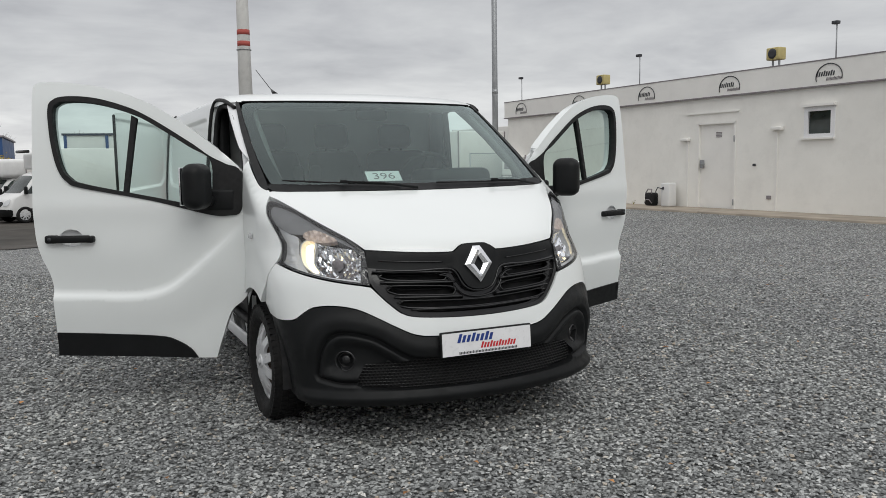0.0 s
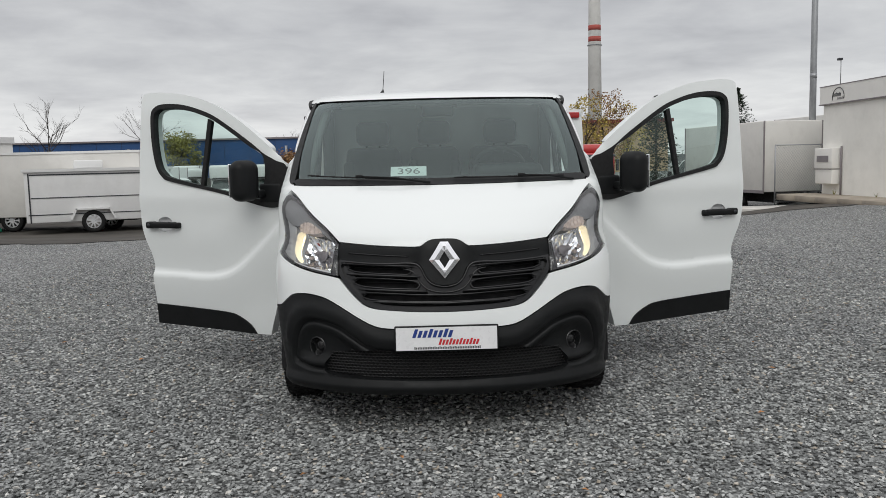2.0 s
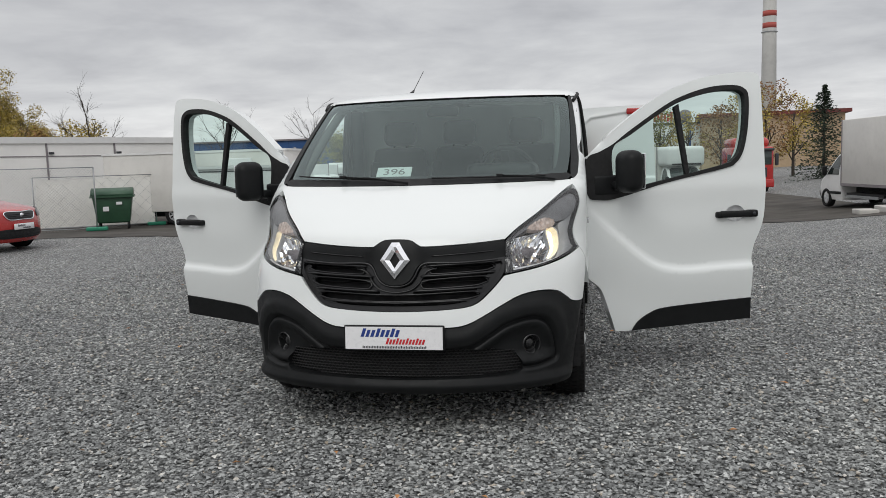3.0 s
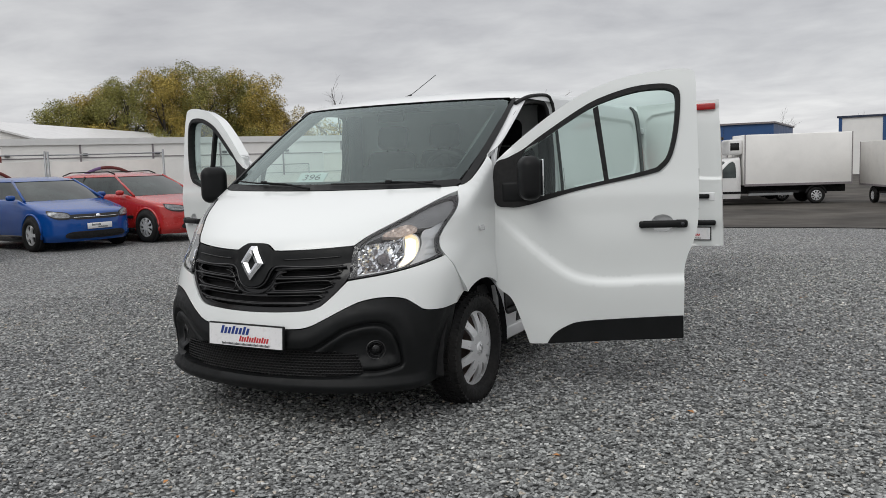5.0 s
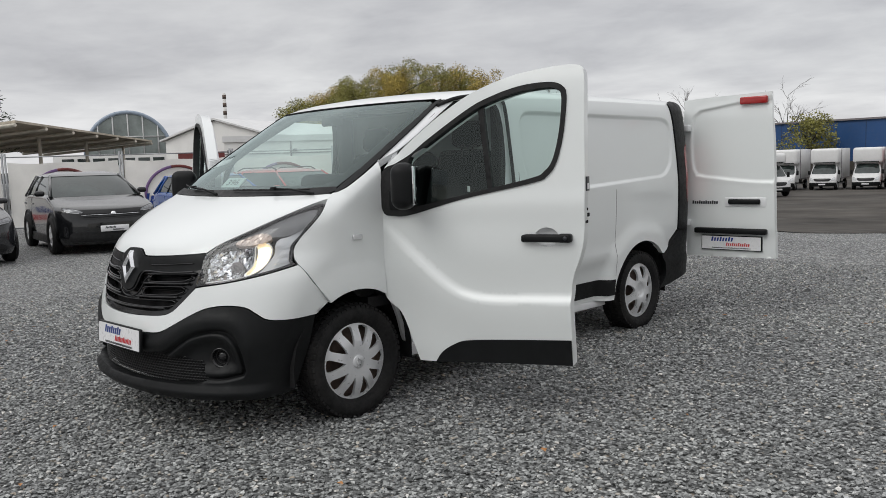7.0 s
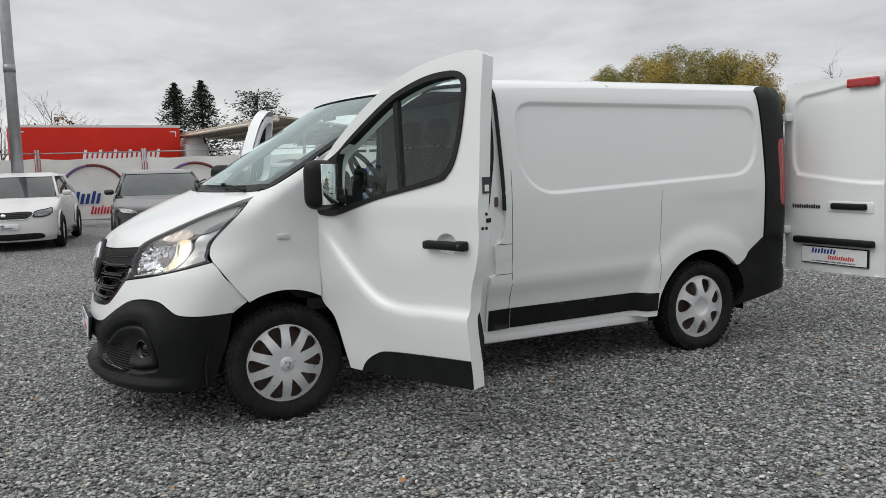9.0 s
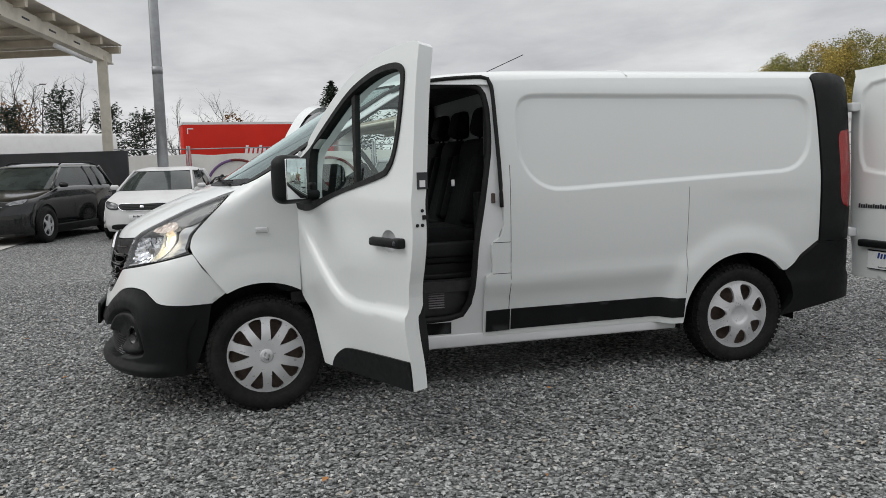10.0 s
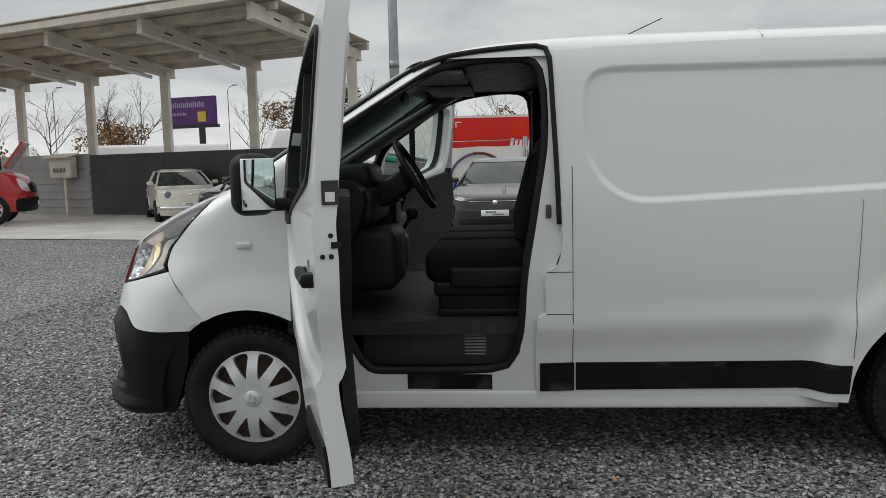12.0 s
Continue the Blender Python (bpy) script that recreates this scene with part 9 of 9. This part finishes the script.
for i, (x, y, h, s) in enumerate(((-65.5, -20.4, 4.6, 1.70), (-65.5, -16.9, 4.8, 1.70), (-66.2, -31.4, 4.8, 1.70), (-53.2, -27.5, 3.9, 1.67), (-54.8, -33.1, 4.2, 1.67), (-54.8, -38.7, 4.4, 1.67), (-60.9, -12.4, 5, 1.68), (-58.0, 0.5, 3.8, 1.70), (-57.8, -2.7, 3.6, 1.69), (-63.9, -14.6, 5, 1.69), (-59.3, -9.6, 4.6, 1.68), (-67.0, -34.6, 4.6, 1.71))):
    bare_tree(x, y, h, 160 + i, "leafless roadside tree with few brown leaves" if i % 2 else "leafless dark roadside tree", 3, LEAF_B if i % 2 else None, z=-0.3, s=s)
# a low dark line of distance closes the horizon
hz = []
for k in range(73):
    a = 2 * math.pi * k / 72
    rr = random.Random(k)
    hz.append((520 * math.sin(a), 520 * math.cos(a), rr.uniform(3.0, 8.0)))
solid("backdrop", ([(x, y, -8) for x, y, z in hz] + [(x, y, z) for x, y, z in hz], [(k, k + 1, 74 + k, 73 + k) for k in range(72)], 0), material("far_woods", (0.14, 0.145, 0.15), 0.95, vary=0.3, scale=0.05), "hazy line of distant woods", "woods", kind="structure")

# a few fallen leaves on the stones
r = random.Random(9)
vs, fs = [], []
for _ in range(110):
    x, y = r.uniform(-4, 6.5), r.uniform(-3.4, 4.5)
    if abs(x) < 1.0 and -0.9 < y < 4:
        continue
    a, s = r.uniform(0, 6.28), r.uniform(0.012, 0.028)
    k = len(vs)
    c, d = math.cos(a) * s, math.sin(a) * s
    z = rise(x, y) + 0.024
    vs += [(x - c, y - d, z), (x + d * 0.6, y - c * 0.6, z + 0.006), (x + c, y + d, z + 0.002), (x - d * 0.6, y + c * 0.6, z + 0.008)]
    fs.append((k, k + 1, k + 2, k + 3))
tagged(solid("fallen_leaves", (vs, fs, 0), material("dry_leaf", (0.30, 0.14, 0.05), 0.7, vary=0.4, scale=8.0, island=0.6), "scattered dry orange brown leaves on the gravel", "leaves"), kind="stuff")
